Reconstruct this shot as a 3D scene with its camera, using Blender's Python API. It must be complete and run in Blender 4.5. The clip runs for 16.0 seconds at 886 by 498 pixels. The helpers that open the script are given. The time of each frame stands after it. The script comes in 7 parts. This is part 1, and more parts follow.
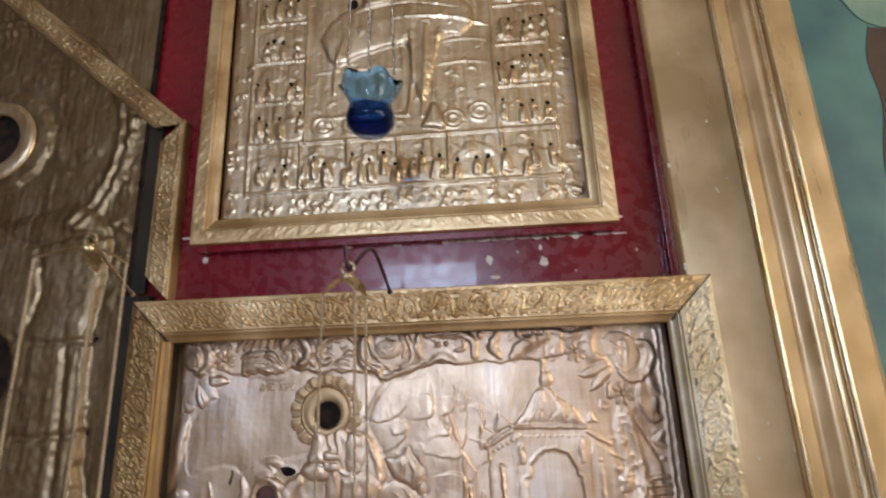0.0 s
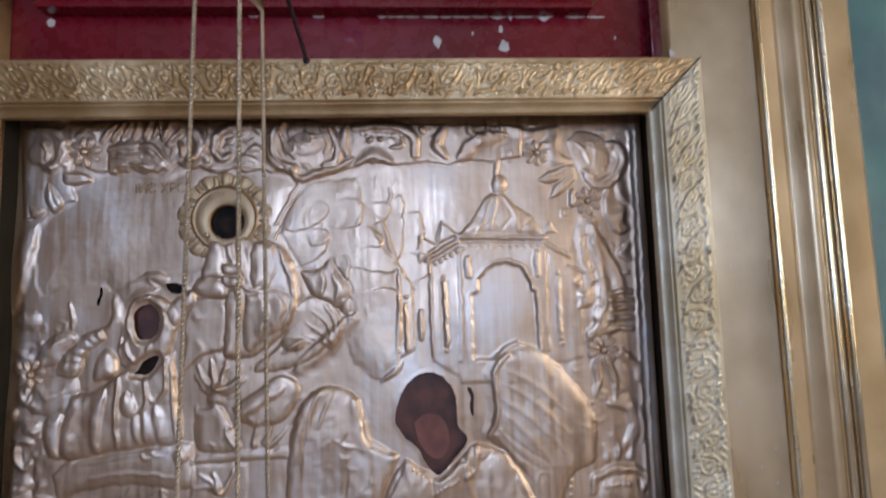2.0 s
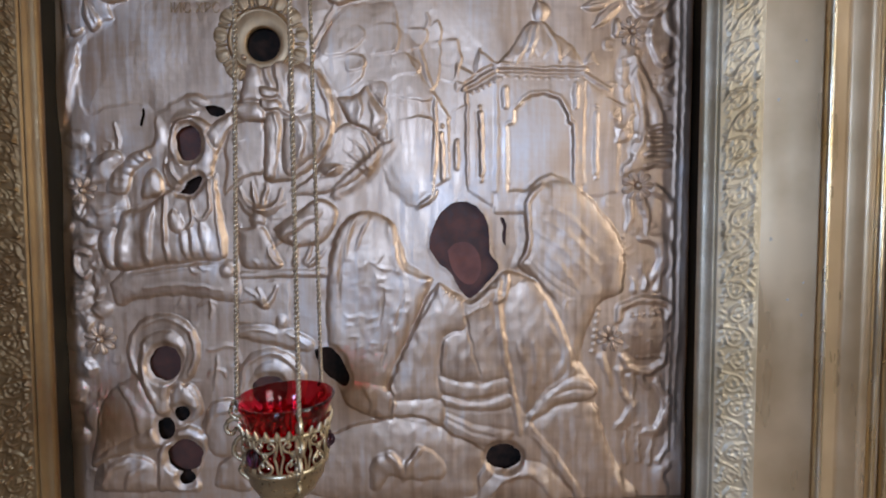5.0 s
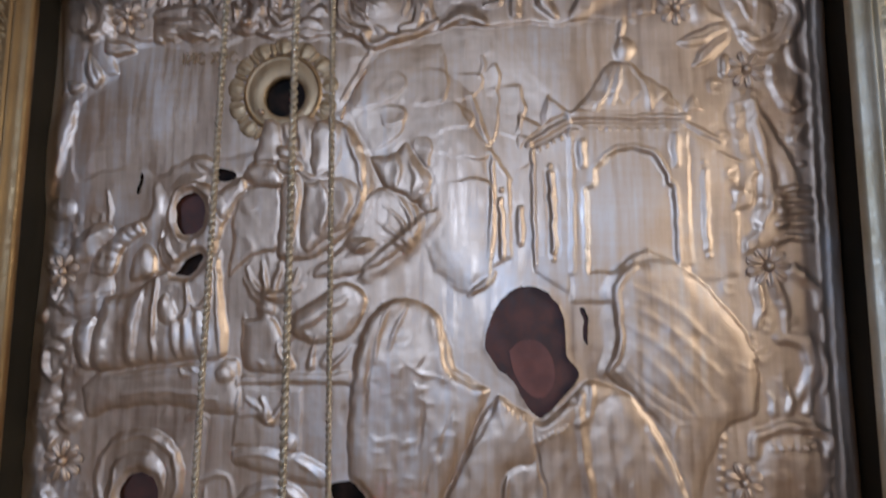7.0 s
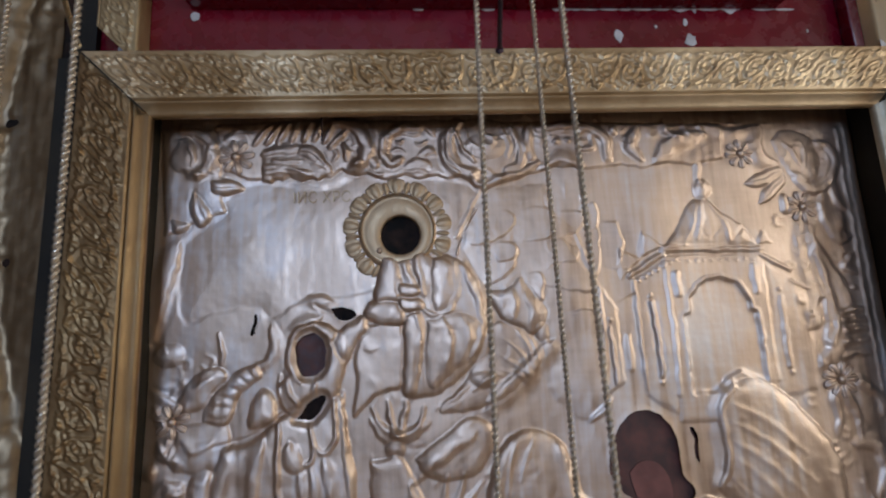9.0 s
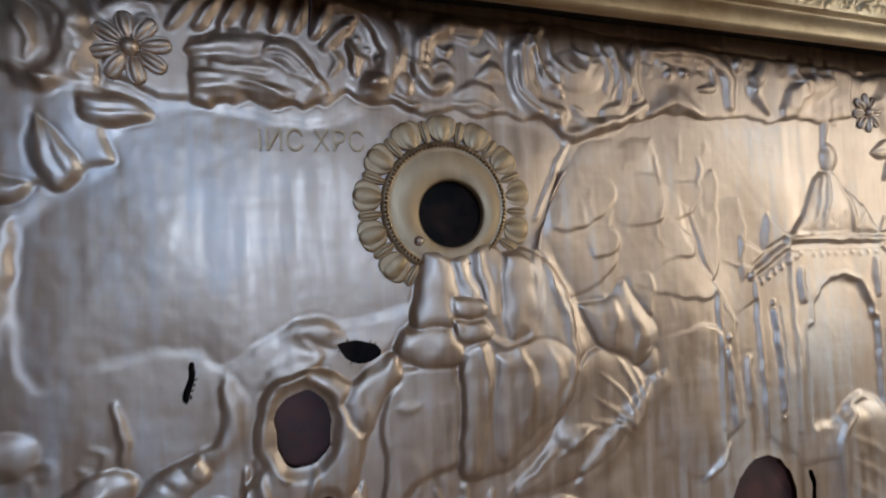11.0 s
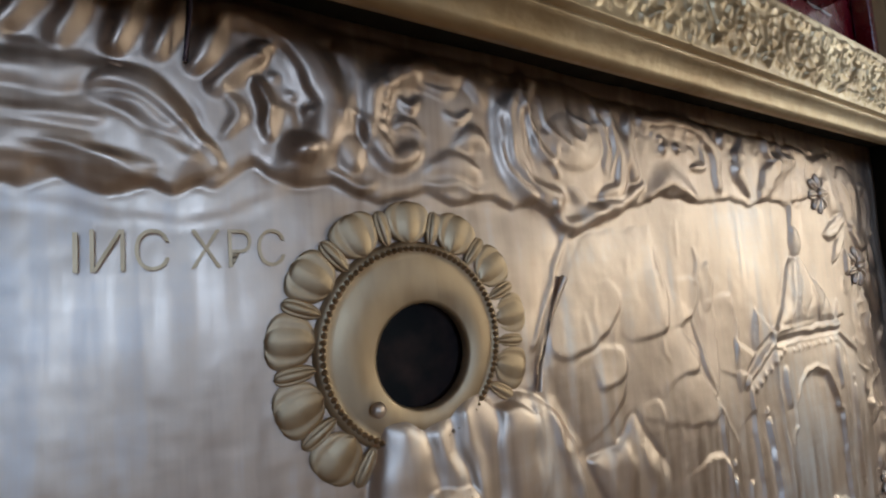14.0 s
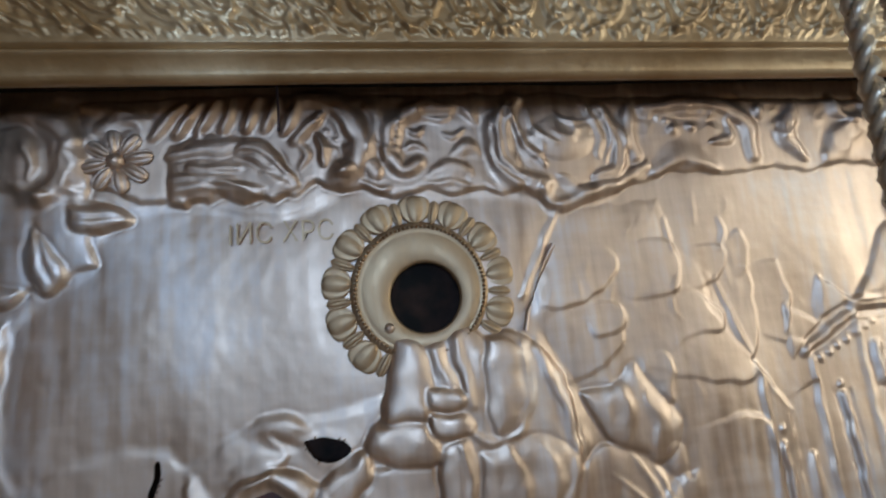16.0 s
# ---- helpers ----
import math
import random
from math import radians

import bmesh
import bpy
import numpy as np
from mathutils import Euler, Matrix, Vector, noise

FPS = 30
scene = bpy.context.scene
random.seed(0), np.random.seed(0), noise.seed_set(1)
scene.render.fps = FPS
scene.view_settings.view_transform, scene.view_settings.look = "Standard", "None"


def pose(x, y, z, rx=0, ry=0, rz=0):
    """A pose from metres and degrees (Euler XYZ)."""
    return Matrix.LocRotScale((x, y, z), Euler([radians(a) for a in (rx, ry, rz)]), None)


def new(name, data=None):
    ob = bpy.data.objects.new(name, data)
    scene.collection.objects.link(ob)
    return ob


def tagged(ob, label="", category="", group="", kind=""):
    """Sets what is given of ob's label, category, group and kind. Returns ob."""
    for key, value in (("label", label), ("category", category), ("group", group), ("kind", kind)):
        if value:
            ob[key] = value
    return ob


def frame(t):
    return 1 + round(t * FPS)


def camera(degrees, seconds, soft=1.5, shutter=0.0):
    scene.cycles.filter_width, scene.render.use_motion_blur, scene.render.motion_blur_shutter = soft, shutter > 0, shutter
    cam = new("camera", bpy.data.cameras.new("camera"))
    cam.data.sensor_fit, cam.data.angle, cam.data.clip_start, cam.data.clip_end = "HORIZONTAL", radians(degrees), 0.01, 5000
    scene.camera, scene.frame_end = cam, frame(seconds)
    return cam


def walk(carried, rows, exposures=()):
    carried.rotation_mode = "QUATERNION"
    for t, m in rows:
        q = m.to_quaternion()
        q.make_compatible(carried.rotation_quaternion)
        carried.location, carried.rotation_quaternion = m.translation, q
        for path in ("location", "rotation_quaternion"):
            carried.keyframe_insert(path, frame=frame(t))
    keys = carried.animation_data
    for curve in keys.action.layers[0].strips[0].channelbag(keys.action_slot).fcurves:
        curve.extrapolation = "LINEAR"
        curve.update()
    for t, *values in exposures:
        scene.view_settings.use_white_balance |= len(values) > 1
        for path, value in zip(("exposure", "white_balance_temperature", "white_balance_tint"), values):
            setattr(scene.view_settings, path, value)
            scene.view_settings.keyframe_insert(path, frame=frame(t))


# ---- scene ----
cam = camera(87.2, 16.0, soft=2.0, shutter=0.4)
# seconds, eye x y z, yaw, pitch, roll
ROWS = [
    (0.0, 0.0074, -0.7846, 1.7917, 4.25, 13.71, 2.17),
    (0.5, 0.0591, -0.7449, 1.7401, 3.01, 12.15, 0.71),
    (1.0, 0.0323, -0.7003, 1.6993, 0.54, 9.51, 0.54),
    (1.5, 0.0155, -0.6355, 1.6680, -2.32, 7.78, 1.39),
    (2.0, 0.0039, -0.6079, 1.6227, -2.79, 4.83, 1.66),
    (2.5, -0.0016, -0.6048, 1.5760, -2.95, 2.43, 1.38),
    (3.0, -0.0091, -0.6135, 1.5508, -2.89, 1.44, 0.66),
    (3.5, -0.0191, -0.6116, 1.4998, -2.84, 1.34, 0.09),
    (4.0, -0.0272, -0.6189, 1.4815, -2.57, -1.39, -0.13),
    (6.5, -0.0155, -0.5106, 1.4960, 2.69, -2.99, 0.51),
    (7.0, -0.0448, -0.4682, 1.5110, 3.52, 5.19, -0.15),
    (7.5, -0.0508, -0.4726, 1.5419, 4.29, 9.56, -0.29),
    (8.0, -0.0637, -0.4969, 1.5755, 4.65, 8.92, 0.40),
    (8.5, -0.1478, -0.5094, 1.5995, -0.19, 9.33, 1.51),
    (9.0, -0.2303, -0.5078, 1.6148, -3.49, 9.39, 2.65),
    (11.5, -0.3448, -0.2344, 1.7064, -21.04, 0.35, 2.54),
    (12.0, -0.3529, -0.1997, 1.7292, -25.18, 0.41, 2.60),
    (12.5, -0.3505, -0.1702, 1.7430, -28.70, 2.42, 3.69),
    (13.0, -0.3478, -0.1609, 1.7467, -29.66, 4.48, 4.08),
    (13.5, -0.3415, -0.1621, 1.7466, -30.93, 4.78, 4.24),
    (14.0, -0.3352, -0.1768, 1.7442, -31.08, 4.44, 4.11),
    (14.5, -0.3232, -0.2156, 1.7380, -25.80, 3.75, 3.68),
    (15.0, -0.3045, -0.2435, 1.7257, -16.28, 9.33, 5.04),
    (15.5, -0.2743, -0.2698, 1.7171, -11.54, 9.77, 4.99),
    (16.0, -0.2680, -0.2906, 1.6989, -7.04, 9.06, 4.65),
]
walk(cam, [(t, pose(x, y, z, 90 + pitch, roll, yaw)) for t, x, y, z, yaw, pitch, roll in ROWS],
     exposures=[(0.0, 1.54, 7300, 11), (0.6, 1.40, 6150, 12), (3.0, 1.22, 6050, 11), (4.0, 1.20, 6000, 11), (6.5, 0.98, 6050, 10), (9.0, 0.90, 5850, 9), (11.5, 0.64, 5550, 2), (14.0, 0.68, 5550, 1), (16.0, 0.94, 5600, 0)])

# ---- daylight through the nave windows, and the sky outside ----
world = bpy.data.worlds.new("sky")
scene.world = world
world.use_nodes = True
sky = world.node_tree.nodes.new("ShaderNodeTexSky")
sky.sky_type, sky.sun_disc = "NISHITA", False
sky.sun_elevation, sky.sun_rotation = radians(38), radians(150)
world.node_tree.nodes["Background"].inputs[1].default_value = 0.1
world.node_tree.links.new(sky.outputs[0], world.node_tree.nodes["Background"].inputs[0])


def window_light(x, y, z, rz, w, h, watts, colour):
    lamp = bpy.data.lights.new("window_light", "AREA")
    lamp.shape, lamp.size, lamp.size_y, lamp.energy, lamp.color = "RECTANGLE", w, h, watts, colour
    ob = new("window_light", lamp)
    ob.matrix_world = pose(x, y, z, 90, 0, rz)
    return ob


DAY = (0.46, 0.64, 1.0)
SUNLIT = (1.0, 0.92, 0.80)
# the far one, y -4.55, is an added weak fill with no known window
for y, watts in ((-4.55, 10), (-1.75, 18)):
    window_light(3.03, y, 2.2, 90, 1.28, 1.98, watts, SUNLIT)
window_light(-0.65, -6.03, 2.35, 0, 1.38, 1.78, 56, DAY)


# ---- materials ----
def material(name, base, metal=0.0, rough=0.5, vary=0.25, scale=6.0, fine=80.0, bump=0.1, other=None, stretch=(1, 1, 1), spread=0.12, coat=0.0, gloss=0.5, ramp=(0.38, 0.66)):
    """A surface of two colours in cloudy stains, with a fine grain in colour, gloss and relief."""
    m = bpy.data.materials.new(name)
    m.use_nodes = True
    n, link = m.node_tree.nodes, m.node_tree.links.new
    b = n["Principled BSDF"]
    co = n.new("ShaderNodeTexCoord")
    mp = n.new("ShaderNodeMapping")
    mp.inputs["Scale"].default_value = stretch
    link(co.outputs["Object"], mp.inputs[0])
    big, small = n.new("ShaderNodeTexNoise"), n.new("ShaderNodeTexNoise")
    big.inputs["Scale"].default_value, big.inputs["Detail"].default_value = scale, 5
    small.inputs["Scale"].default_value, small.inputs["Detail"].default_value = fine, 4
    link(co.outputs["Object"], big.inputs[0])
    link(mp.outputs[0], small.inputs[0])
    rp = n.new("ShaderNodeValToRGB")
    rp.color_ramp.elements[0].position, rp.color_ramp.elements[1].position = ramp
    other = other or tuple(c * (1 - vary) for c in base)
    rp.color_ramp.elements[0].color, rp.color_ramp.elements[1].color = (*other, 1), (*base, 1)
    link(big.outputs[0], rp.inputs[0])
    mix = n.new("ShaderNodeMix")
    mix.data_type, mix.blend_type = "RGBA", "MULTIPLY"
    mix.inputs[0].default_value = vary
    link(rp.outputs[0], mix.inputs[6])
    link(small.outputs[0], mix.inputs[7])
    link(mix.outputs[2], b.inputs["Base Color"])
    mr = n.new("ShaderNodeMapRange")
    mr.inputs[1].default_value, mr.inputs[2].default_value = 0.3, 0.7
    mr.inputs[3].default_value, mr.inputs[4].default_value = max(rough - spread, 0.02), min(rough + spread, 1)
    link(small.outputs[0], mr.inputs[0])
    link(mr.outputs[0], b.inputs["Roughness"])
    b.inputs["Metallic"].default_value = metal
    b.inputs["Specular IOR Level"].default_value = gloss
    b.inputs["Coat Weight"].default_value = coat
    if bump:
        bp = n.new("ShaderNodeBump")
        bp.inputs["Strength"].default_value, bp.inputs["Distance"].default_value = bump, 0.002
        link(small.outputs[0], bp.inputs["Height"])
        link(bp.outputs[0], b.inputs["Normal"])
    return m


def riza_material(name, warm, cold, rough, copper_above=0.0):
    """Old silvered copper sheet: silver rubbed through to copper in patches, with a woven pattern of fine polishing streaks."""
    m = bpy.data.materials.new(name)
    m.use_nodes = True
    n, link = m.node_tree.nodes, m.node_tree.links.new
    b = n["Principled BSDF"]
    co = n.new("ShaderNodeTexCoord")

    def noise_at(scale, stretch, detail=4):
        mp, tx = n.new("ShaderNodeMapping"), n.new("ShaderNodeTexNoise")
        mp.inputs["Scale"].default_value = stretch
        tx.inputs["Scale"].default_value, tx.inputs["Detail"].default_value = scale, detail
        link(co.outputs["Object"], mp.inputs[0])
        link(mp.outputs[0], tx.inputs[0])
        return tx.outputs[0]

    def maths(kind, a, c):
        q = n.new("ShaderNodeMath")
        q.operation = kind
        for i, v in enumerate((a, c)):
            if isinstance(v, (int, float)):
                q.inputs[i].default_value = v
            else:
                link(v, q.inputs[i])
        return q.outputs[0]

    patch = noise_at(5.5, (1, 1, 1), 6)
    up = noise_at(34, (3.6, 1, 0.30), 6)
    across = noise_at(46, (0.35, 1, 4.2), 6)
    grain = noise_at(420, (1, 1, 1), 3)
    weave = maths("ADD", maths("MULTIPLY", up, 0.82), maths("MULTIPLY", across, 0.18))
    stain = noise_at(26, (1, 1, 1), 7)
    tone = maths("ADD", maths("ADD", maths("MULTIPLY", patch, 0.42), maths("MULTIPLY", stain, 0.18)), maths("MULTIPLY", weave, 0.40))
    if copper_above:
        # the plating is rubbed through to copper on the upper border
        cut, edge = n.new("ShaderNodeSeparateXYZ"), n.new("ShaderNodeMapRange")
        link(co.outputs["Object"], cut.inputs[0])
        link(maths("ADD", cut.outputs[2], maths("MULTIPLY", stain, 0.03)), edge.inputs[0])
        edge.inputs[1].default_value, edge.inputs[2].default_value = copper_above, copper_above + 0.02
        edge.inputs[3].default_value, edge.inputs[4].default_value = 0.0, -0.075
        tone = maths("ADD", tone, edge.outputs[0])
    rp = n.new("ShaderNodeValToRGB")
    e = rp.color_ramp.elements
    e[0].position, e[0].color = 0.36, (warm[0] * 0.66, warm[1] * 0.62, warm[2] * 0.60, 1)
    e[1].position, e[1].color = 0.64, (*cold, 1)
    mid = e.new(0.51)
    mid.color = (*warm, 1)
    link(tone, rp.inputs[0])
    link(rp.outputs[0], b.inputs["Base Color"])
    mr = n.new("ShaderNodeMapRange")
    mr.inputs[1].default_value, mr.inputs[2].default_value = 0.35, 0.65
    mr.inputs[3].default_value, mr.inputs[4].default_value = rough - 0.08, rough + 0.12
    link(weave, mr.inputs[0])
    link(mr.outputs[0], b.inputs["Roughness"])
    b.inputs["Metallic"].default_value = 0.88
    dents = noise_at(38, (1, 1, 1), 2)
    height = maths("ADD", maths("MULTIPLY", dents, 1.0), maths("ADD", maths("MULTIPLY", weave, 0.08), maths("MULTIPLY", grain, 0.03)))
    bp = n.new("ShaderNodeBump")
    bp.inputs["Strength"].default_value, bp.inputs["Distance"].default_value = 0.3, 0.002
    link(height, bp.inputs["Height"])
    link(bp.outputs[0], b.inputs["Normal"])
    return m


def glass_material(name, colour, rough=0.03, ior=1.48):
    m = bpy.data.materials.new(name)
    m.use_nodes = True
    b = m.node_tree.nodes["Principled BSDF"]
    b.inputs["Base Color"].default_value = (*colour, 1)
    b.inputs["Transmission Weight"].default_value = 1.0
    b.inputs["Roughness"].default_value = rough
    b.inputs["IOR"].default_value = ior
    b.inputs["Coat Weight"].default_value = 0.9 if ior < 1.2 else 0.0
    return m


RIZA = riza_material("silvered_copper", (0.64, 0.475, 0.345), (0.72, 0.65, 0.60), 0.435, 1.795)
HALO_GOLD = riza_material("golden_brown_sheet", (0.46, 0.315, 0.175), (0.54, 0.39, 0.24), 0.46)
RIZA_GOLD = riza_material("gilded_sheet", (0.60, 0.46, 0.30), (0.70, 0.61, 0.48), 0.36)
RIZA_PALE = riza_material("worn_gilded_sheet", (0.235, 0.16, 0.085), (0.31, 0.245, 0.165), 0.42)
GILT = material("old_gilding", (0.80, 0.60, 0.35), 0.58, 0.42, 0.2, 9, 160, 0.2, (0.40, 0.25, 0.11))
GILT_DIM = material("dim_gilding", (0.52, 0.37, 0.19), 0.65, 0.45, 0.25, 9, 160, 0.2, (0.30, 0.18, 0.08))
# darker, browner gilding for the left rail, with that side's shade in its colour
GILT_SHADED = material("shaded_gilding", (0.36, 0.23, 0.10), 0.75, 0.45, 0.25, 9, 160, 0.2, (0.24, 0.14, 0.06))
GILT_PLAIN = material("gold_paint", (0.82, 0.60, 0.35), 0.4, 0.34, 0.15, 6, 18, 0.05, (0.52, 0.35, 0.17), (1, 1, 0.25), coat=0.15)
GILT_WORN = material("worn_silver_gilding", (0.76, 0.68, 0.52), 0.45, 0.45, 0.25, 14, 190, 0.2, (0.54, 0.44, 0.28))
GILT_BRIGHT = material("burnished_gilding", (0.82, 0.73, 0.56), 0.85, 0.26, 0.2, 9, 40, 0.05, (0.66, 0.47, 0.22), (1, 1, 0.2))
BRASS = material("brass", (0.84, 0.69, 0.45), 0.9, 0.34, 0.2, 30, 300, 0.05)
RED = material("red_enamel_paint", (0.20, 0.003, 0.014), 0.0, 0.28, 0.3, 4, 50, 0.03, (0.14, 0.002, 0.011), coat=0.3)
PLASTER = material("chipped_white_plaster", (0.75, 0.70, 0.66), 0.0, 0.8, 0.3, 40, 200, 0.5)
DARKWOOD = material("dark_wood", (0.040, 0.032, 0.020), 0.0, 0.72, 0.5, 8, 60, 0.3, (0.018, 0.015, 0.010), (1, 1, 0.1), gloss=0.3)
PAINT_DARK = material("dark_old_paint", (0.045, 0.026, 0.020), 0.0, 0.75, 0.5, 60, 200, 0.1, (0.012, 0.011, 0.010), gloss=0.1)
PAINT_BROWN = material("brown_old_paint", (0.155, 0.052, 0.036), 0.0, 0.6, 0.4, 40, 160, 0.1, (0.075, 0.030, 0.022))
PAINT_SKIN = material("red_brown_old_paint", (0.29, 0.105, 0.075), 0.0, 0.6, 0.3, 30, 160, 0.1, (0.17, 0.058, 0.043))
MURAL = material("blue_green_mural_paint", (0.085, 0.22, 0.19), 0.0, 0.6, 0.3, 6, 22, 0.08, (0.04, 0.12, 0.13), (1, 1, 0.2))
MURAL_PALE = material("pale_green_mural_paint", (0.28, 0.40, 0.30), 0.0, 0.45, 0.3, 7, 60, 0.12, (0.16, 0.28, 0.22))
MURAL_BROWN = material("brown_mural_paint", (0.12, 0.06, 0.035), 0.0, 0.7, 0.4, 7, 60, 0.12, (0.05, 0.03, 0.02))
# left wall's limewash, darkened in colour because that side gets little light
WALL_UNLIT = material("unlit_brown_limewash", (0.20, 0.13, 0.075), 0.0, 0.85, 0.2, 1.5, 30, 0.2)
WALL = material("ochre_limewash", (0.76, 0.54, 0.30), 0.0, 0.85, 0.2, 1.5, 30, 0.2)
# back wall's yellow-brown limewash, darkened so flat metal reflects a midtone
WALL_BACK = material("dimmed_limewash", (0.46, 0.32, 0.17), 0.0, 0.85, 0.2, 1.5, 30, 0.2)
CEILING = material("pale_limewash", (0.76, 0.62, 0.42), 0.0, 0.9, 0.2, 1.2, 30, 0.2)
FLOOR = material("pale_stone_floor", (0.74, 0.53, 0.33), 0.0, 0.45, 0.4, 2, 40, 0.2, None, (0.2, 3, 1))
IRON = material("dark_iron_wire", (0.10, 0.07, 0.09), 0.8, 0.35, 0.3, 30, 200, 0.1)
GLASS_RED = glass_material("red_glass", (0.74, 0.018, 0.045), 0.03, 1.03)
GLASS_NAVY = glass_material("navy_glass", (0.03, 0.16, 0.40), 0.06, 1.3)
GLASS_STONE = glass_material("violet_glass_stone", (0.10, 0.03, 0.14), 0.08, 1.45)
GLASS_BLUE = glass_material("blue_glass", (0.24, 0.52, 0.86), 0.06, 1.3)


# ---- tools ----
def part(name, mesh, mat, parent=None, label="", smooth=True):
    if isinstance(mesh, bmesh.types.BMesh):
        me = bpy.data.meshes.new(name)
        mesh.to_mesh(me)
        mesh.free()
        mesh = me
    mesh.materials.append(mat)
    if smooth:
        mesh.polygons.foreach_set("use_smooth", [True] * len(mesh.polygons))
    ob = new(name, mesh)
    ob.parent = parent
    if label:
        tagged(ob, label)
    return ob


def thing(name, label, category, group="", kind=""):
    return tagged(new(name), label, category, group, kind)


def box(x0, x1, y0, y1, z0, z1, bevel=0.0):
    bm = bmesh.new()
    bmesh.ops.create_cube(bm, size=1)
    for v in bm.verts:
        v.co = Vector(((x0 + x1) / 2 + v.co.x * (x1 - x0), (y0 + y1) / 2 + v.co.y * (y1 - y0), (z0 + z1) / 2 + v.co.z * (z1 - z0)))
    if bevel:
        bmesh.ops.bevel(bm, geom=bm.edges[:], offset=bevel, segments=2, profile=0.6, affect="EDGES")
    return bm


def grid_mesh(name, x, y, z, keep=None, wrap=False):
    """A sheet from arrays of rows and columns of places; keep says which of its cells stay."""
    r, c = x.shape
    idx = np.arange(r * c).reshape(r, c)
    if wrap:
        idx = np.concatenate([idx, idx[:, :1]], 1)
    quads = np.stack([idx[:-1, :-1], idx[:-1, 1:], idx[1:, 1:], idx[1:, :-1]], -1).reshape(-1, 4)
    if keep is not None:
        quads = quads[keep.ravel()]
    me = bpy.data.meshes.new(name)
    me.vertices.add(r * c)
    me.vertices.foreach_set("co", np.stack([x, y, z], -1).astype(np.float32).ravel())
    me.loops.add(quads.size)
    me.loops.foreach_set("vertex_index", quads.astype(np.int32).ravel())
    me.polygons.add(len(quads))
    me.polygons.foreach_set("loop_start", np.arange(0, quads.size, 4, dtype=np.int32))
    me.update(calc_edges=True)
    me.validate()
    return me


def lathe(name, profile, n=40):
    """A turned body about z, from (radius, height) pairs."""
    p = np.array(profile)
    a = np.linspace(0, 2 * np.pi, n, endpoint=False)
    return grid_mesh(name, p[:, :1] * np.cos(a), p[:, :1] * np.sin(a), p[:, 1:] + 0 * a, wrap=True)


def smooth_line(pts, step=0.0015):
    """Points along a smooth curve through pts."""
    p = np.array(pts, float)
    if len(p) < 3:
        n = max(2, int(np.linalg.norm(p[-1] - p[0]) / step / 3))
        return p[0] + (p[-1] - p[0]) * np.linspace(0, 1, n)[:, None]
    q = np.concatenate([[2 * p[0] - p[1]], p, [2 * p[-1] - p[-2]]])
    out = []
    for i in range(1, len(q) - 2):
        n = min(24, max(3, int(np.linalg.norm(q[i + 1] - q[i]) / step)))
        t = np.linspace(0, 1, n, endpoint=False)[:, None]
        out.append(0.5 * (2 * q[i] + (q[i + 1] - q[i - 1]) * t + (2 * q[i - 1] - 5 * q[i] + 4 * q[i + 1] - q[i + 2]) * t ** 2
                          + (3 * q[i] - q[i - 1] - 3 * q[i + 1] + q[i + 2]) * t ** 3))
    return np.concatenate(out + [p[-1:]])


def tube(name, pts, radius, sides=8):
    """A round wire along pts; radius is one number or one for each point."""
    p = np.array(pts, float)
    d = np.gradient(p, axis=0)
    d /= np.linalg.norm(d, axis=1)[:, None] + 1e-12
    ref = np.where(np.abs(d[:, 2:3]) > 0.9, [[1.0, 0, 0]], [[0, 0, 1.0]])
    u = np.cross(d, ref)
    u /= np.linalg.norm(u, axis=1)[:, None] + 1e-12
    v = np.cross(d, u)
    a = np.linspace(0, 2 * np.pi, sides, endpoint=False)
    r = (np.zeros(len(p)) + radius)[:, None, None]
    q = p[:, None] + r * (u[:, None] * np.cos(a)[:, None] + v[:, None] * np.sin(a)[:, None])
    return grid_mesh(name, q[..., 0], q[..., 1], q[..., 2], wrap=True)


def joined(name, meshes):
    bm = bmesh.new()
    for me in meshes:
        bm.from_mesh(me)
        bpy.data.meshes.remove(me)
    out = bpy.data.meshes.new(name)
    bm.to_mesh(out)
    bm.free()
    return out


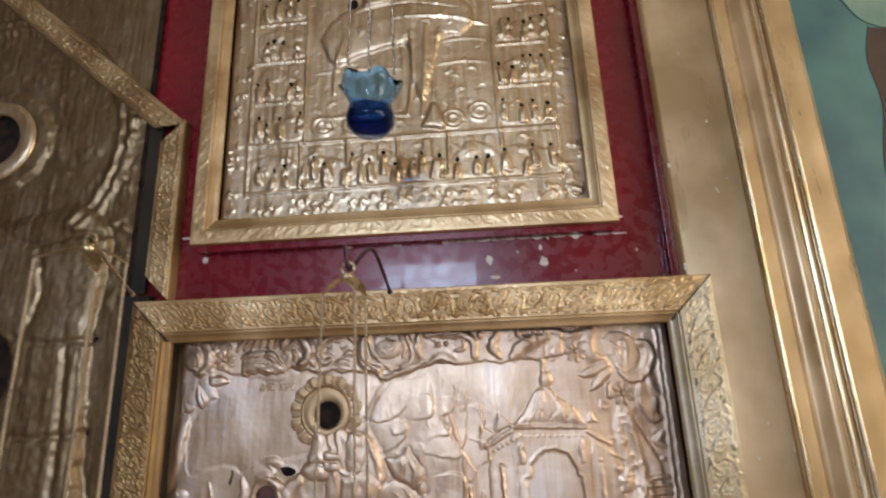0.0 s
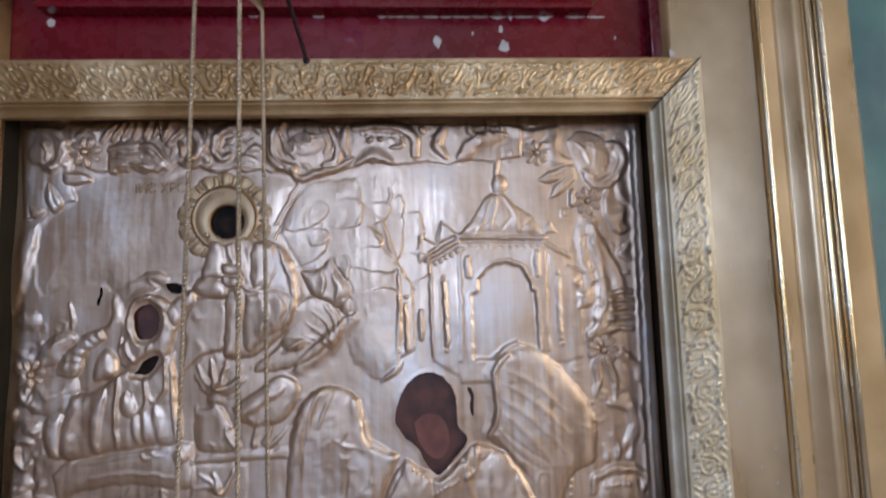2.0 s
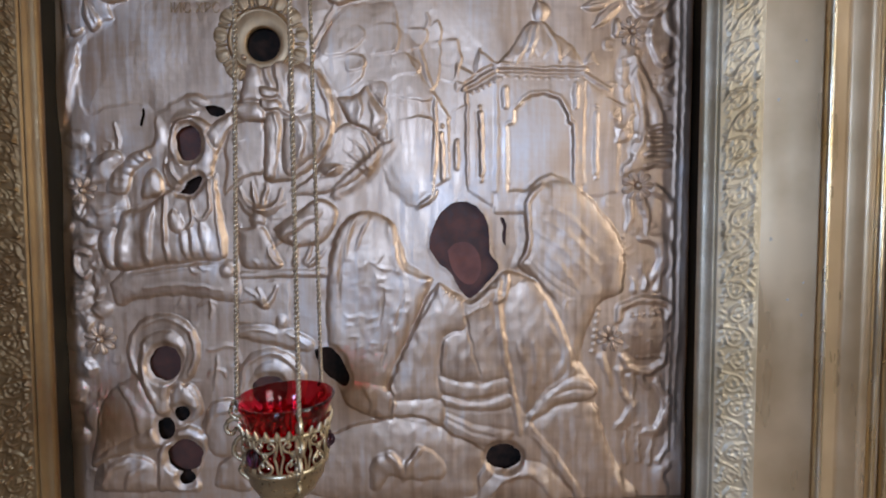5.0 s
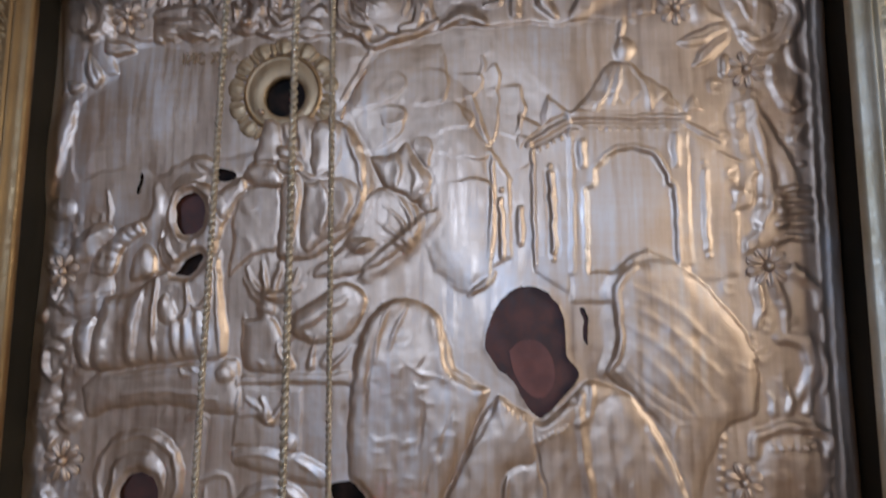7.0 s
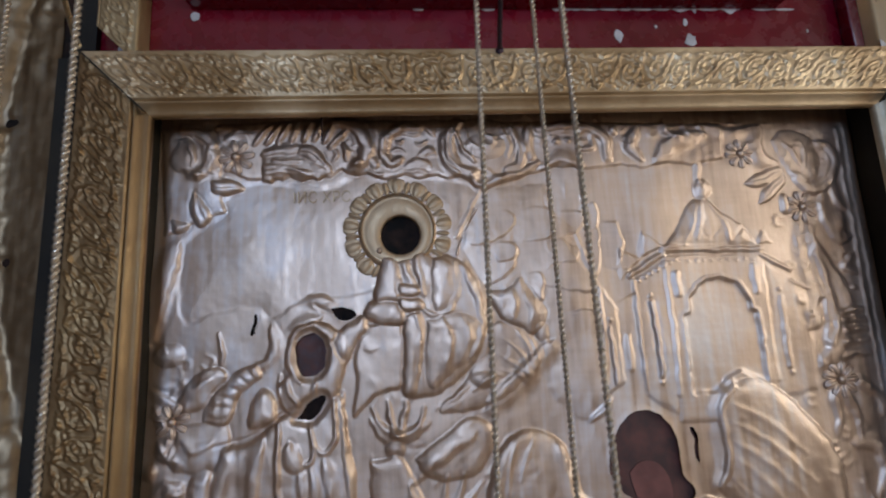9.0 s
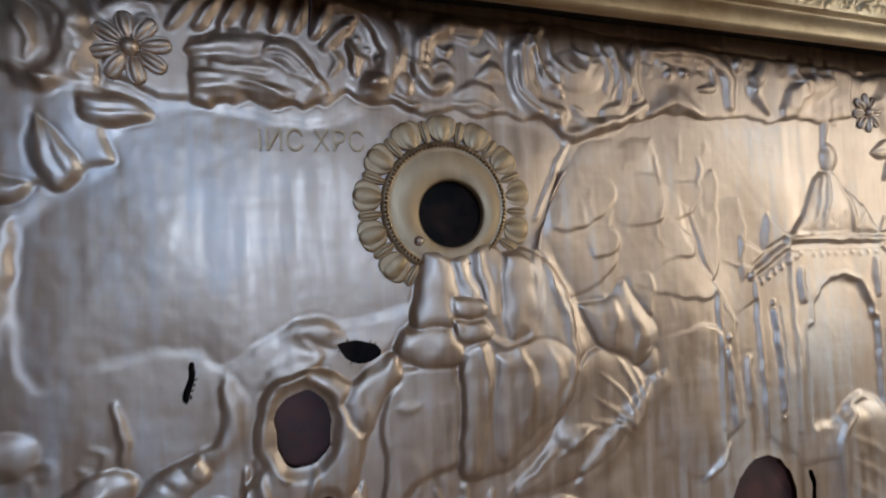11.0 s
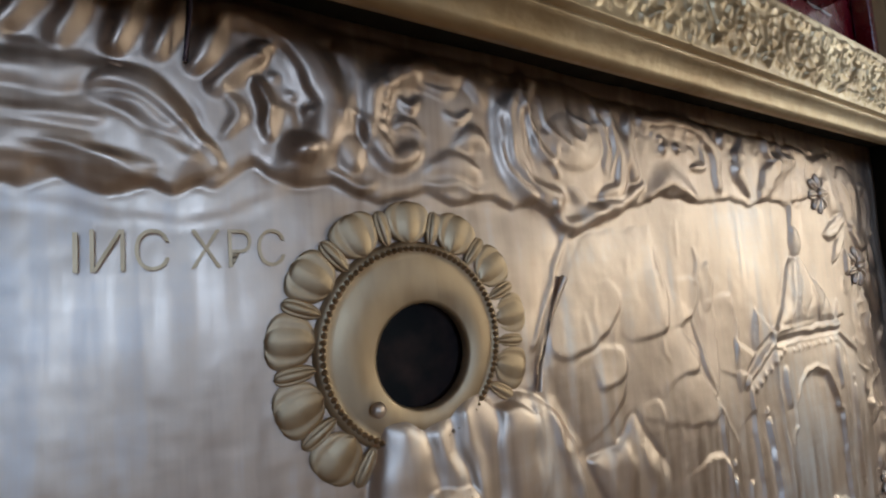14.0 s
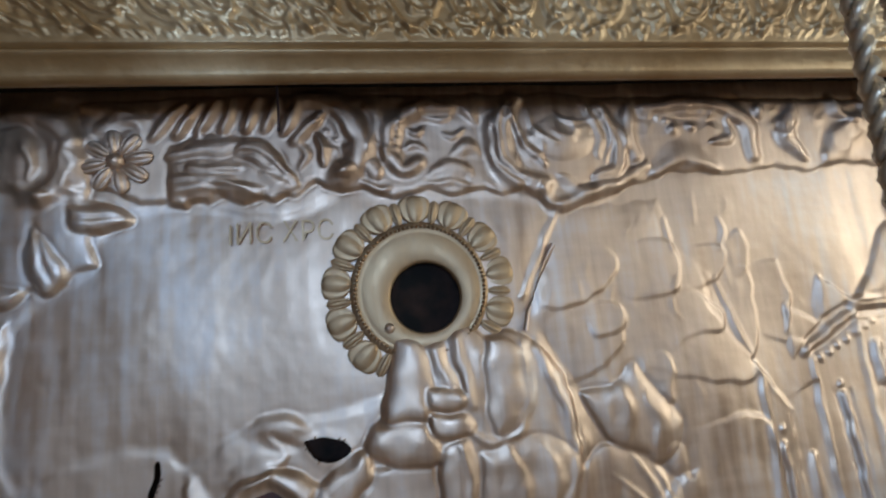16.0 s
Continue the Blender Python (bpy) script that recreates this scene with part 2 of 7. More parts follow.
class Relief:
    """A sheet of beaten metal: heights over x and z, raised by strokes, domes and plateaus."""

    def __init__(self, xs, zs):
        self.xs, self.zs = np.array(xs), np.array(zs)
        self.h = np.zeros((len(zs), len(xs)))
        self.hole = np.full(self.h.shape, 1.0)

    def window(self, x0, x1, z0, z1):
        i = np.searchsorted(self.xs, (x0, x1))
        j = np.searchsorted(self.zs, (z0, z1))
        s = np.s_[j[0]:j[1], i[0]:i[1]]
        return s, *np.meshgrid(self.xs[i[0]:i[1]], self.zs[j[0]:j[1]])

    def near(self, line, reach):
        lo, hi = line.min(0) - reach, line.max(0) + reach
        s, x, z = self.window(lo[0], hi[0], lo[1], hi[1])
        return s, x, z

    def ridge(self, pts, w, h, taper=0.0, sharp=1.0, fold=0.0):
        """A rounded ridge (h < 0: a groove) along a smooth curve; taper thins its ends."""
        line = smooth_line(pts)
        s, x, z = self.near(line, 1.7 * w * (1 + fold))
        if not x.size:
            return
        best, along, side = np.full(x.shape, 9.0), np.zeros(x.shape), np.zeros(x.shape)
        a, b = line[:-1], line[1:]
        for k in range(len(a)):
            e = b[k] - a[k]
            t = np.clip(((x - a[k, 0]) * e[0] + (z - a[k, 1]) * e[1]) / (e @ e + 1e-12), 0, 1)
            d = np.hypot(x - a[k, 0] - t * e[0], z - a[k, 1] - t * e[1])
            m = d < best
            best[m] = d[m]
            along[m] = ((k + t) / len(a))[m]
            side[m] = (e[0] * (z - a[k, 1]) - e[1] * (x - a[k, 0]))[m]
        scale = 1 - taper * (2 * np.abs(along - 0.5)) ** 2 if taper >= 0 else 1 + taper * along
        # a fold is steep on one side and runs out softly on the other
        soft = np.where(side * math.cos(977.0 * (pts[0][0] + pts[-1][1])) > 0, 1.0 + fold, 1.0)
        r = best / (w * soft * np.maximum(scale, 0.05))
        self.h[s] += h * scale * (np.exp(-(r * 1.35) ** (2 * sharp)) - 0.07 * np.exp(-((r - 1.3) / 0.3) ** 2))

    def dome(self, x, z, rx, rz, h, turn=0.0, flat=1.0):
        r = max(rx, rz)
        s, X, Z = self.window(x - r, x + r, z - r, z + r)
        c, n = math.cos(radians(turn)), math.sin(radians(turn))
        u, v = ((X - x) * c + (Z - z) * n) / rx, ((Z - z) * c - (X - x) * n) / rz
        q = np.clip(1 - u * u - v * v, 0, 1)
        self.h[s] += h * q ** (0.75 * flat)

    def inside(self, pts, reach, smooth=True):
        """Signed distance to a closed outline, positive inside."""
        p = list(pts) + [pts[0]]
        line = smooth_line(p, 0.003) if smooth else np.array(p, float)
        s, x, z = self.near(line, reach)
        best, odd = np.full(x.shape, 9.0), np.zeros(x.shape, bool)
        for a, b in zip(line[:-1], line[1:]):
            e = b - a
            t = np.clip(((x - a[0]) * e[0] + (z - a[1]) * e[1]) / (e @ e + 1e-12), 0, 1)
            best = np.minimum(best, np.hypot(x - a[0] - t * e[0], z - a[1] - t * e[1]))
            if abs(e[1]) > 1e-12:
                odd ^= ((a[1] > z) != (b[1] > z)) & (x < a[0] + e[0] * (z - a[1]) / e[1])
        return s, x, z, np.where(odd, best, -best)

    def plateau(self, pts, h, edge, puff=0.0, smooth=True):
        """A raised field with a rounded edge; puff swells its middle."""
        s, x, z, d = self.inside(pts, edge, smooth)
        q = np.clip(d / edge, 0, 1)
        self.h[s] += h * np.sqrt(np.clip(1 - (1 - q) ** 2, 0, 1)) + (puff * np.sqrt(np.clip(d, 0, None)) if puff else 0)
        self.h[s] -= 0.05 * h * np.exp(-((d + 0.0018) / 0.0016) ** 2)

    def body(self, pts, h, edge, puff=0.0, base=0.0, smooth=True):
        """A rounded form that lies over what is behind it, with a chased line round it."""
        s, x, z, d = self.inside(pts, max(edge, 0.006), smooth)
        q = np.clip(d / (1.3 * edge), 0, 1)
        over = base + h * np.clip(1 - (1 - q) ** 2, 0, 1) ** 0.75 + puff * np.clip(d, 0, None) ** 1.5 * 4
        m = np.clip(d / max(0.0016, 0.3 * edge - 0.004) + 0.5, 0, 1)
        m = m * m * (3 - 2 * m)
        # forms behind still show a little through the beaten sheet
        self.h[s] = self.h[s] * (1 - m) + m * (over + 0.12 * self.h[s])
        self.h[s] -= (0.0008 if edge < 0.025 else 0) * np.exp(-((d + 0.0008) / 0.0010) ** 2)

    def slab(self, pts, h, angle, smooth=True):
        """A tilted plate: flush on one side, rising to a crisp edge the way of angle."""
        s, x, z, d = self.inside(pts, 0.004, smooth)
        u = x * math.cos(radians(angle)) + z * math.sin(radians(angle))
        q = np.array(pts) @ (math.cos(radians(angle)), math.sin(radians(angle)))
        m = np.clip(d / 0.0016 + 0.3, 0, 1)
        self.h[s] += h * np.clip((u - q.min()) / (np.ptp(q) + 1e-9), 0, 1) ** 1.5 * m * m * (3 - 2 * m)

    def beads(self, a, b, n, r, h):
        """A row of n small punched beads from a to b."""
        for k in range(n):
            t = k / max(n - 1, 1)
            self.dome(a[0] + (b[0] - a[0]) * t, a[1] + (b[1] - a[1]) * t, r, r, h)

    def cut(self, pts, lip=0.0, smooth=True):
        """An opening; lip turns its edge up."""
        s, x, z, d = self.inside(pts, 0.008, smooth)
        self.hole[s] = np.minimum(self.hole[s], -d)
        near = np.clip(-d / 0.008, 0, 1)
        self.h[s] *= 0.2 + 0.8 * near * near * (3 - 2 * near)
        self.h[s] += lip * np.exp(-(d / 0.003) ** 2)

    def aged(self, seed, shift=0.0011, hammer=0.00016, blur=2):
        """Hand-made unevenness: lines wander, heights vary, edges are rubbed round, fine hammer marks."""
        r = np.random.default_rng(seed)
        X, Z = np.meshgrid(self.xs, self.zs)

        def wander(short, long, n):
            out = np.zeros(X.shape)
            for k in range(n):
                a, f, p = r.uniform(0, 6.283), 6.283 / r.uniform(short, long), r.uniform(0, 6.283, 2)
                out += np.sin(f * (X * np.cos(a) + Z * np.sin(a)) + p[0]) * np.sin(0.6 * f * (Z * np.cos(a) - X * np.sin(a)) + p[1])
            return out * (1.4 / math.sqrt(n))

        u = np.interp(X + shift * wander(0.010, 0.045, 8), self.xs, np.arange(len(self.xs)))
        v = np.interp(Z + shift * wander(0.010, 0.045, 8), self.zs, np.arange(len(self.zs)))
        i, j = np.minimum(u.astype(int), len(self.xs) - 2), np.minimum(v.astype(int), len(self.zs) - 2)
        u, v = u - i, v - j

        def moved(h):
            return (h[j, i] * (1 - u) + h[j, i + 1] * u) * (1 - v) + (h[j + 1, i] * (1 - u) + h[j + 1, i + 1] * u) * v

        h = moved(self.h) * (1 + 0.035 * wander(0.015, 0.06, 8))
        self.hole = moved(self.hole)
        for k in range(blur):
            q = np.pad(h, 1, mode="edge")
            h = (q[1:-1, 1:-1] * 4 + (q[:-2, 1:-1] + q[2:, 1:-1] + q[1:-1, :-2] + q[1:-1, 2:]) * 2 + q[:-2, :-2] + q[:-2, 2:] + q[2:, :-2] + q[2:, 2:]) / 16
        self.h = h + hammer * (wander(0.004, 0.010, 10) + 2.2 * wander(0.010, 0.022, 8))

    def sheet(self, name, y=0.0):
        x, z = np.meshgrid(self.xs, self.zs)
        gz, gx = np.gradient(self.hole, self.zs, self.xs)
        near = (np.abs(self.hole) < 0.0009) & (np.hypot(gx, gz) > 0.5)
        x, z = np.where(near, x - self.hole * gx, x), np.where(near, z - self.hole * gz, z)
        f = self.hole
        keep = (f[:-1, :-1] + f[:-1, 1:] + f[1:, 1:] + f[1:, :-1]) > 0
        return grid_mesh(name, x, y - self.h, z, keep)


def steps(*runs):
    """Places from (start, end, step) runs laid end to end."""
    out = [np.arange(a, b, d) for a, b, d in runs]
    return np.concatenate(out + [[runs[-1][1]]])


# ---- the room and the icon screen's boards ----
def structure(name, bm, mat, label, category):
    return tagged(part(name, bm, mat, None, label, smooth=False), label, category, kind="structure")


structure("floor", box(-3.2, 3.2, -6.2, 0.5, -0.1, 0.0), FLOOR, "pale worn stone floor of the church", "floor")
structure("ceiling", box(-3.2, 3.2, -6.2, 0.5, 4.2, 4.3), CEILING, "plain limewashed ceiling in pale ochre", "ceiling")
wall_back = structure("wall_back", box(-3.2, 3.2, -6.2, -6.0, 0, 1.45), WALL_BACK, "unseen back wall with one window opening, limewash darkened to dim reflections", "wall")
for x0, x1, z0, z1 in ((-3.2, 3.2, 3.25, 4.2), (-3.2, -1.35, 1.45, 3.25), (0.05, 3.2, 1.45, 3.25)):
    part("wall_section", box(x0, x1, -6.2, -6.0, z0, z1), WALL_BACK, wall_back, smooth=False)
structure("wall_front", box(-3.2, 3.2, 0.10, 0.3, 0, 4.2), DARKWOOD, "dark wooden wall behind the icon screen", "wall")
wall = structure("wall_right", box(3.0, 3.2, -6.0, 0.10, 0, 1.2), WALL, "limewashed side wall with two window openings", "wall")
for y0, y1, z0, z1 in ((-6.0, 0.10, 3.2, 4.2), (-6.0, -5.2, 1.2, 3.2), (-3.9, -2.40, 1.2, 3.2), (-1.10, 0.10, 1.2, 3.2)):
    part("wall_section", box(3.0, 3.2, y0, y1, z0, z1), WALL, wall, smooth=False)
# unseen wall; its dark colour keeps reflections on the left dim
structure("wall_left", box(-3.2, -3.0, -6.0, 0.10, 0, 4.2), WALL_UNLIT, "unseen side wall, brown limewash darkened for lack of light", "wall")

structure("panel_red", box(-1.6, 0.343, 0.004, 0.03, 1.86, 3.4), RED, "glossy dark red painted board with chipped paint", "panel")
part("edge_strip", box(0.328, 0.343, -0.012, 0.003, 1.9, 3.4, 0.002), RED, bpy.data.objects["panel_red"])
structure("panel_lower", box(-1.6, 0.343, 0.03, 0.06, 0.0, 1.86), DARKWOOD, "dark wooden board behind the large icon", "panel")


def upright(name, profile, z0, z1, mat, parent):
    """A moulding that runs up, of one (x, y) profile."""
    p = np.array(profile)
    z = np.array([z0, z1])
    return part(name, grid_mesh(name, p[:, 0] + 0 * z[:, None], p[:, 1] + 0 * z[:, None], z[:, None] + 0 * p[:, 0]), mat, parent, smooth=False)


pilaster = tagged(thing("pilaster", "gold-painted wooden pilaster with long upright mouldings", "pilaster", kind="structure"))
upright("pilaster_face", [(0.343, 0.03), (0.343, -0.024), (0.347, -0.028), (0.452, -0.028), (0.456, -0.038), (0.463, -0.038), (0.466, -0.032),
                          (0.488, -0.030), (0.494, -0.020), (0.506, -0.018), (0.511, -0.034), (0.523, -0.036), (0.534, -0.034),
                          (0.538, -0.036), (0.550, -0.036), (0.556, -0.030), (0.596, -0.028), (0.612, -0.016), (0.612, 0.05)],
        0.0, 3.6, GILT_PLAIN, pilaster)
bead = [(math.cos(a), -math.sin(a)) for a in np.linspace(math.pi, 0, 9)]
for x, r, y in ((0.4585, 0.0050, -0.038), (0.5285, 0.0050, -0.036), (0.5440, 0.0055, -0.038)):
    strip = upright("bead_moulding", [(x + r * c, y + 1.3 * r * q) for c, q in bead], 0.0, 3.6, GILT_BRIGHT, pilaster)
    strip.data.polygons.foreach_set("use_smooth", [True] * len(strip.data.polygons))
structure("panel_mural", box(0.612, 3.0, 0.02, 0.06, 0.0, 4.2), MURAL, "blue-green painted mural on the wall beside the pilaster", "mural")


# ---- carved gilt frames ----
def carved_field(length, width, step, seed, depth, motif):
    """Scrolling foliage with flowers, beaten along a strip."""
    rng = random.Random(seed)
    f = Relief(np.arange(0, length + step, step), np.linspace(0, width, int(width / step) + 1))
    n = max(2, round(length / motif))
    m = length / n
    mid = width / 2
    for i in range(n):
        x0, s = i * m, 1 if i % 2 else -1
        c = (x0 + m * rng.uniform(0.45, 0.55), mid + s * width * rng.uniform(0.02, 0.07))
        r = width * rng.uniform(0.19, 0.24)
        # a flower in a looping stem
        f.ridge([(c[0] + r * math.cos(a), c[1] + r * math.sin(a)) for a in np.linspace(0.4 * s, 0.4 * s + 5.4, 12)], width * 0.048, depth * 0.85, 0.3)
        for k in range(6):
            a = k * 1.0472 + i
            f.dome(c[0] + r * 0.5 * math.cos(a), c[1] + r * 0.5 * math.sin(a), r * 0.34, r * 0.34, depth * 0.7)
        f.ridge([(x0, mid - s * width * 0.36), (x0 + m * 0.3, mid - s * width * 0.30), (x0 + m * 0.75, mid - s * width * 0.1), (x0 + m, mid + s * width * 0.36)], width * 0.045, depth * 0.85, 0.0)
        for k in range(14):
            x, e = x0 + m * (k + rng.random()) / 14, (-1) ** k
            z = mid + e * width * rng.uniform(0.33, 0.44)
            f.ridge([(x, z), (x + m * 0.06 * s, z - e * width * 0.05), (x + m * 0.15 * s, z - e * width * 0.06)], width * 0.06, depth * rng.uniform(0.6, 1.0), 0.5)
        for k in range(18):
            f.dome(x0 + m * rng.random(), width * rng.uniform(0.08, 0.92), width * rng.uniform(0.05, 0.09), width * rng.uniform(0.035, 0.06), depth * rng.uniform(0.5, 1.0), rng.uniform(0, 180))
    return f


def rail(name, corner, along, inward, length, width, back, front, step, seed, mat, parent, depth=0.0022, motif=0.05, lip=0.22, label=""):
    """One mitred side of a frame. corner: its outer start; along and inward: unit ways in x and z."""
    field_w = width * (0.94 - lip)
    f = carved_field(length, field_w, step, seed, depth, motif)
    s = f.xs
    rows, ys, rel = [], [], []

    def row(w, y, h=None):
        rows.append(w), ys.append(y), rel.append(np.zeros(len(s)) if h is None else h)

    row(0, back), row(0, front * 0.8), row(width * 0.012, front * 0.94), row(width * 0.03, front)
    for k, w in enumerate(f.zs):
        row(width * 0.045 + w, front, f.h[k])
    w0 = width * 0.045 + field_w
    row(w0 + width * 0.01, front * 0.9), row(w0 + width * 0.02, front * 0.88), row(w0 + width * 0.03, front * 0.96), row(w0 + width * 0.06, front * 0.97)
    row(w0 + width * 0.07, front * 0.92), row(width * 0.955, front * 0.86), row(width * 0.98, front * 0.85), row(width, front * 0.80), row(width, front * 0.72), row(width - 0.012, front * 0.60)
    w = np.array(rows)[:, None]
    t = w + (length - 2 * w) * (s / s[-1])[None]
    y = np.array(ys)[:, None] - np.array(rel)
    x = corner[0] + along[0] * t + inward[0] * w
    z = corner[1] + along[1] * t + inward[1] * w
    return part(name, grid_mesh(name, x, y, z), mat, parent, label)


def gilt_frame(parent, x0, x1, z0, z1, width, back, front, step, seed, mats, depth=0.0022, motif=0.05, lip=0.22, sides="tlrb"):
    w, h = x1 - x0, z1 - z0
    for k, (corner, along, inward, n) in {"t": ((x0, z1), (1, 0), (0, -1), w), "b": ((x0, z0), (1, 0), (0, 1), w),
                                          "l": ((x0, z0), (0, 1), (1, 0), h), "r": ((x1, z0), (0, 1), (-1, 0), h)}.items():
        if k in sides:
            rail("frame_rail", corner, along, inward, n, width, back, front, step, seed + ord(k), mats.get(k, mats["t"]), parent, depth, motif, lip)


def oval(x, z, rx, rz, n=20):
    return [(x + rx * math.cos(2 * math.pi * k / n), z + rz * math.sin(2 * math.pi * k / n)) for k in range(n)]


def flat_shape(name, pts, y, mat, parent, label=""):
    bm = bmesh.new()
    line = smooth_line(list(pts) + [pts[0]], 0.003)[:-1]
    face = bm.faces.new([bm.verts.new((p[0], y, p[1])) for p in line])
    up = bmesh.ops.extrude_face_region(bm, geom=[face])
    for v in up["geom"]:
        if isinstance(v, bmesh.types.BMVert):
            v.co.y -= 0.0006
    bmesh.ops.recalc_face_normals(bm, faces=bm.faces[:])
    return part(name, bm, mat, parent, label, smooth=False)


# ---- the large icon ----
icon = thing("icon", "large icon with embossed silvered copper cover in a carved gilt frame", "icon", "icons of the screen")
# the left rail's dimmer reflections are put into its gilding colour
gilt_frame(icon, -0.562, 0.371, 0.70, 1.910, 0.071, 0.03, -0.052, 0.0011, 3, {"t": GILT, "r": GILT_WORN, "l": GILT_SHADED, "b": GILT}, 0.0016, 0.030)
for x0, x1, z0, z1 in ((-0.514, -0.505, 0.76, 1.857), (0.3125, 0.320, 0.76, 1.857), (-0.513, 0.319, 1.8575, 1.865)):
    part("inner_slip", box(x0, x1, -0.030, 0.03, z0, z1), DARKWOOD, icon, "dark wooden inner side of the frame", smooth=False)
for x, z, a in ((-0.527, 1.875, -45), (0.3355, 1.8745, 45)):
    gap = part("mitre_gap", box(-0.047, 0.047, -0.0545, -0.0485, -0.0007, 0.0007), DARKWOOD, icon, "dark open mitre joint", smooth=False)
    gap.matrix_local = pose(x, 0, z, 0, -a, 0)
part("painted_panel", box(-0.52, 0.32, 0.0075, 0.03, 0.74, 1.872), PAINT_DARK, icon, "dark painted wooden panel behind the metal cover", smooth=False)

riza = Relief(steps((-0.504, 0.05, 0.0010), (0.05, 0.311, 0.0014)), steps((0.76, 1.12, 0.006), (1.12, 1.58, 0.0014), (1.58, 1.857, 0.0010)))
# the arched field of sky, swelling softly to its edges
riza.body([(-0.477, 1.710), (-0.461, 1.727), (-0.435, 1.745), (-0.431, 1.761), (-0.411, 1.777), (-0.390, 1.781), (-0.359, 1.777), (-0.332, 1.771), (-0.305, 1.778), (-0.284, 1.788), (-0.256, 1.780), (-0.194, 1.779), (-0.153, 1.765), (-0.167, 1.730), (-0.180, 1.699), (-0.242, 1.690), (-0.267, 1.660), (-0.310, 1.651), (-0.347, 1.649), (-0.380, 1.632), (-0.403, 1.643), (-0.440, 1.639), (-0.472, 1.634)], 0.004, 0.04, 0, -0.002)
riza.ridge([(-0.480, 1.708), (-0.492, 1.665), (-0.501, 1.615)], 0.01, 0.005, 0.4, fold=1.2, sharp=1.7)
riza.dome(-0.485, 1.597, 0.0164, 0.0128, 0.005)
riza.ridge([(-0.434, 1.618), (-0.431, 1.600), (-0.431, 1.584)], 0.003, 0.003, 0.5, sharp=1.25)
# terraces of the hill
riza.body([(-0.175, 1.701), (-0.155, 1.746), (-0.136, 1.768), (-0.075, 1.772), (-0.070, 1.739), (-0.043, 1.714), (-0.026, 1.656), (-0.025, 1.620), (-0.026, 1.530), (-0.052, 1.513), (-0.084, 1.531), (-0.108, 1.617), (-0.150, 1.653)], 0.0036, 0.026, 0, 0, smooth=False)
riza.slab([(-0.114, 1.739), (-0.075, 1.743), (-0.072, 1.710), (-0.111, 1.706)], 0.0024, -20)
riza.slab([(-0.070, 1.739), (-0.034, 1.736), (-0.040, 1.714), (-0.068, 1.710)], 0.0024, -20)
riza.slab([(-0.111, 1.706), (-0.065, 1.710), (-0.044, 1.681), (-0.026, 1.656), (-0.033, 1.645), (-0.065, 1.649), (-0.090, 1.656), (-0.108, 1.667)], 0.0024, -20)
riza.slab([(-0.086, 1.699), (-0.065, 1.706), (-0.047, 1.696), (-0.044, 1.681), (-0.069, 1.678), (-0.087, 1.670)], 0.0024, -20)
riza.slab([(-0.043, 1.714), (-0.018, 1.721), (-0.019, 1.674), (-0.030, 1.660), (-0.040, 1.688)], 0.0024, -20)
riza.slab([(-0.171, 1.692), (-0.139, 1.703), (-0.115, 1.701), (-0.118, 1.674), (-0.150, 1.656), (-0.164, 1.660)], 0.0024, -20)
riza.slab([(-0.111, 1.667), (-0.087, 1.667), (-0.089, 1.638), (-0.099, 1.642)], 0.0024, -20)
riza.slab([(-0.171, 1.717), (-0.150, 1.739), (-0.118, 1.739), (-0.114, 1.724), (-0.136, 1.706), (-0.164, 1.703)], 0.0024, -60)
riza.slab([(-0.032, 1.739), (-0.018, 1.747), (-0.016, 1.721), (-0.033, 1.716)], 0.0024, 10)
riza.slab([(-0.139, 1.701), (-0.115, 1.701), (-0.113, 1.687), (-0.136, 1.683)], 0.0023, -90)
riza.slab([(-0.024, 1.721), (0.005, 1.725), (0.012, 1.699), (0.001, 1.667), (-0.017, 1.674)], 0.003, 0, smooth=False)
riza.slab([(-0.010, 1.674), (0.016, 1.667), (0.019, 1.641), (-0.006, 1.631)], 0.0026, 0, smooth=False)
riza.ridge([(-0.043, 1.714), (-0.036, 1.685), (-0.026, 1.661)], 0.0035, 0.003, 0.4, sharp=1.25)
riza.ridge([(-0.074, 1.757), (-0.072, 1.746), (-0.073, 1.734)], 0.0025, 0.0018, 0.4)
riza.ridge([(-0.034, 1.757), (-0.032, 1.746), (-0.036, 1.734)], 0.0025, 0.0018, 0.4)
riza.slab([(-0.080, 1.620), (-0.025, 1.619), (-0.026, 1.530), (-0.045, 1.509), (-0.080, 1.531), (-0.084, 1.588)], 0.004, 0)
riza.ridge([(-0.025, 1.656), (-0.024, 1.609), (-0.027, 1.545)], 0.003, 0.003, 0.3, sharp=1.25)
riza.body([(-0.150, 1.649), (-0.126, 1.653), (-0.111, 1.665), (-0.104, 1.653), (-0.087, 1.631), (-0.087, 1.617), (-0.101, 1.602), (-0.122, 1.610), (-0.136, 1.621)], 0.0045, 0.008, 0.01, 0.002)
riza.ridge([(-0.126, 1.653), (-0.119, 1.638), (-0.122, 1.620)], 0.004, 0.0022, 0.4, fold=1.2)
riza.ridge([(-0.108, 1.642), (-0.101, 1.627), (-0.105, 1.613)], 0.004, 0.0022, 0.4, fold=1.2)
riza.body([(-0.157, 1.603), (-0.136, 1.617), (-0.105, 1.602), (-0.091, 1.581), (-0.108, 1.560), (-0.151, 1.532), (-0.192, 1.525), (-0.206, 1.529), (-0.175, 1.560)], 0.004, 0.012, 0.01, 0.001)
riza.ridge([(-0.108, 1.560), (-0.119, 1.585), (-0.136, 1.599)], 0.0045, 0.0035, -0.8, sharp=1.25)
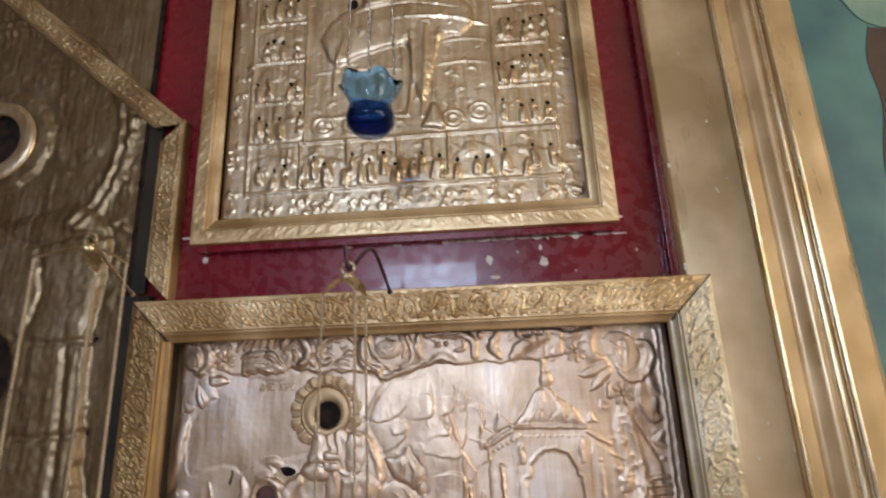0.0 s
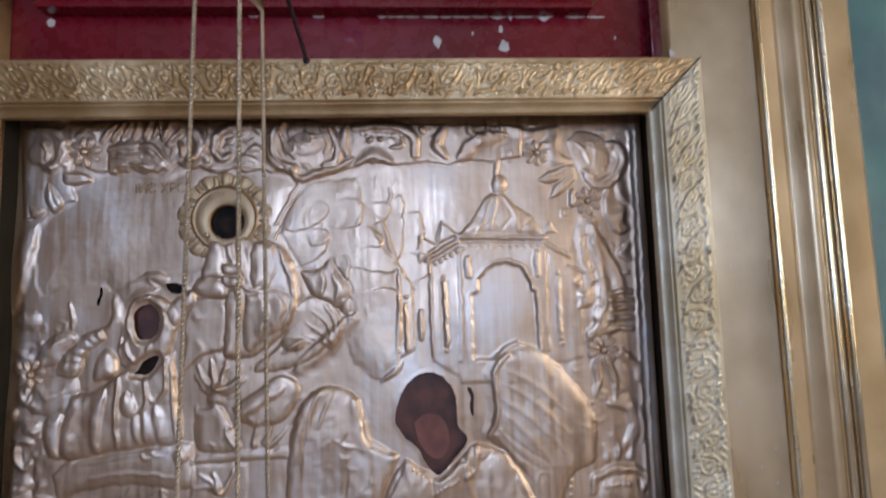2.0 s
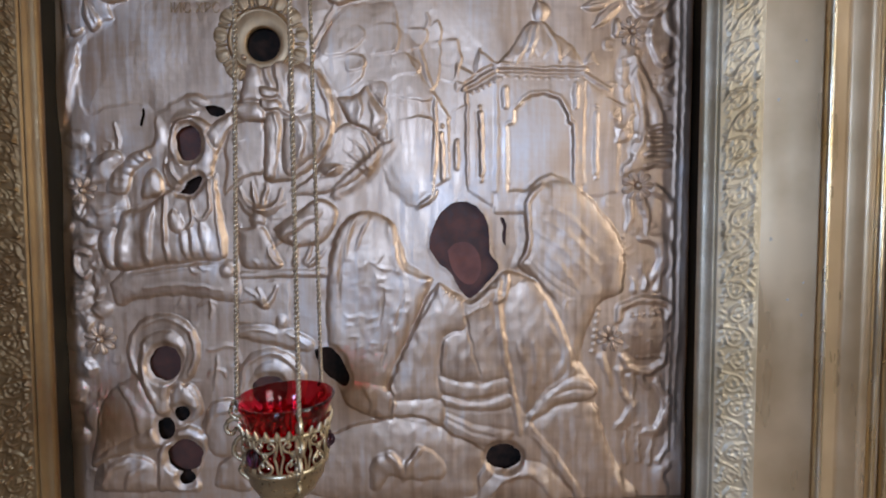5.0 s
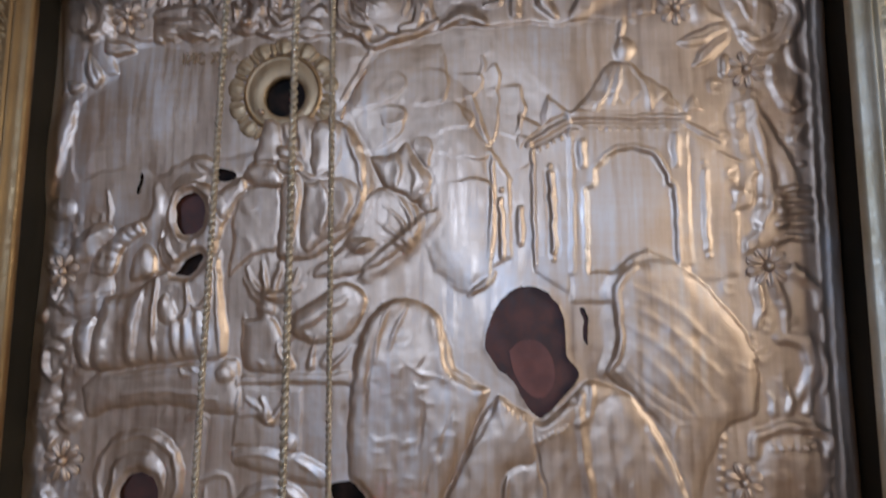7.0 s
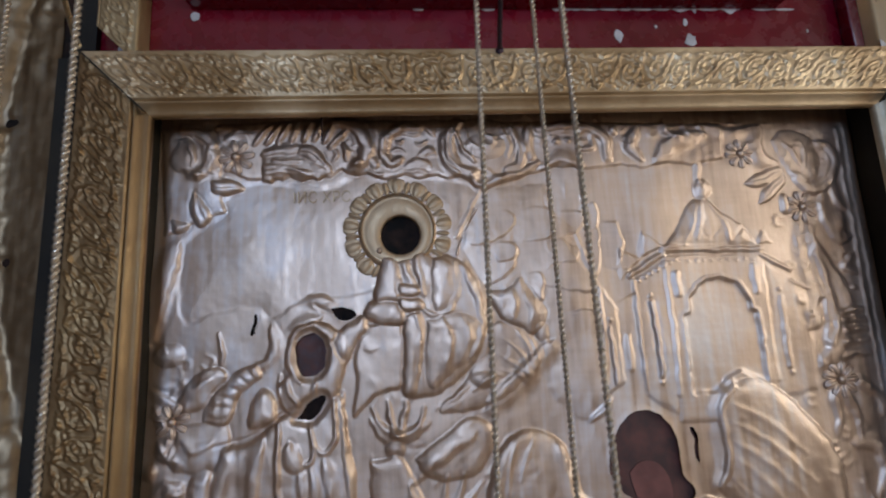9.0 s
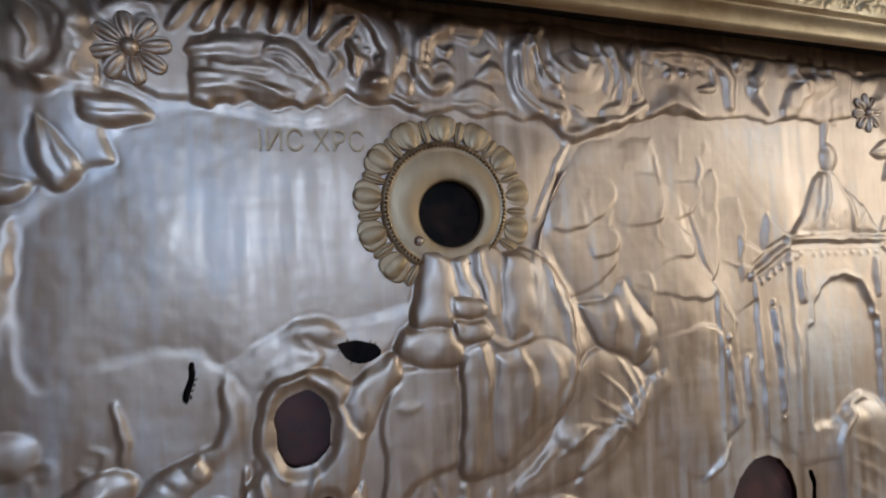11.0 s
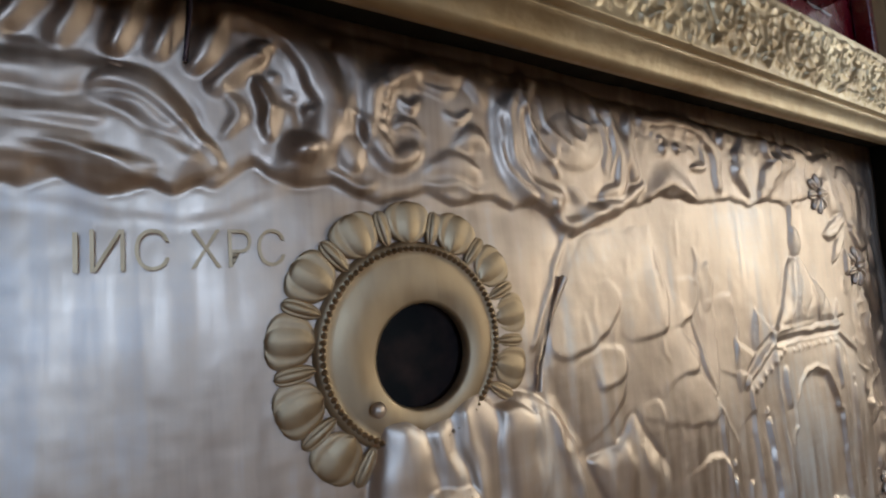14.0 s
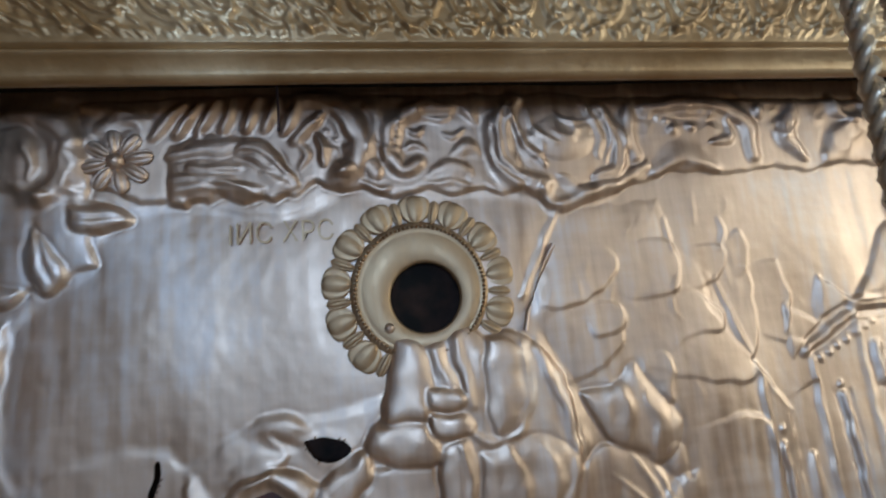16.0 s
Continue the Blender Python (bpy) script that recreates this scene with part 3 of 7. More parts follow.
riza.ridge([(-0.108, 1.558), (-0.126, 1.572), (-0.142, 1.583)], 0.0045, 0.0035, -0.8, sharp=1.25)
riza.ridge([(-0.112, 1.554), (-0.130, 1.564), (-0.147, 1.567)], 0.0045, 0.0035, -0.8, sharp=1.25)
riza.ridge([(-0.105, 1.563), (-0.108, 1.588), (-0.124, 1.613)], 0.0045, 0.0035, -0.8, sharp=1.25)
riza.ridge([(-0.101, 1.567), (-0.101, 1.588), (-0.108, 1.606)], 0.0045, 0.003, -0.8, sharp=1.25)
riza.dome(-0.158, 1.557, 0.0157, 0.0078, 0.0045)
riza.ridge([(-0.151, 1.532), (-0.119, 1.558), (-0.087, 1.588)], 0.009, 0.0055, 0.3, fold=1.2, sharp=1.7)
riza.dome(-0.092, 1.602, 0.0071, 0.0125, 0.003)
# stone block
riza.plateau([(-0.280, 1.618), (-0.244, 1.619), (-0.244, 1.558), (-0.261, 1.551), (-0.280, 1.541), (-0.296, 1.527), (-0.292, 1.562), (-0.294, 1.590)], 0.004, 0.0035)
# building
riza.plateau([(0.055, 1.678), (0.167, 1.676), (0.170, 1.499), (0.053, 1.500)], 0.0026, 0.004, smooth=False)
riza.plateau([(0.016, 1.656), (0.055, 1.676), (0.053, 1.508), (0.017, 1.530)], 0.002, 0.004, smooth=False)
riza.plateau([(0.173, 1.670), (0.217, 1.641), (0.215, 1.527), (0.170, 1.520)], 0.0014, 0.004, smooth=False)
riza.plateau([(-0.025, 1.653), (-0.006, 1.625), (-0.004, 1.545), (-0.024, 1.534)], 0.0022, 0.003, smooth=False)
riza.ridge([(-0.025, 1.653), (-0.015, 1.638), (-0.005, 1.624)], 0.0022, 0.002, 0.1)
riza.ridge([(-0.016, 1.603), (-0.015, 1.575), (-0.014, 1.545)], 0.0032, 0.0045, 0.1, sharp=1.25)
riza.dome(-0.015, 1.613, 0.0030, 0.0030, 0.003)
riza.ridge([(-0.022, 1.530), (-0.030, 1.519), (-0.048, 1.507)], 0.0035, 0.0035, 0.4, sharp=1.25)
riza.plateau([(0.069, 1.529), (0.069, 1.614), (0.077, 1.617), (0.079, 1.634), (0.093, 1.649), (0.114, 1.656), (0.136, 1.649), (0.146, 1.633), (0.150, 1.617), (0.156, 1.613), (0.157, 1.537), (0.149, 1.542), (0.127, 1.550), (0.108, 1.543), (0.097, 1.529)], -0.0042, 0.0055, smooth=False)
riza.ridge([(0.069, 1.529), (0.068, 1.572), (0.069, 1.614), (0.077, 1.618), (0.079, 1.635), (0.093, 1.651), (0.114, 1.657), (0.136, 1.651), (0.147, 1.634), (0.151, 1.618), (0.157, 1.614), (0.158, 1.571), (0.158, 1.537)], 0.0022, 0.0018, 0.1)
riza.ridge([(0.035, 1.631), (0.036, 1.591), (0.037, 1.550)], 0.0034, 0.0042, 0.1, sharp=1.25)
riza.ridge([(0.030, 1.632), (0.031, 1.591), (0.031, 1.547)], 0.0015, -0.0012, 0.1)
riza.ridge([(0.040, 1.632), (0.041, 1.591), (0.042, 1.547)], 0.0015, -0.0012, 0.1)
riza.ridge([(0.066, 1.661), (0.066, 1.648), (0.067, 1.637)], 0.005, 0.004, 0.2, sharp=1.25)
riza.ridge([(0.158, 1.666), (0.158, 1.652), (0.158, 1.637)], 0.0045, 0.0035, 0.2, sharp=1.25)
riza.ridge([(0.185, 1.630), (0.185, 1.593), (0.186, 1.553)], 0.0034, 0.0036, 0.1, sharp=1.25)
riza.ridge([(0.004, 1.594), (0.004, 1.576), (0.004, 1.559)], 0.0042, 0.0032, 0.2, sharp=1.25)
riza.dome(0.034, 1.638, 0.0025, 0.0025, 0.003)
riza.dome(0.036, 1.543, 0.0025, 0.0025, 0.003)
riza.dome(0.186, 1.639, 0.0026, 0.0026, 0.003)
riza.dome(0.187, 1.547, 0.0026, 0.0025, 0.003)
riza.ridge([(0.055, 1.674), (0.055, 1.601), (0.054, 1.529)], 0.0028, 0.0028, 0.1)
riza.ridge([(0.169, 1.670), (0.169, 1.600), (0.170, 1.539)], 0.0028, 0.0028, 0.1)
riza.ridge([(0.017, 1.655), (0.017, 1.602), (0.018, 1.537)], 0.0026, 0.0022, 0.1)
riza.body([(0.057, 1.691), (0.078, 1.717), (0.088, 1.735), (0.100, 1.747), (0.116, 1.747), (0.130, 1.732), (0.151, 1.717), (0.168, 1.691)], 0.0052, 0.02, 0, 0.002, smooth=False)
riza.ridge([(0.102, 1.743), (0.093, 1.716), (0.081, 1.694)], 0.0028, 0.0022, 0.2)
riza.ridge([(0.107, 1.743), (0.104, 1.725), (0.097, 1.701)], 0.004, 0.003, 0.3, sharp=1.25)
riza.ridge([(0.117, 1.743), (0.131, 1.721), (0.136, 1.694)], 0.0028, 0.0022, 0.2)
riza.ridge([(0.087, 1.701), (0.099, 1.713), (0.108, 1.702)], 0.0018, -0.0013, 0.1)
riza.ridge([(0.114, 1.699), (0.126, 1.712)], 0.0018, -0.0013, 0.1)
riza.ridge([(0.141, 1.699), (0.152, 1.711)], 0.0018, -0.0013, 0.1)
riza.ridge([(0.054, 1.690), (0.110, 1.688), (0.170, 1.686)], 0.005, 0.0048, 0.1, sharp=1.25)
riza.ridge([(0.057, 1.680), (0.110, 1.679), (0.166, 1.678)], 0.0032, 0.0026, 0.1)
riza.ridge([(0.013, 1.660), (0.034, 1.673), (0.054, 1.684)], 0.0042, 0.0042, 0.1, sharp=1.25)
riza.ridge([(0.169, 1.680), (0.186, 1.670), (0.203, 1.660)], 0.0036, 0.0034, 0.1, sharp=1.25)
riza.ridge([(0.200, 1.648), (0.210, 1.643), (0.221, 1.638)], 0.002, 0.0022, 0.1)
riza.plateau([(0.005, 1.658), (0.004, 1.691), (0.028, 1.680), (0.014, 1.666)], 0.0026, 0.003, smooth=False)
riza.plateau([(0.029, 1.682), (0.034, 1.710), (0.055, 1.693)], 0.0036, 0.003, smooth=False)
riza.ridge([(0.004, 1.658), (0.004, 1.676), (0.005, 1.692)], 0.0024, 0.0022, 0.2)
riza.ridge([(0.028, 1.680), (0.030, 1.696), (0.034, 1.710)], 0.0024, 0.0022, 0.2)
riza.plateau([(0.169, 1.692), (0.177, 1.708), (0.188, 1.692)], 0.0024, 0.003, smooth=False)
riza.beads((0.023, 1.655), (0.068, 1.677), 7, 0.0022, 0.0026)
riza.beads((0.083, 1.675), (0.160, 1.674), 9, 0.0018, 0.0024)
riza.dome(0.112, 1.759, 0.0111, 0.0138, 0.0065)
riza.ridge([(0.109, 1.770), (0.110, 1.795), (0.112, 1.817)], 0.0044, 0.005, 0.3, sharp=1.25)
# tomb lid, ledges and plants in the middle
riza.body([(-0.446, 1.409), (-0.430, 1.426), (-0.410, 1.428), (-0.343, 1.436), (-0.289, 1.442), (-0.280, 1.423), (-0.284, 1.388), (-0.349, 1.395), (-0.409, 1.391), (-0.436, 1.382)], 0.0045, 0.011, 0.01, 0.001)
riza.dome(-0.295, 1.427, 0.0095, 0.0090, 0.0045)
riza.plateau([(-0.283, 1.425), (-0.227, 1.428), (-0.165, 1.430), (-0.165, 1.418), (-0.220, 1.419), (-0.282, 1.415)], 0.0032, 0.003, smooth=False)
riza.plateau([(-0.280, 1.415), (-0.214, 1.414), (-0.214, 1.350), (-0.285, 1.357)], 0.0022, 0.003, smooth=False)
riza.body([(-0.279, 1.482), (-0.248, 1.483), (-0.231, 1.453), (-0.225, 1.431), (-0.265, 1.429), (-0.279, 1.443)], 0.004, 0.01, 0.01, 0.002)
riza.dome(-0.254, 1.492, 0.0103, 0.0091, 0.005)
riza.body([(-0.234, 1.481), (-0.206, 1.501), (-0.175, 1.519), (-0.151, 1.504), (-0.165, 1.469), (-0.193, 1.459), (-0.220, 1.463)], 0.0036, 0.009, 0.01, 0.002)
riza.ridge([(-0.234, 1.460), (-0.210, 1.480), (-0.172, 1.501)], 0.006, 0.004, 0.5, fold=1.2, sharp=1.25)
riza.ridge([(-0.255, 1.507), (-0.267, 1.516), (-0.277, 1.534)], 0.0055, 0.0048, -0.6, sharp=1.25)
riza.ridge([(-0.253, 1.507), (-0.258, 1.523), (-0.261, 1.541)], 0.0055, 0.0048, -0.6, sharp=1.25)
riza.ridge([(-0.249, 1.507), (-0.244, 1.523), (-0.241, 1.539)], 0.0055, 0.0048, -0.6, sharp=1.25)
riza.ridge([(-0.247, 1.506), (-0.230, 1.514), (-0.222, 1.532)], 0.0055, 0.0048, -0.6, sharp=1.25)
riza.ridge([(-0.278, 1.520), (-0.265, 1.504), (-0.241, 1.502), (-0.220, 1.514)], 0.0045, 0.0036, 0.4, fold=1.2, sharp=1.25)
riza.ridge([(-0.248, 1.382), (-0.261, 1.388), (-0.278, 1.388)], 0.0045, 0.0036, -0.5, sharp=1.25)
riza.ridge([(-0.247, 1.382), (-0.258, 1.393), (-0.272, 1.403)], 0.0045, 0.0036, -0.5, sharp=1.25)
riza.ridge([(-0.246, 1.382), (-0.251, 1.393), (-0.256, 1.403)], 0.005, 0.004, -0.5, sharp=1.25)
riza.ridge([(-0.244, 1.382), (-0.236, 1.394), (-0.231, 1.405)], 0.005, 0.004, -0.5, sharp=1.25)
riza.ridge([(-0.206, 1.435), (-0.205, 1.449), (-0.201, 1.465)], 0.0045, 0.0036, -0.6, sharp=1.25)
riza.ridge([(-0.194, 1.438), (-0.187, 1.452), (-0.184, 1.465)], 0.0045, 0.0036, -0.6, sharp=1.25)
riza.ridge([(-0.227, 1.434), (-0.236, 1.444), (-0.241, 1.457)], 0.0045, 0.0036, -0.6, sharp=1.25)
riza.ridge([(-0.187, 1.435), (-0.175, 1.445), (-0.167, 1.455)], 0.0045, 0.0036, -0.6, sharp=1.25)
riza.body([(-0.285, 1.352), (-0.258, 1.356), (-0.217, 1.350), (-0.184, 1.334), (-0.193, 1.320), (-0.241, 1.330), (-0.282, 1.340)], 0.0036, 0.006, 0.01, 0.001)
riza.dome(-0.225, 1.359, 0.0075, 0.0097, 0.004)
# kneeling crowd
riza.body([(-0.473, 1.553), (-0.462, 1.570), (-0.449, 1.581), (-0.433, 1.582), (-0.424, 1.575), (-0.435, 1.561), (-0.447, 1.544), (-0.465, 1.539), (-0.473, 1.545)], 0.006, 0.012, 0.02, 0.001)
riza.body([(-0.473, 1.525), (-0.446, 1.529), (-0.421, 1.522), (-0.429, 1.483), (-0.459, 1.482), (-0.479, 1.492)], 0.005, 0.014, 0.02, 0.001)
riza.body([(-0.456, 1.479), (-0.437, 1.483), (-0.434, 1.458), (-0.433, 1.431), (-0.450, 1.434), (-0.459, 1.458)], 0.006, 0.011, 0.02, 0.002)
riza.body([(-0.448, 1.530), (-0.444, 1.547), (-0.430, 1.564), (-0.411, 1.579), (-0.395, 1.584), (-0.390, 1.572), (-0.404, 1.562), (-0.415, 1.548), (-0.421, 1.527), (-0.438, 1.527)], 0.0055, 0.008, 0.01, 0.003)
riza.ridge([(-0.443, 1.544), (-0.431, 1.544), (-0.419, 1.541)], 0.0022, -0.002, 0.3)
riza.ridge([(-0.437, 1.554), (-0.426, 1.553), (-0.414, 1.549)], 0.0022, -0.002, 0.3)
riza.ridge([(-0.428, 1.565), (-0.419, 1.562), (-0.409, 1.557)], 0.0022, -0.002, 0.3)
riza.ridge([(-0.417, 1.574), (-0.409, 1.570), (-0.402, 1.564)], 0.0022, -0.002, 0.3)
riza.ridge([(-0.406, 1.580), (-0.400, 1.575), (-0.395, 1.569)], 0.0022, -0.002, 0.3)
riza.ridge([(-0.444, 1.534), (-0.434, 1.533), (-0.422, 1.532)], 0.0022, -0.002, 0.3)
riza.body([(-0.403, 1.528), (-0.398, 1.549), (-0.386, 1.558), (-0.377, 1.549), (-0.374, 1.529), (-0.386, 1.523), (-0.400, 1.522)], 0.0062, 0.01, 0.01, 0.004)
riza.body([(-0.427, 1.502), (-0.394, 1.510), (-0.372, 1.529), (-0.351, 1.532), (-0.340, 1.526), (-0.312, 1.550), (-0.302, 1.506), (-0.296, 1.446), (-0.334, 1.441), (-0.391, 1.434), (-0.435, 1.429), (-0.436, 1.469)], 0.0062, 0.01, 0.01, 0.003)
riza.ridge([(-0.424, 1.501), (-0.430, 1.469), (-0.428, 1.434)], 0.0065, 0.0045, 0.3, fold=1.2, sharp=1.7)
riza.ridge([(-0.386, 1.511), (-0.393, 1.473), (-0.393, 1.437)], 0.0055, 0.0042, 0.4, fold=1.2, sharp=1.25)
riza.ridge([(-0.371, 1.525), (-0.371, 1.479), (-0.369, 1.439)], 0.0036, 0.0034, 0.3, sharp=1.25)
riza.ridge([(-0.351, 1.478), (-0.348, 1.461), (-0.344, 1.444)], 0.0046, 0.0034, 0.5, fold=1.2, sharp=1.25)
riza.ridge([(-0.339, 1.478), (-0.336, 1.461), (-0.335, 1.444)], 0.0046, 0.0034, 0.5, fold=1.2, sharp=1.25)
riza.ridge([(-0.326, 1.486), (-0.322, 1.464), (-0.319, 1.445)], 0.005, 0.0034, 0.5, fold=1.2, sharp=1.25)
riza.ridge([(-0.308, 1.550), (-0.305, 1.500), (-0.299, 1.446)], 0.0034, 0.0034, 0.2, sharp=1.25)
riza.ridge([(-0.316, 1.545), (-0.313, 1.514), (-0.319, 1.497), (-0.328, 1.494), (-0.336, 1.503)], 0.003, 0.0032, 0.3, sharp=1.25)
riza.ridge([(-0.340, 1.523), (-0.336, 1.501), (-0.339, 1.485), (-0.347, 1.486), (-0.353, 1.501)], 0.003, 0.0032, 0.3, sharp=1.25)
riza.body([(-0.367, 1.501), (-0.359, 1.507), (-0.350, 1.495), (-0.344, 1.481), (-0.353, 1.476), (-0.365, 1.484)], 0.0045, 0.008, 0.01, 0.008)
riza.body([(-0.362, 1.571), (-0.366, 1.591), (-0.361, 1.613), (-0.351, 1.621), (-0.334, 1.625), (-0.318, 1.619), (-0.304, 1.608), (-0.298, 1.591), (-0.306, 1.571), (-0.312, 1.551), (-0.323, 1.540), (-0.340, 1.523), (-0.362, 1.533), (-0.373, 1.557)], 0.006, 0.009, 0.02, 0.004)
riza.ridge([(-0.372, 1.572), (-0.370, 1.546), (-0.362, 1.534)], 0.003, 0.003, 0.3, sharp=1.25)
riza.ridge([(-0.365, 1.577), (-0.359, 1.552), (-0.347, 1.537)], 0.003, 0.003, 0.3, sharp=1.25)
riza.ridge([(-0.356, 1.605), (-0.355, 1.583), (-0.350, 1.565)], 0.0034, 0.0034, 0.3, sharp=1.25)
riza.ridge([(-0.334, 1.566), (-0.336, 1.554), (-0.331, 1.546)], 0.0034, 0.003, 0.3, sharp=1.25)
riza.ridge([(-0.435, 1.505), (-0.394, 1.515), (-0.367, 1.533), (-0.348, 1.540)], 0.0018, -0.0024, 0.2)
riza.ridge([(-0.395, 1.583), (-0.384, 1.587), (-0.378, 1.603), (-0.381, 1.620)], 0.0045, 0.004, 0.3, fold=1.2, sharp=1.25)
riza.body([(-0.318, 1.604), (-0.303, 1.621), (-0.284, 1.630), (-0.279, 1.618), (-0.294, 1.597), (-0.306, 1.583)], 0.005, 0.007, 0.01, 0.003)
riza.ridge([(-0.357, 1.618), (-0.343, 1.623), (-0.330, 1.629)], 0.005, 0.0036, 0.4, fold=1.2, sharp=1.25)
riza.ridge([(-0.335, 1.644), (-0.323, 1.637), (-0.318, 1.636)], 0.0034, -0.0022, 0.3)
riza.ridge([(-0.342, 1.650), (-0.330, 1.649), (-0.316, 1.644)], 0.006, 0.0036, 0.4, fold=1.2, sharp=1.25)
riza.ridge([(-0.472, 1.450), (-0.480, 1.454), (-0.489, 1.448), (-0.488, 1.431), (-0.480, 1.420), (-0.472, 1.425)], 0.005, 0.005, 0.2, sharp=1.25)
riza.dome(-0.486, 1.531, 0.0097, 0.0084, 0.005)
riza.dome(-0.483, 1.506, 0.0096, 0.0128, 0.005)
riza.dome(-0.472, 1.467, 0.0129, 0.0083, 0.005)
riza.dome(-0.496, 1.484, 0.0064, 0.0083, 0.005)
riza.dome(-0.482, 1.403, 0.0160, 0.0110, 0.0055)
riza.ridge([(-0.497, 1.562), (-0.484, 1.552), (-0.473, 1.547)], 0.0045, 0.004, 0.4, fold=1.2, sharp=1.25)
# seated figure under the halo
riza.body([(-0.261, 1.696), (-0.241, 1.701), (-0.220, 1.699), (-0.206, 1.688), (-0.192, 1.692), (-0.171, 1.678), (-0.157, 1.653), (-0.154, 1.617), (-0.157, 1.592), (-0.175, 1.568), (-0.199, 1.550), (-0.220, 1.543), (-0.243, 1.545), (-0.244, 1.575), (-0.242, 1.618), (-0.261, 1.621), (-0.275, 1.628), (-0.282, 1.637), (-0.268, 1.653), (-0.265, 1.674)], 0.0055, 0.011, 0.01, 0.002)
riza.body([(-0.217, 1.623), (-0.178, 1.628), (-0.157, 1.610), (-0.164, 1.585), (-0.189, 1.568), (-0.213, 1.550), (-0.221, 1.568), (-0.219, 1.600)], 0.0042, 0.012, 0.01, 0.006)
riza.body([(-0.241, 1.627), (-0.223, 1.630), (-0.219, 1.610), (-0.224, 1.582), (-0.230, 1.549), (-0.244, 1.549), (-0.242, 1.589)], 0.0042, 0.009, 0.01, 0.006)
riza.ridge([(-0.229, 1.628), (-0.224, 1.610), (-0.225, 1.589), (-0.227, 1.568)], 0.0032, 0.0018, 0.3)
riza.ridge([(-0.199, 1.621), (-0.192, 1.600), (-0.198, 1.571)], 0.005, 0.0026, 0.5, fold=1.2)
riza.ridge([(-0.178, 1.621), (-0.171, 1.603), (-0.182, 1.578)], 0.005, 0.0026, 0.5, fold=1.2)
riza.body([(-0.263, 1.692), (-0.249, 1.692), (-0.242, 1.671), (-0.244, 1.646), (-0.258, 1.642), (-0.271, 1.646), (-0.268, 1.667)], 0.0042, 0.008, 0.01, 0.006)
riza.body([(-0.278, 1.643), (-0.251, 1.642), (-0.240, 1.632), (-0.244, 1.619), (-0.268, 1.620), (-0.283, 1.631)], 0.0042, 0.008, 0.01, 0.006)
riza.ridge([(-0.241, 1.697), (-0.237, 1.674), (-0.231, 1.658)], 0.0042, 0.0022, 0.3)
riza.ridge([(-0.234, 1.697), (-0.230, 1.676), (-0.223, 1.656)], 0.0026, -0.0022, 0.3)
riza.ridge([(-0.227, 1.698), (-0.223, 1.674), (-0.219, 1.649)], 0.004, 0.0024, 0.3)
riza.body([(-0.247, 1.662), (-0.225, 1.658), (-0.223, 1.649), (-0.244, 1.649)], 0.0026, 0.004, 0, 0.008)
riza.body([(-0.246, 1.647), (-0.222, 1.644), (-0.220, 1.633), (-0.241, 1.633)], 0.0026, 0.004, 0, 0.008)
riza.body([(-0.206, 1.688), (-0.192, 1.686), (-0.183, 1.671), (-0.185, 1.646), (-0.196, 1.632), (-0.208, 1.631), (-0.210, 1.653), (-0.209, 1.674)], 0.0034, 0.009, 0.01, 0.007)
riza.ridge([(-0.185, 1.683), (-0.182, 1.656), (-0.191, 1.633), (-0.205, 1.627), (-0.221, 1.633)], 0.0034, 0.0026, 0.2)
riza.ridge([(-0.175, 1.680), (-0.163, 1.649), (-0.157, 1.628), (-0.157, 1.603), (-0.171, 1.576)], 0.0055, 0.0042, 0.4, fold=1.2, sharp=1.25)
# wings
riza.body([(-0.165, 1.420), (-0.158, 1.455), (-0.147, 1.483), (-0.126, 1.501), (-0.102, 1.501), (-0.077, 1.485), (-0.074, 1.457), (-0.067, 1.432), (-0.046, 1.419), (-0.028, 1.415), (-0.039, 1.389), (-0.054, 1.354), (-0.068, 1.320), (-0.082, 1.285), (-0.103, 1.258), (-0.145, 1.260), (-0.162, 1.316), (-0.167, 1.364)], 0.0065, 0.012, 0.02, 0.002)
riza.ridge([(-0.161, 1.417), (-0.152, 1.462), (-0.137, 1.490), (-0.119, 1.501)], 0.006, 0.0042, 0.3, fold=1.2, sharp=1.25)
riza.ridge([(-0.126, 1.497), (-0.137, 1.469), (-0.141, 1.441)], 0.0028, 0.0022, 0.4)
riza.ridge([(-0.109, 1.497), (-0.119, 1.475), (-0.127, 1.454)], 0.0028, 0.0022, 0.4)
riza.ridge([(-0.081, 1.485), (-0.073, 1.457), (-0.065, 1.432), (-0.037, 1.415)], 0.006, 0.0046, 0.3, fold=1.2, sharp=1.25)
riza.ridge([(-0.091, 1.404), (-0.094, 1.380), (-0.097, 1.355)], 0.002, -0.0016, 0.4)
riza.ridge([(-0.063, 1.398), (-0.071, 1.372), (-0.079, 1.346)], 0.002, -0.0016, 0.4)
riza.ridge([(-0.085, 1.341), (-0.091, 1.320), (-0.096, 1.300)], 0.002, -0.0016, 0.4)
riza.ridge([(-0.109, 1.438), (-0.088, 1.429), (-0.067, 1.424)], 0.0026, 0.0014, 0.4)
riza.ridge([(-0.144, 1.451), (-0.148, 1.420), (-0.150, 1.385)], 0.002, -0.0014, 0.4)
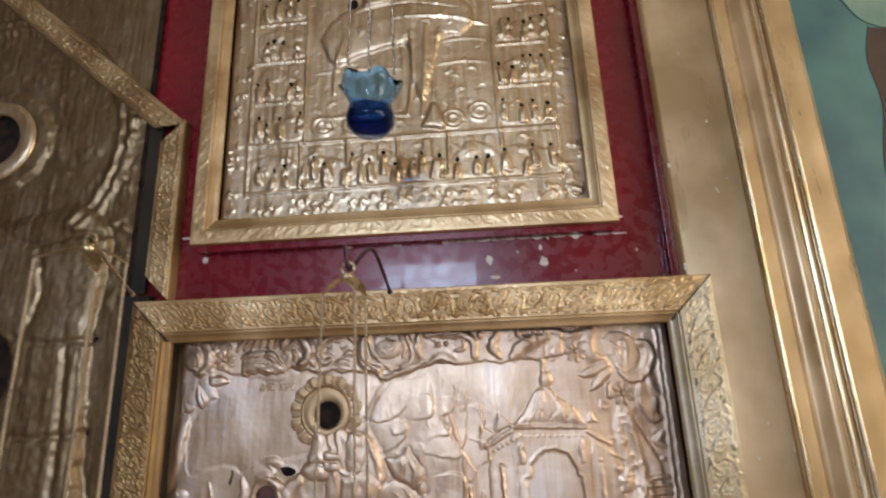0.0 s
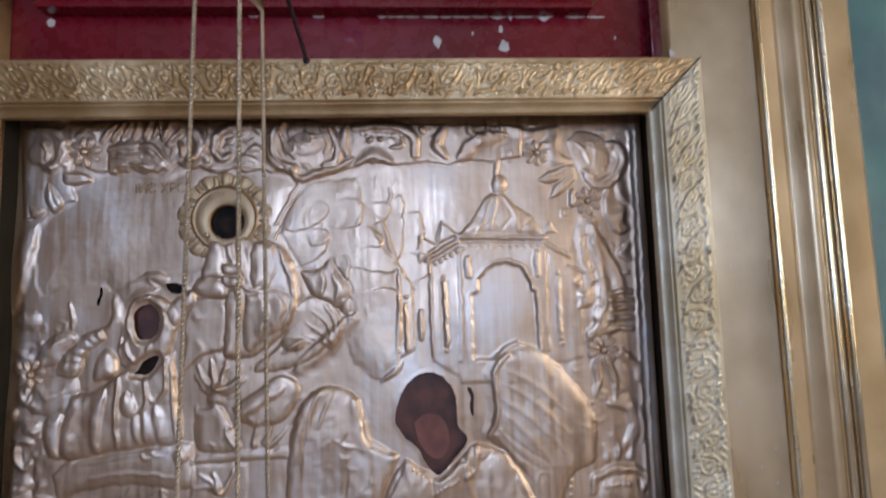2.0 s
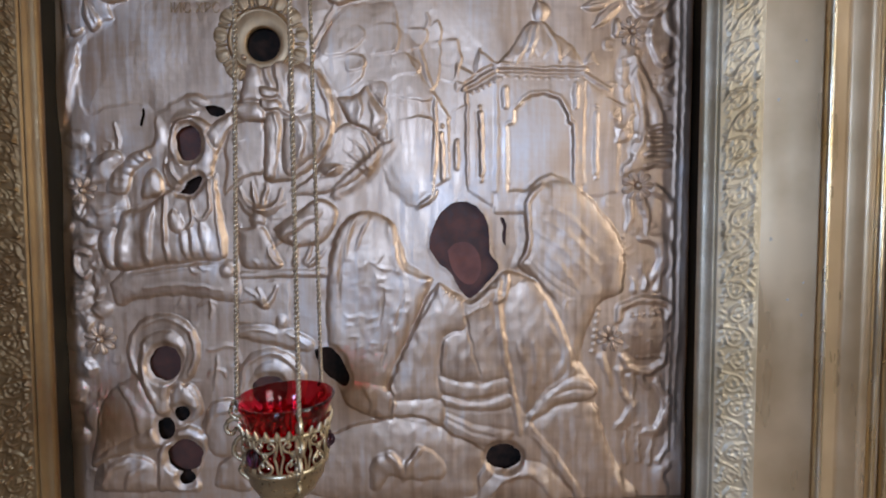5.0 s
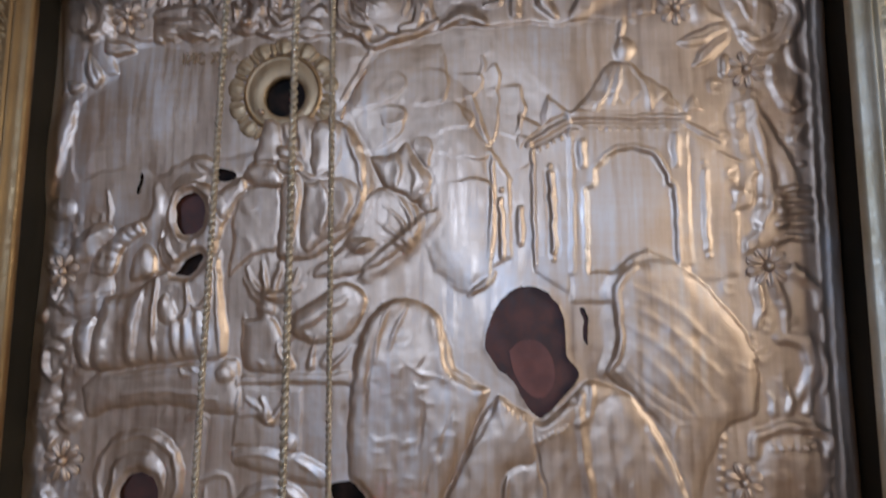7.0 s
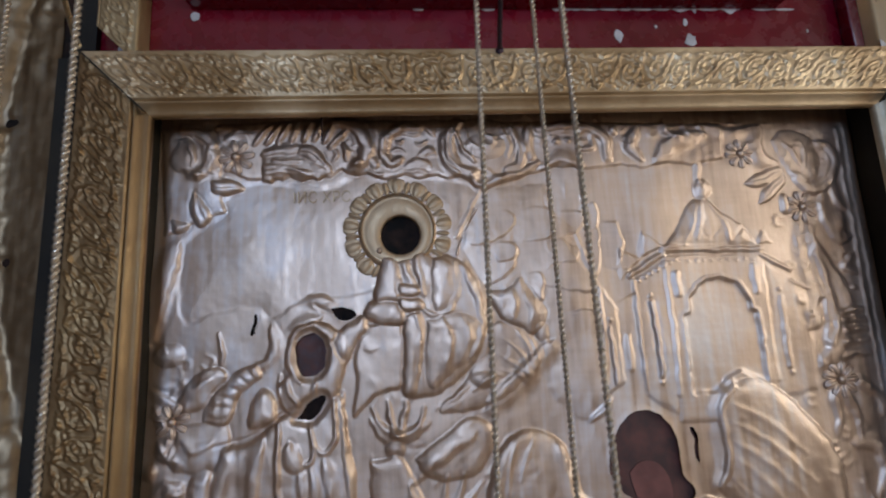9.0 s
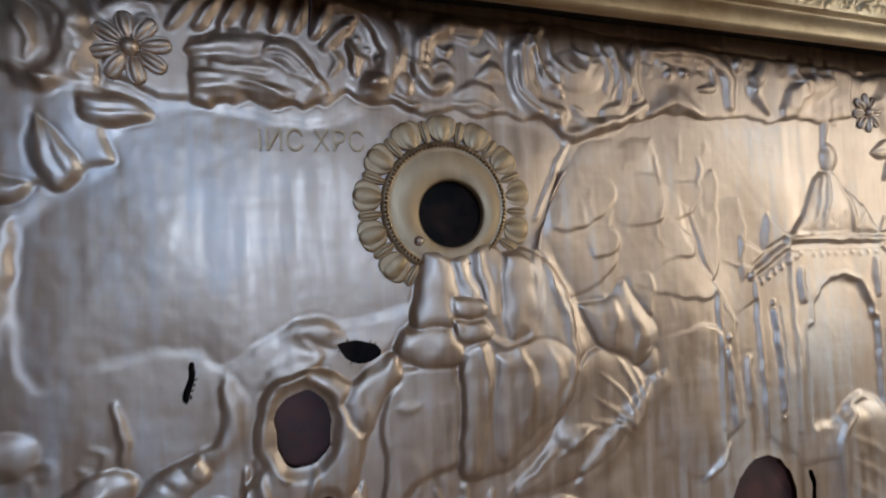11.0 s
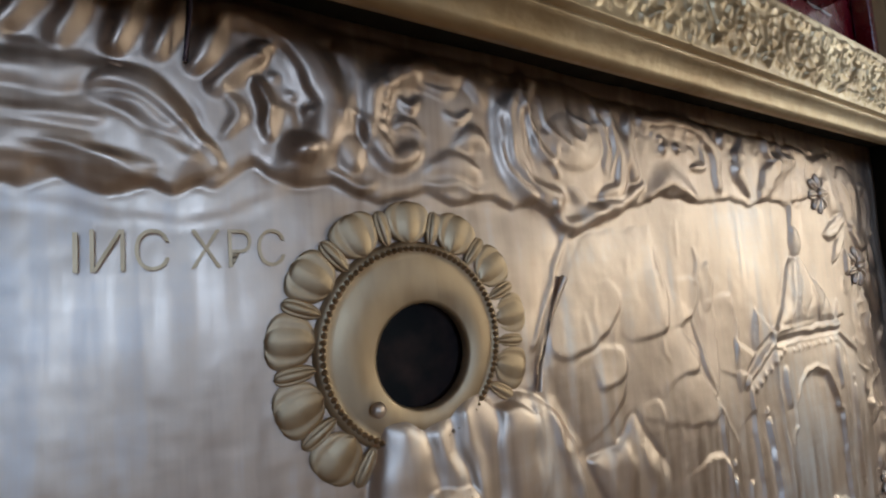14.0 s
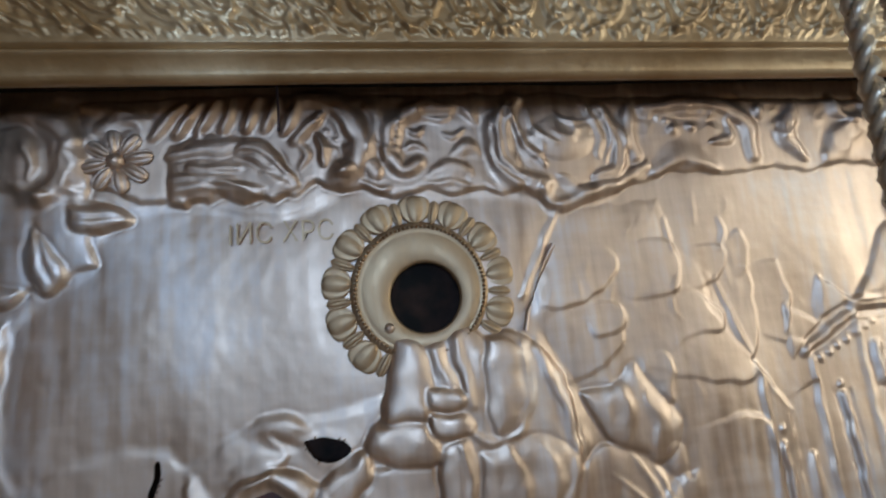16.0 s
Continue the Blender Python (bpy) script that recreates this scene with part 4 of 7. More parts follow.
riza.body([(0.085, 1.432), (0.095, 1.464), (0.093, 1.493), (0.093, 1.518), (0.108, 1.536), (0.134, 1.543), (0.159, 1.536), (0.188, 1.510), (0.214, 1.477), (0.221, 1.462), (0.226, 1.433), (0.221, 1.397), (0.193, 1.383), (0.171, 1.334), (0.159, 1.291), (0.145, 1.342), (0.124, 1.385), (0.103, 1.414)], 0.007, 0.012, 0.02, 0.002)
riza.ridge([(0.086, 1.434), (0.097, 1.457), (0.096, 1.493), (0.097, 1.518), (0.114, 1.536)], 0.0055, 0.0045, 0.3, fold=1.2, sharp=1.25)
riza.ridge([(0.090, 1.434), (0.112, 1.407), (0.143, 1.374)], 0.0022, -0.0014, 0.3)
riza.ridge([(0.098, 1.438), (0.124, 1.410), (0.157, 1.387)], 0.0022, -0.0014, 0.3)
riza.ridge([(0.107, 1.439), (0.132, 1.417), (0.161, 1.398)], 0.0022, -0.0012, 0.3)
riza.ridge([(0.111, 1.516), (0.148, 1.496), (0.184, 1.463)], 0.005, 0.0012, 0.5)
riza.ridge([(0.108, 1.498), (0.147, 1.474), (0.191, 1.432)], 0.005, 0.0012, 0.5)
riza.ridge([(0.105, 1.480), (0.143, 1.453), (0.183, 1.412)], 0.005, 0.0012, 0.5)
riza.ridge([(0.107, 1.462), (0.139, 1.431), (0.168, 1.395)], 0.005, 0.0012, 0.5)
riza.ridge([(0.143, 1.374), (0.150, 1.386), (0.160, 1.387)], 0.0022, 0.0016, 0.3)
# seated winged figure
riza.body([(-0.019, 1.409), (0.012, 1.393), (0.040, 1.400), (0.062, 1.423), (0.076, 1.423), (0.112, 1.409), (0.140, 1.363), (0.159, 1.312), (0.187, 1.271), (0.185, 1.248), (0.197, 1.210), (0.221, 1.154), (0.228, 1.116), (-0.032, 1.123), (-0.019, 1.214), (-0.082, 1.238), (-0.082, 1.288), (-0.059, 1.337), (-0.037, 1.387)], 0.0065, 0.014, 0.01, 0.003)
riza.body([(-0.019, 1.409), (-0.001, 1.391), (0.013, 1.385), (0.022, 1.350), (-0.011, 1.339), (-0.018, 1.296), (-0.018, 1.254), (-0.083, 1.255), (-0.079, 1.288), (-0.055, 1.342), (-0.032, 1.382)], 0.005, 0.022, 0.02, 0.007)
riza.body([(0.013, 1.385), (0.053, 1.404), (0.060, 1.377), (0.068, 1.285), (0.031, 1.281), (-0.014, 1.287), (-0.012, 1.337), (0.014, 1.349)], 0.0028, 0.012, 0.01, 0.009)
riza.ridge([(0.015, 1.366), (0.022, 1.332), (0.033, 1.289)], 0.002, -0.0022, 0.1)
riza.ridge([(-0.012, 1.337), (-0.014, 1.314), (-0.017, 1.287)], 0.004, 0.0024, 0.3)
riza.body([(-0.020, 1.286), (0.031, 1.276), (0.068, 1.285), (0.071, 1.268), (0.031, 1.256), (-0.015, 1.264)], 0.0036, 0.006, 0, 0.008)
riza.body([(-0.017, 1.261), (0.031, 1.251), (0.073, 1.262), (0.075, 1.244), (0.036, 1.240), (-0.014, 1.246)], 0.0036, 0.006, 0, 0.008)
riza.body([(-0.017, 1.241), (0.027, 1.222), (0.078, 1.211), (0.059, 1.192), (0.013, 1.199), (-0.014, 1.218)], 0.0036, 0.009, 0, 0.008)
riza.ridge([(-0.012, 1.232), (0.022, 1.213), (0.054, 1.204)], 0.003, -0.002, 0.3)
riza.ridge([(0.059, 1.413), (0.059, 1.377), (0.067, 1.313), (0.079, 1.258), (0.087, 1.208)], 0.005, 0.0036, 0.2, sharp=1.25)
riza.ridge([(0.070, 1.420), (0.068, 1.395), (0.056, 1.385)], 0.004, 0.0034, 0.2, sharp=1.25)
riza.body([(0.071, 1.400), (0.099, 1.414), (0.122, 1.390), (0.150, 1.335), (0.155, 1.294), (0.122, 1.262), (0.100, 1.234), (0.086, 1.249), (0.072, 1.318), (0.067, 1.368)], 0.005, 0.018, 0.01, 0.007)
riza.ridge([(0.122, 1.381), (0.141, 1.345), (0.155, 1.308), (0.150, 1.285), (0.122, 1.261), (0.100, 1.230)], 0.006, 0.0042, 0.4, fold=1.2, sharp=1.25)
riza.ridge([(0.125, 1.354), (0.145, 1.317), (0.135, 1.285)], 0.0046, 0.0028, 0.4, fold=1.2)
riza.ridge([(0.083, 1.327), (0.095, 1.286), (0.093, 1.249)], 0.005, 0.0026, 0.4, fold=1.2)
riza.ridge([(0.104, 1.331), (0.109, 1.299), (0.106, 1.272)], 0.0046, 0.0024, 0.4, fold=1.2)
riza.body([(0.127, 1.267), (0.159, 1.286), (0.183, 1.276), (0.189, 1.261), (0.169, 1.252), (0.141, 1.250), (0.105, 1.225), (0.099, 1.234)], 0.0042, 0.006, 0.01, 0.009)
riza.ridge([(0.132, 1.260), (0.159, 1.269), (0.183, 1.266)], 0.0026, -0.002, 0.3)
riza.body([(0.104, 1.225), (0.141, 1.247), (0.184, 1.247), (0.198, 1.210), (0.217, 1.154), (0.224, 1.116), (0.161, 1.118), (0.128, 1.184), (0.100, 1.212)], 0.0045, 0.016, 0.01, 0.007)
riza.ridge([(0.099, 1.217), (0.128, 1.184), (0.152, 1.146), (0.168, 1.118)], 0.0095, 0.0046, 0.3, sharp=1.7)
riza.ridge([(0.104, 1.219), (0.135, 1.184), (0.160, 1.146)], 0.0026, -0.002, 0.3)
riza.body([(-0.149, 1.277), (-0.122, 1.281), (-0.082, 1.265), (-0.079, 1.232), (-0.109, 1.233), (-0.140, 1.250)], 0.005, 0.01, 0.02, 0.006)
riza.body([(-0.082, 1.255), (-0.018, 1.254), (-0.016, 1.222), (-0.055, 1.227), (-0.082, 1.235)], 0.004, 0.01, 0.01, 0.007)
riza.ridge([(-0.084, 1.279), (-0.079, 1.256), (-0.082, 1.233)], 0.003, 0.0028, 0.3)
riza.ridge([(-0.122, 1.277), (-0.108, 1.256), (-0.111, 1.236)], 0.003, 0.0024, 0.4, fold=1.2)
riza.body([(-0.184, 1.194), (-0.166, 1.207), (-0.122, 1.224), (-0.050, 1.233), (-0.014, 1.214), (0.040, 1.184), (0.031, 1.149), (0.013, 1.122), (-0.184, 1.126)], 0.0055, 0.02, 0.02, 0.004)
riza.body([(-0.112, 1.138), (-0.109, 1.175), (-0.086, 1.189), (-0.064, 1.177), (-0.046, 1.196), (-0.013, 1.173), (-0.018, 1.149), (-0.064, 1.150), (-0.086, 1.156), (-0.100, 1.136)], 0.0042, 0.008, 0.01, 0.009)
riza.ridge([(-0.086, 1.186), (-0.071, 1.169), (-0.067, 1.151)], 0.0034, 0.003, 0.3, fold=1.2, sharp=1.25)
riza.ridge([(-0.044, 1.194), (-0.059, 1.178), (-0.065, 1.155)], 0.0034, 0.003, 0.3, fold=1.2, sharp=1.25)
riza.body([(0.027, 1.117), (0.050, 1.153), (0.086, 1.171), (0.123, 1.164), (0.156, 1.113)], 0.006, 0.016, 0.02, 0.007)
riza.ridge([(0.045, 1.121), (0.068, 1.148), (0.105, 1.152), (0.133, 1.119)], 0.004, 0.0034, 0.3, fold=1.2, sharp=1.25)
riza.beads((0.015, 1.367), (0.046, 1.383), 8, 0.0023, 0.0022)
riza.beads((-0.011, 1.399), (0.003, 1.390), 4, 0.0022, 0.0022)
# lower left group
riza.body([(-0.430, 1.321), (-0.423, 1.346), (-0.405, 1.365), (-0.381, 1.371), (-0.356, 1.365), (-0.338, 1.346), (-0.332, 1.320), (-0.339, 1.295), (-0.357, 1.277), (-0.382, 1.271), (-0.406, 1.277), (-0.424, 1.296)], 0.0034, 0.0045, 0, 0.001)
riza.ridge([(-0.416, 1.292), (-0.424, 1.321), (-0.413, 1.351), (-0.381, 1.365), (-0.348, 1.350), (-0.338, 1.321), (-0.347, 1.291)], 0.0034, 0.0022, 0.1)
riza.body([(-0.411, 1.330), (-0.401, 1.342), (-0.373, 1.350), (-0.355, 1.337), (-0.352, 1.308), (-0.365, 1.283), (-0.373, 1.270), (-0.376, 1.235), (-0.414, 1.256), (-0.415, 1.292)], 0.0055, 0.01, 0.02, 0.004)
riza.ridge([(-0.405, 1.330), (-0.405, 1.292), (-0.390, 1.258)], 0.003, 0.0026, 0.3, fold=1.2)
riza.body([(-0.472, 1.205), (-0.463, 1.251), (-0.442, 1.276), (-0.414, 1.286), (-0.398, 1.258), (-0.378, 1.233), (-0.349, 1.279), (-0.331, 1.240), (-0.378, 1.214), (-0.431, 1.198), (-0.474, 1.175)], 0.006, 0.014, 0.02, 0.002)
riza.ridge([(-0.438, 1.275), (-0.419, 1.250), (-0.411, 1.216)], 0.0046, 0.0036, 0.4, fold=1.2, sharp=1.25)
riza.body([(-0.372, 1.268), (-0.355, 1.279), (-0.336, 1.249), (-0.369, 1.239)], 0.004, 0.008, 0.01, 0.006)
riza.body([(-0.477, 1.179), (-0.431, 1.204), (-0.386, 1.223), (-0.381, 1.199), (-0.432, 1.186), (-0.473, 1.169)], 0.0045, 0.01, 0.02, 0.006)
riza.body([(-0.288, 1.282), (-0.281, 1.303), (-0.262, 1.320), (-0.242, 1.325), (-0.219, 1.319), (-0.200, 1.300), (-0.194, 1.281), (-0.201, 1.255), (-0.226, 1.239), (-0.267, 1.239), (-0.284, 1.256)], 0.0034, 0.0045, 0, 0.001)
riza.ridge([(-0.280, 1.269), (-0.275, 1.299), (-0.254, 1.315), (-0.229, 1.316), (-0.207, 1.298)], 0.0034, 0.0024, 0.1)
riza.body([(-0.267, 1.269), (-0.259, 1.299), (-0.238, 1.309), (-0.215, 1.298), (-0.211, 1.268), (-0.226, 1.247), (-0.259, 1.248)], 0.0045, 0.012, 0.02, 0.004)
riza.body([(-0.334, 1.219), (-0.321, 1.249), (-0.296, 1.258), (-0.271, 1.239), (-0.265, 1.205), (-0.284, 1.186), (-0.317, 1.183)], 0.0055, 0.014, 0.02, 0.003)
riza.ridge([(-0.325, 1.215), (-0.317, 1.236), (-0.296, 1.244)], 0.0034, 0.0026, 0.3, fold=1.2)
riza.body([(-0.477, 1.137), (-0.468, 1.171), (-0.444, 1.183), (-0.403, 1.178), (-0.393, 1.157), (-0.398, 1.135)], 0.006, 0.014, 0.02, 0.003)
riza.ridge([(-0.461, 1.141), (-0.452, 1.166), (-0.432, 1.174)], 0.0046, 0.0036, 0.4, fold=1.2, sharp=1.25)
riza.ridge([(-0.432, 1.138), (-0.426, 1.159), (-0.412, 1.168)], 0.0046, 0.0036, 0.4, fold=1.2, sharp=1.25)
riza.body([(-0.392, 1.135), (-0.391, 1.182), (-0.374, 1.211), (-0.350, 1.222), (-0.327, 1.206), (-0.333, 1.172), (-0.341, 1.155), (-0.338, 1.134)], 0.006, 0.01, 0.02, 0.005)
riza.ridge([(-0.387, 1.144), (-0.383, 1.178), (-0.370, 1.203)], 0.0032, 0.0028, 0.3, fold=1.2)
riza.body([(-0.318, 1.140), (-0.309, 1.172), (-0.280, 1.184), (-0.268, 1.154), (-0.272, 1.133)], 0.005, 0.012, 0.02, 0.004)
riza.ridge([(-0.310, 1.314), (-0.312, 1.291), (-0.316, 1.270)], 0.003, 0.0024, 0.3)
riza.ridge([(-0.312, 1.299), (-0.320, 1.294), (-0.324, 1.287)], 0.0026, 0.0022, 0.5)
riza.ridge([(-0.312, 1.299), (-0.304, 1.294), (-0.300, 1.287)], 0.0026, 0.0022, 0.5)
riza.ridge([(-0.323, 1.322), (-0.291, 1.328), (-0.282, 1.305)], 0.003, 0.0022, 0.3)
riza.ridge([(-0.334, 1.381), (-0.321, 1.388), (-0.311, 1.383)], 0.003, 0.0022, 0.5)
riza.ridge([(-0.319, 1.388), (-0.316, 1.375), (-0.319, 1.364)], 0.003, 0.0022, 0.5)
riza.dome(-0.485, 1.388, 0.0167, 0.0124, 0.0055)
riza.dome(-0.457, 1.378, 0.0144, 0.0108, 0.005)
riza.ridge([(-0.501, 1.374), (-0.485, 1.370), (-0.473, 1.351)], 0.006, 0.0045, 0.4, fold=1.2, sharp=1.25)
riza.dome(-0.493, 1.339, 0.0136, 0.0175, 0.0055)
riza.dome(-0.482, 1.301, 0.0160, 0.0142, 0.005)
riza.dome(-0.495, 1.268, 0.0136, 0.0184, 0.005)
riza.dome(-0.475, 1.234, 0.0121, 0.0168, 0.005)
riza.dome(-0.494, 1.209, 0.0160, 0.0126, 0.005)
# right border
riza.body([(0.207, 1.818), (0.226, 1.831), (0.254, 1.821), (0.265, 1.794), (0.256, 1.771), (0.236, 1.765), (0.217, 1.788)], 0.0034, 0.018, 0.01, 0.001)
riza.ridge([(0.268, 1.813), (0.279, 1.808), (0.285, 1.791), (0.276, 1.771), (0.261, 1.757), (0.244, 1.754), (0.230, 1.768)], 0.007, 0.006, 0.3, fold=1.2, sharp=1.7)
riza.ridge([(0.196, 1.831), (0.189, 1.812), (0.193, 1.796), (0.208, 1.788)], 0.008, 0.006, 0.4, fold=1.2, sharp=1.7)
riza.beads((0.269, 1.792), (0.244, 1.766), 5, 0.0017, 0.0026)
riza.body([(0.164, 1.764), (0.183, 1.776), (0.208, 1.785), (0.217, 1.774), (0.194, 1.762), (0.177, 1.758)], 0.0045, 0.007, 0.02, 0.001)
riza.body([(0.179, 1.739), (0.188, 1.757), (0.213, 1.774), (0.217, 1.767), (0.205, 1.751), (0.190, 1.741)], 0.0045, 0.007, 0.02, 0.001)
riza.body([(0.205, 1.730), (0.207, 1.746), (0.214, 1.751), (0.217, 1.731), (0.210, 1.726)], 0.0045, 0.007, 0.02, 0.001)
riza.ridge([(0.275, 1.766), (0.275, 1.746), (0.285, 1.731)], 0.005, 0.004, 0.4, fold=1.2, sharp=1.25)
riza.ridge([(0.261, 1.752), (0.256, 1.732), (0.260, 1.710), (0.272, 1.693), (0.283, 1.694)], 0.006, 0.0045, 0.4, fold=1.2, sharp=1.25)
riza.ridge([(0.281, 1.721), (0.277, 1.713), (0.280, 1.703)], 0.005, 0.004, 0.4, fold=1.2, sharp=1.25)
riza.ridge([(0.282, 1.674), (0.273, 1.662), (0.282, 1.654)], 0.005, 0.004, 0.3, fold=1.2, sharp=1.25)
riza.beads((0.262, 1.678), (0.263, 1.649), 6, 0.0014, 0.0026)
riza.dome(0.280, 1.637, 0.0051, 0.0033, 0.003)
riza.ridge([(0.226, 1.707), (0.223, 1.676), (0.228, 1.643), (0.230, 1.627), (0.220, 1.610)], 0.006, 0.0042, 0.3, fold=1.2, sharp=1.25)
riza.ridge([(0.235, 1.708), (0.235, 1.676), (0.242, 1.643), (0.246, 1.610), (0.235, 1.580)], 0.011, 0.0065, 0.3, sharp=1.7)
riza.ridge([(0.233, 1.699), (0.236, 1.660), (0.243, 1.627), (0.241, 1.594)], 0.0026, -0.0022, 0.2)
riza.ridge([(0.237, 1.699), (0.251, 1.665), (0.267, 1.638), (0.273, 1.613)], 0.008, 0.005, 0.3, fold=1.2, sharp=1.7)
riza.ridge([(0.230, 1.610), (0.225, 1.602), (0.217, 1.594)], 0.0075, 0.0042, 0.5, fold=1.2, sharp=1.7)
riza.ridge([(0.257, 1.610), (0.269, 1.612), (0.284, 1.611)], 0.005, 0.0052, 0.2, sharp=1.25)
riza.ridge([(0.256, 1.600), (0.269, 1.601), (0.283, 1.600)], 0.005, 0.0052, 0.2, sharp=1.25)
riza.ridge([(0.255, 1.589), (0.268, 1.590), (0.283, 1.589)], 0.005, 0.0052, 0.2, sharp=1.25)
riza.ridge([(0.253, 1.576), (0.267, 1.578), (0.283, 1.577)], 0.005, 0.0052, 0.2, sharp=1.25)
riza.ridge([(0.250, 1.561), (0.265, 1.564), (0.282, 1.563)], 0.005, 0.0052, 0.2, sharp=1.25)
riza.ridge([(0.251, 1.604), (0.242, 1.574), (0.223, 1.556)], 0.009, 0.0055, 0.4, fold=1.2, sharp=1.7)
riza.ridge([(0.231, 1.518), (0.233, 1.498), (0.227, 1.477)], 0.0085, 0.0048, -0.6, sharp=1.7)
riza.ridge([(0.246, 1.518), (0.255, 1.496), (0.254, 1.474)], 0.0085, 0.0048, -0.6, sharp=1.7)
riza.ridge([(0.265, 1.531), (0.285, 1.516), (0.287, 1.495)], 0.0085, 0.0048, -0.6, sharp=1.7)
riza.ridge([(0.248, 1.466), (0.269, 1.461), (0.277, 1.439), (0.264, 1.417)], 0.007, 0.0052, 0.4, fold=1.2, sharp=1.7)
riza.beads((0.223, 1.469), (0.226, 1.426), 7, 0.0022, 0.0026)
riza.ridge([(0.286, 1.461), (0.289, 1.435), (0.285, 1.417)], 0.0045, 0.0036, 0.4, sharp=1.25)
riza.ridge([(0.238, 1.397), (0.238, 1.407), (0.235, 1.416)], 0.0045, 0.004, -0.5, sharp=1.25)
riza.ridge([(0.253, 1.400), (0.255, 1.409), (0.253, 1.420)], 0.0045, 0.004, -0.5, sharp=1.25)
riza.ridge([(0.268, 1.399), (0.272, 1.408), (0.274, 1.418)], 0.0045, 0.004, -0.5, sharp=1.25)
riza.dome(0.254, 1.344, 0.0347, 0.0388, 0.0085)
riza.ridge([(0.218, 1.359), (0.222, 1.376), (0.253, 1.386), (0.285, 1.379), (0.284, 1.361)], 0.0065, 0.0055, 0.3, sharp=1.7)
riza.ridge([(0.223, 1.312), (0.233, 1.295), (0.257, 1.289), (0.278, 1.301), (0.282, 1.324)], 0.0065, 0.0055, 0.3, sharp=1.7)
riza.beads((0.235, 1.366), (0.272, 1.369), 6, 0.0028, 0.0028)
riza.beads((0.245, 1.309), (0.273, 1.309), 5, 0.0028, 0.0028)
riza.beads((0.191, 1.374), (0.184, 1.317), 7, 0.0028, 0.0026)
riza.ridge([(0.196, 1.310), (0.203, 1.289), (0.208, 1.273)], 0.006, 0.004, -0.5, sharp=1.25)
riza.ridge([(0.220, 1.291), (0.223, 1.275), (0.225, 1.261)], 0.007, 0.0045, -0.5, sharp=1.7)
riza.ridge([(0.236, 1.284), (0.239, 1.270), (0.239, 1.254)], 0.007, 0.0045, -0.5, sharp=1.7)
riza.ridge([(0.250, 1.281), (0.257, 1.270), (0.262, 1.265)], 0.006, 0.0045, -0.5, sharp=1.25)
riza.ridge([(0.225, 1.261), (0.236, 1.242), (0.227, 1.224), (0.218, 1.217)], 0.0055, 0.0045, 0.4, fold=1.2, sharp=1.25)
riza.ridge([(0.271, 1.274), (0.285, 1.246), (0.273, 1.214), (0.257, 1.209)], 0.006, 0.0048, 0.4, fold=1.2, sharp=1.25)
riza.beads((0.290, 1.265), (0.290, 1.223), 5, 0.0024, 0.0026)
riza.ridge([(0.231, 1.168), (0.229, 1.186), (0.231, 1.205)], 0.0045, 0.004, -0.6, sharp=1.25)
riza.ridge([(0.247, 1.167), (0.246, 1.186), (0.248, 1.205)], 0.0045, 0.004, -0.6, sharp=1.25)
riza.ridge([(0.261, 1.167), (0.264, 1.186), (0.267, 1.202)], 0.0045, 0.004, -0.6, sharp=1.25)
riza.ridge([(0.273, 1.167), (0.281, 1.181), (0.289, 1.195)], 0.0045, 0.004, -0.6, sharp=1.25)
riza.ridge([(0.288, 1.162), (0.278, 1.150), (0.285, 1.129)], 0.006, 0.0045, 0.3, fold=1.2, sharp=1.25)
riza.ridge([(0.223, 1.159), (0.221, 1.145), (0.227, 1.130)], 0.005, 0.004, 0.3, fold=1.2, sharp=1.25)
# top border
riza.body([(-0.445, 1.848), (-0.358, 1.852), (-0.214, 1.850), (-0.051, 1.845), (0.146, 1.839), (0.144, 1.796), (0.103, 1.789), (0.075, 1.793), (0.041, 1.786), (0.019, 1.791), (-0.018, 1.787), (-0.043, 1.790), (-0.069, 1.789), (-0.087, 1.784), (-0.104, 1.778), (-0.125, 1.773), (-0.146, 1.764), (-0.160, 1.774), (-0.171, 1.783), (-0.186, 1.779), (-0.197, 1.784), (-0.220, 1.781), (-0.234, 1.785), (-0.256, 1.781), (-0.277, 1.788), (-0.291, 1.786), (-0.305, 1.793), (-0.319, 1.784), (-0.332, 1.787), (-0.345, 1.782), (-0.358, 1.786), (-0.371, 1.783), (-0.381, 1.788), (-0.394, 1.785), (-0.409, 1.783), (-0.422, 1.791), (-0.434, 1.795)], 0.0026, 0.004, 0, 0.001, smooth=False)
riza.body([(-0.503, 1.846), (-0.448, 1.843), (-0.435, 1.812), (-0.437, 1.788), (-0.425, 1.783), (-0.412, 1.775), (-0.421, 1.768), (-0.436, 1.767), (-0.431, 1.748), (-0.441, 1.745), (-0.446, 1.741), (-0.453, 1.739), (-0.458, 1.732), (-0.464, 1.736), (-0.468, 1.734), (-0.478, 1.727), (-0.494, 1.724)], 0.003, 0.006, 0, 0.001, smooth=False)
riza.ridge([(-0.479, 1.844), (-0.460, 1.840), (-0.447, 1.820), (-0.449, 1.802), (-0.460, 1.791)], 0.012, 0.007, 0.3, sharp=1.7)
riza.dome(-0.474, 1.810, 0.0179, 0.0188, 0.006)
riza.body([(-0.447, 1.783), (-0.428, 1.784), (-0.412, 1.775), (-0.421, 1.769), (-0.442, 1.767)], 0.0055, 0.007, 0.02, 0.003)
riza.body([(-0.465, 1.773), (-0.453, 1.759), (-0.446, 1.742), (-0.458, 1.733), (-0.468, 1.750)], 0.0055, 0.007, 0.02, 0.003)
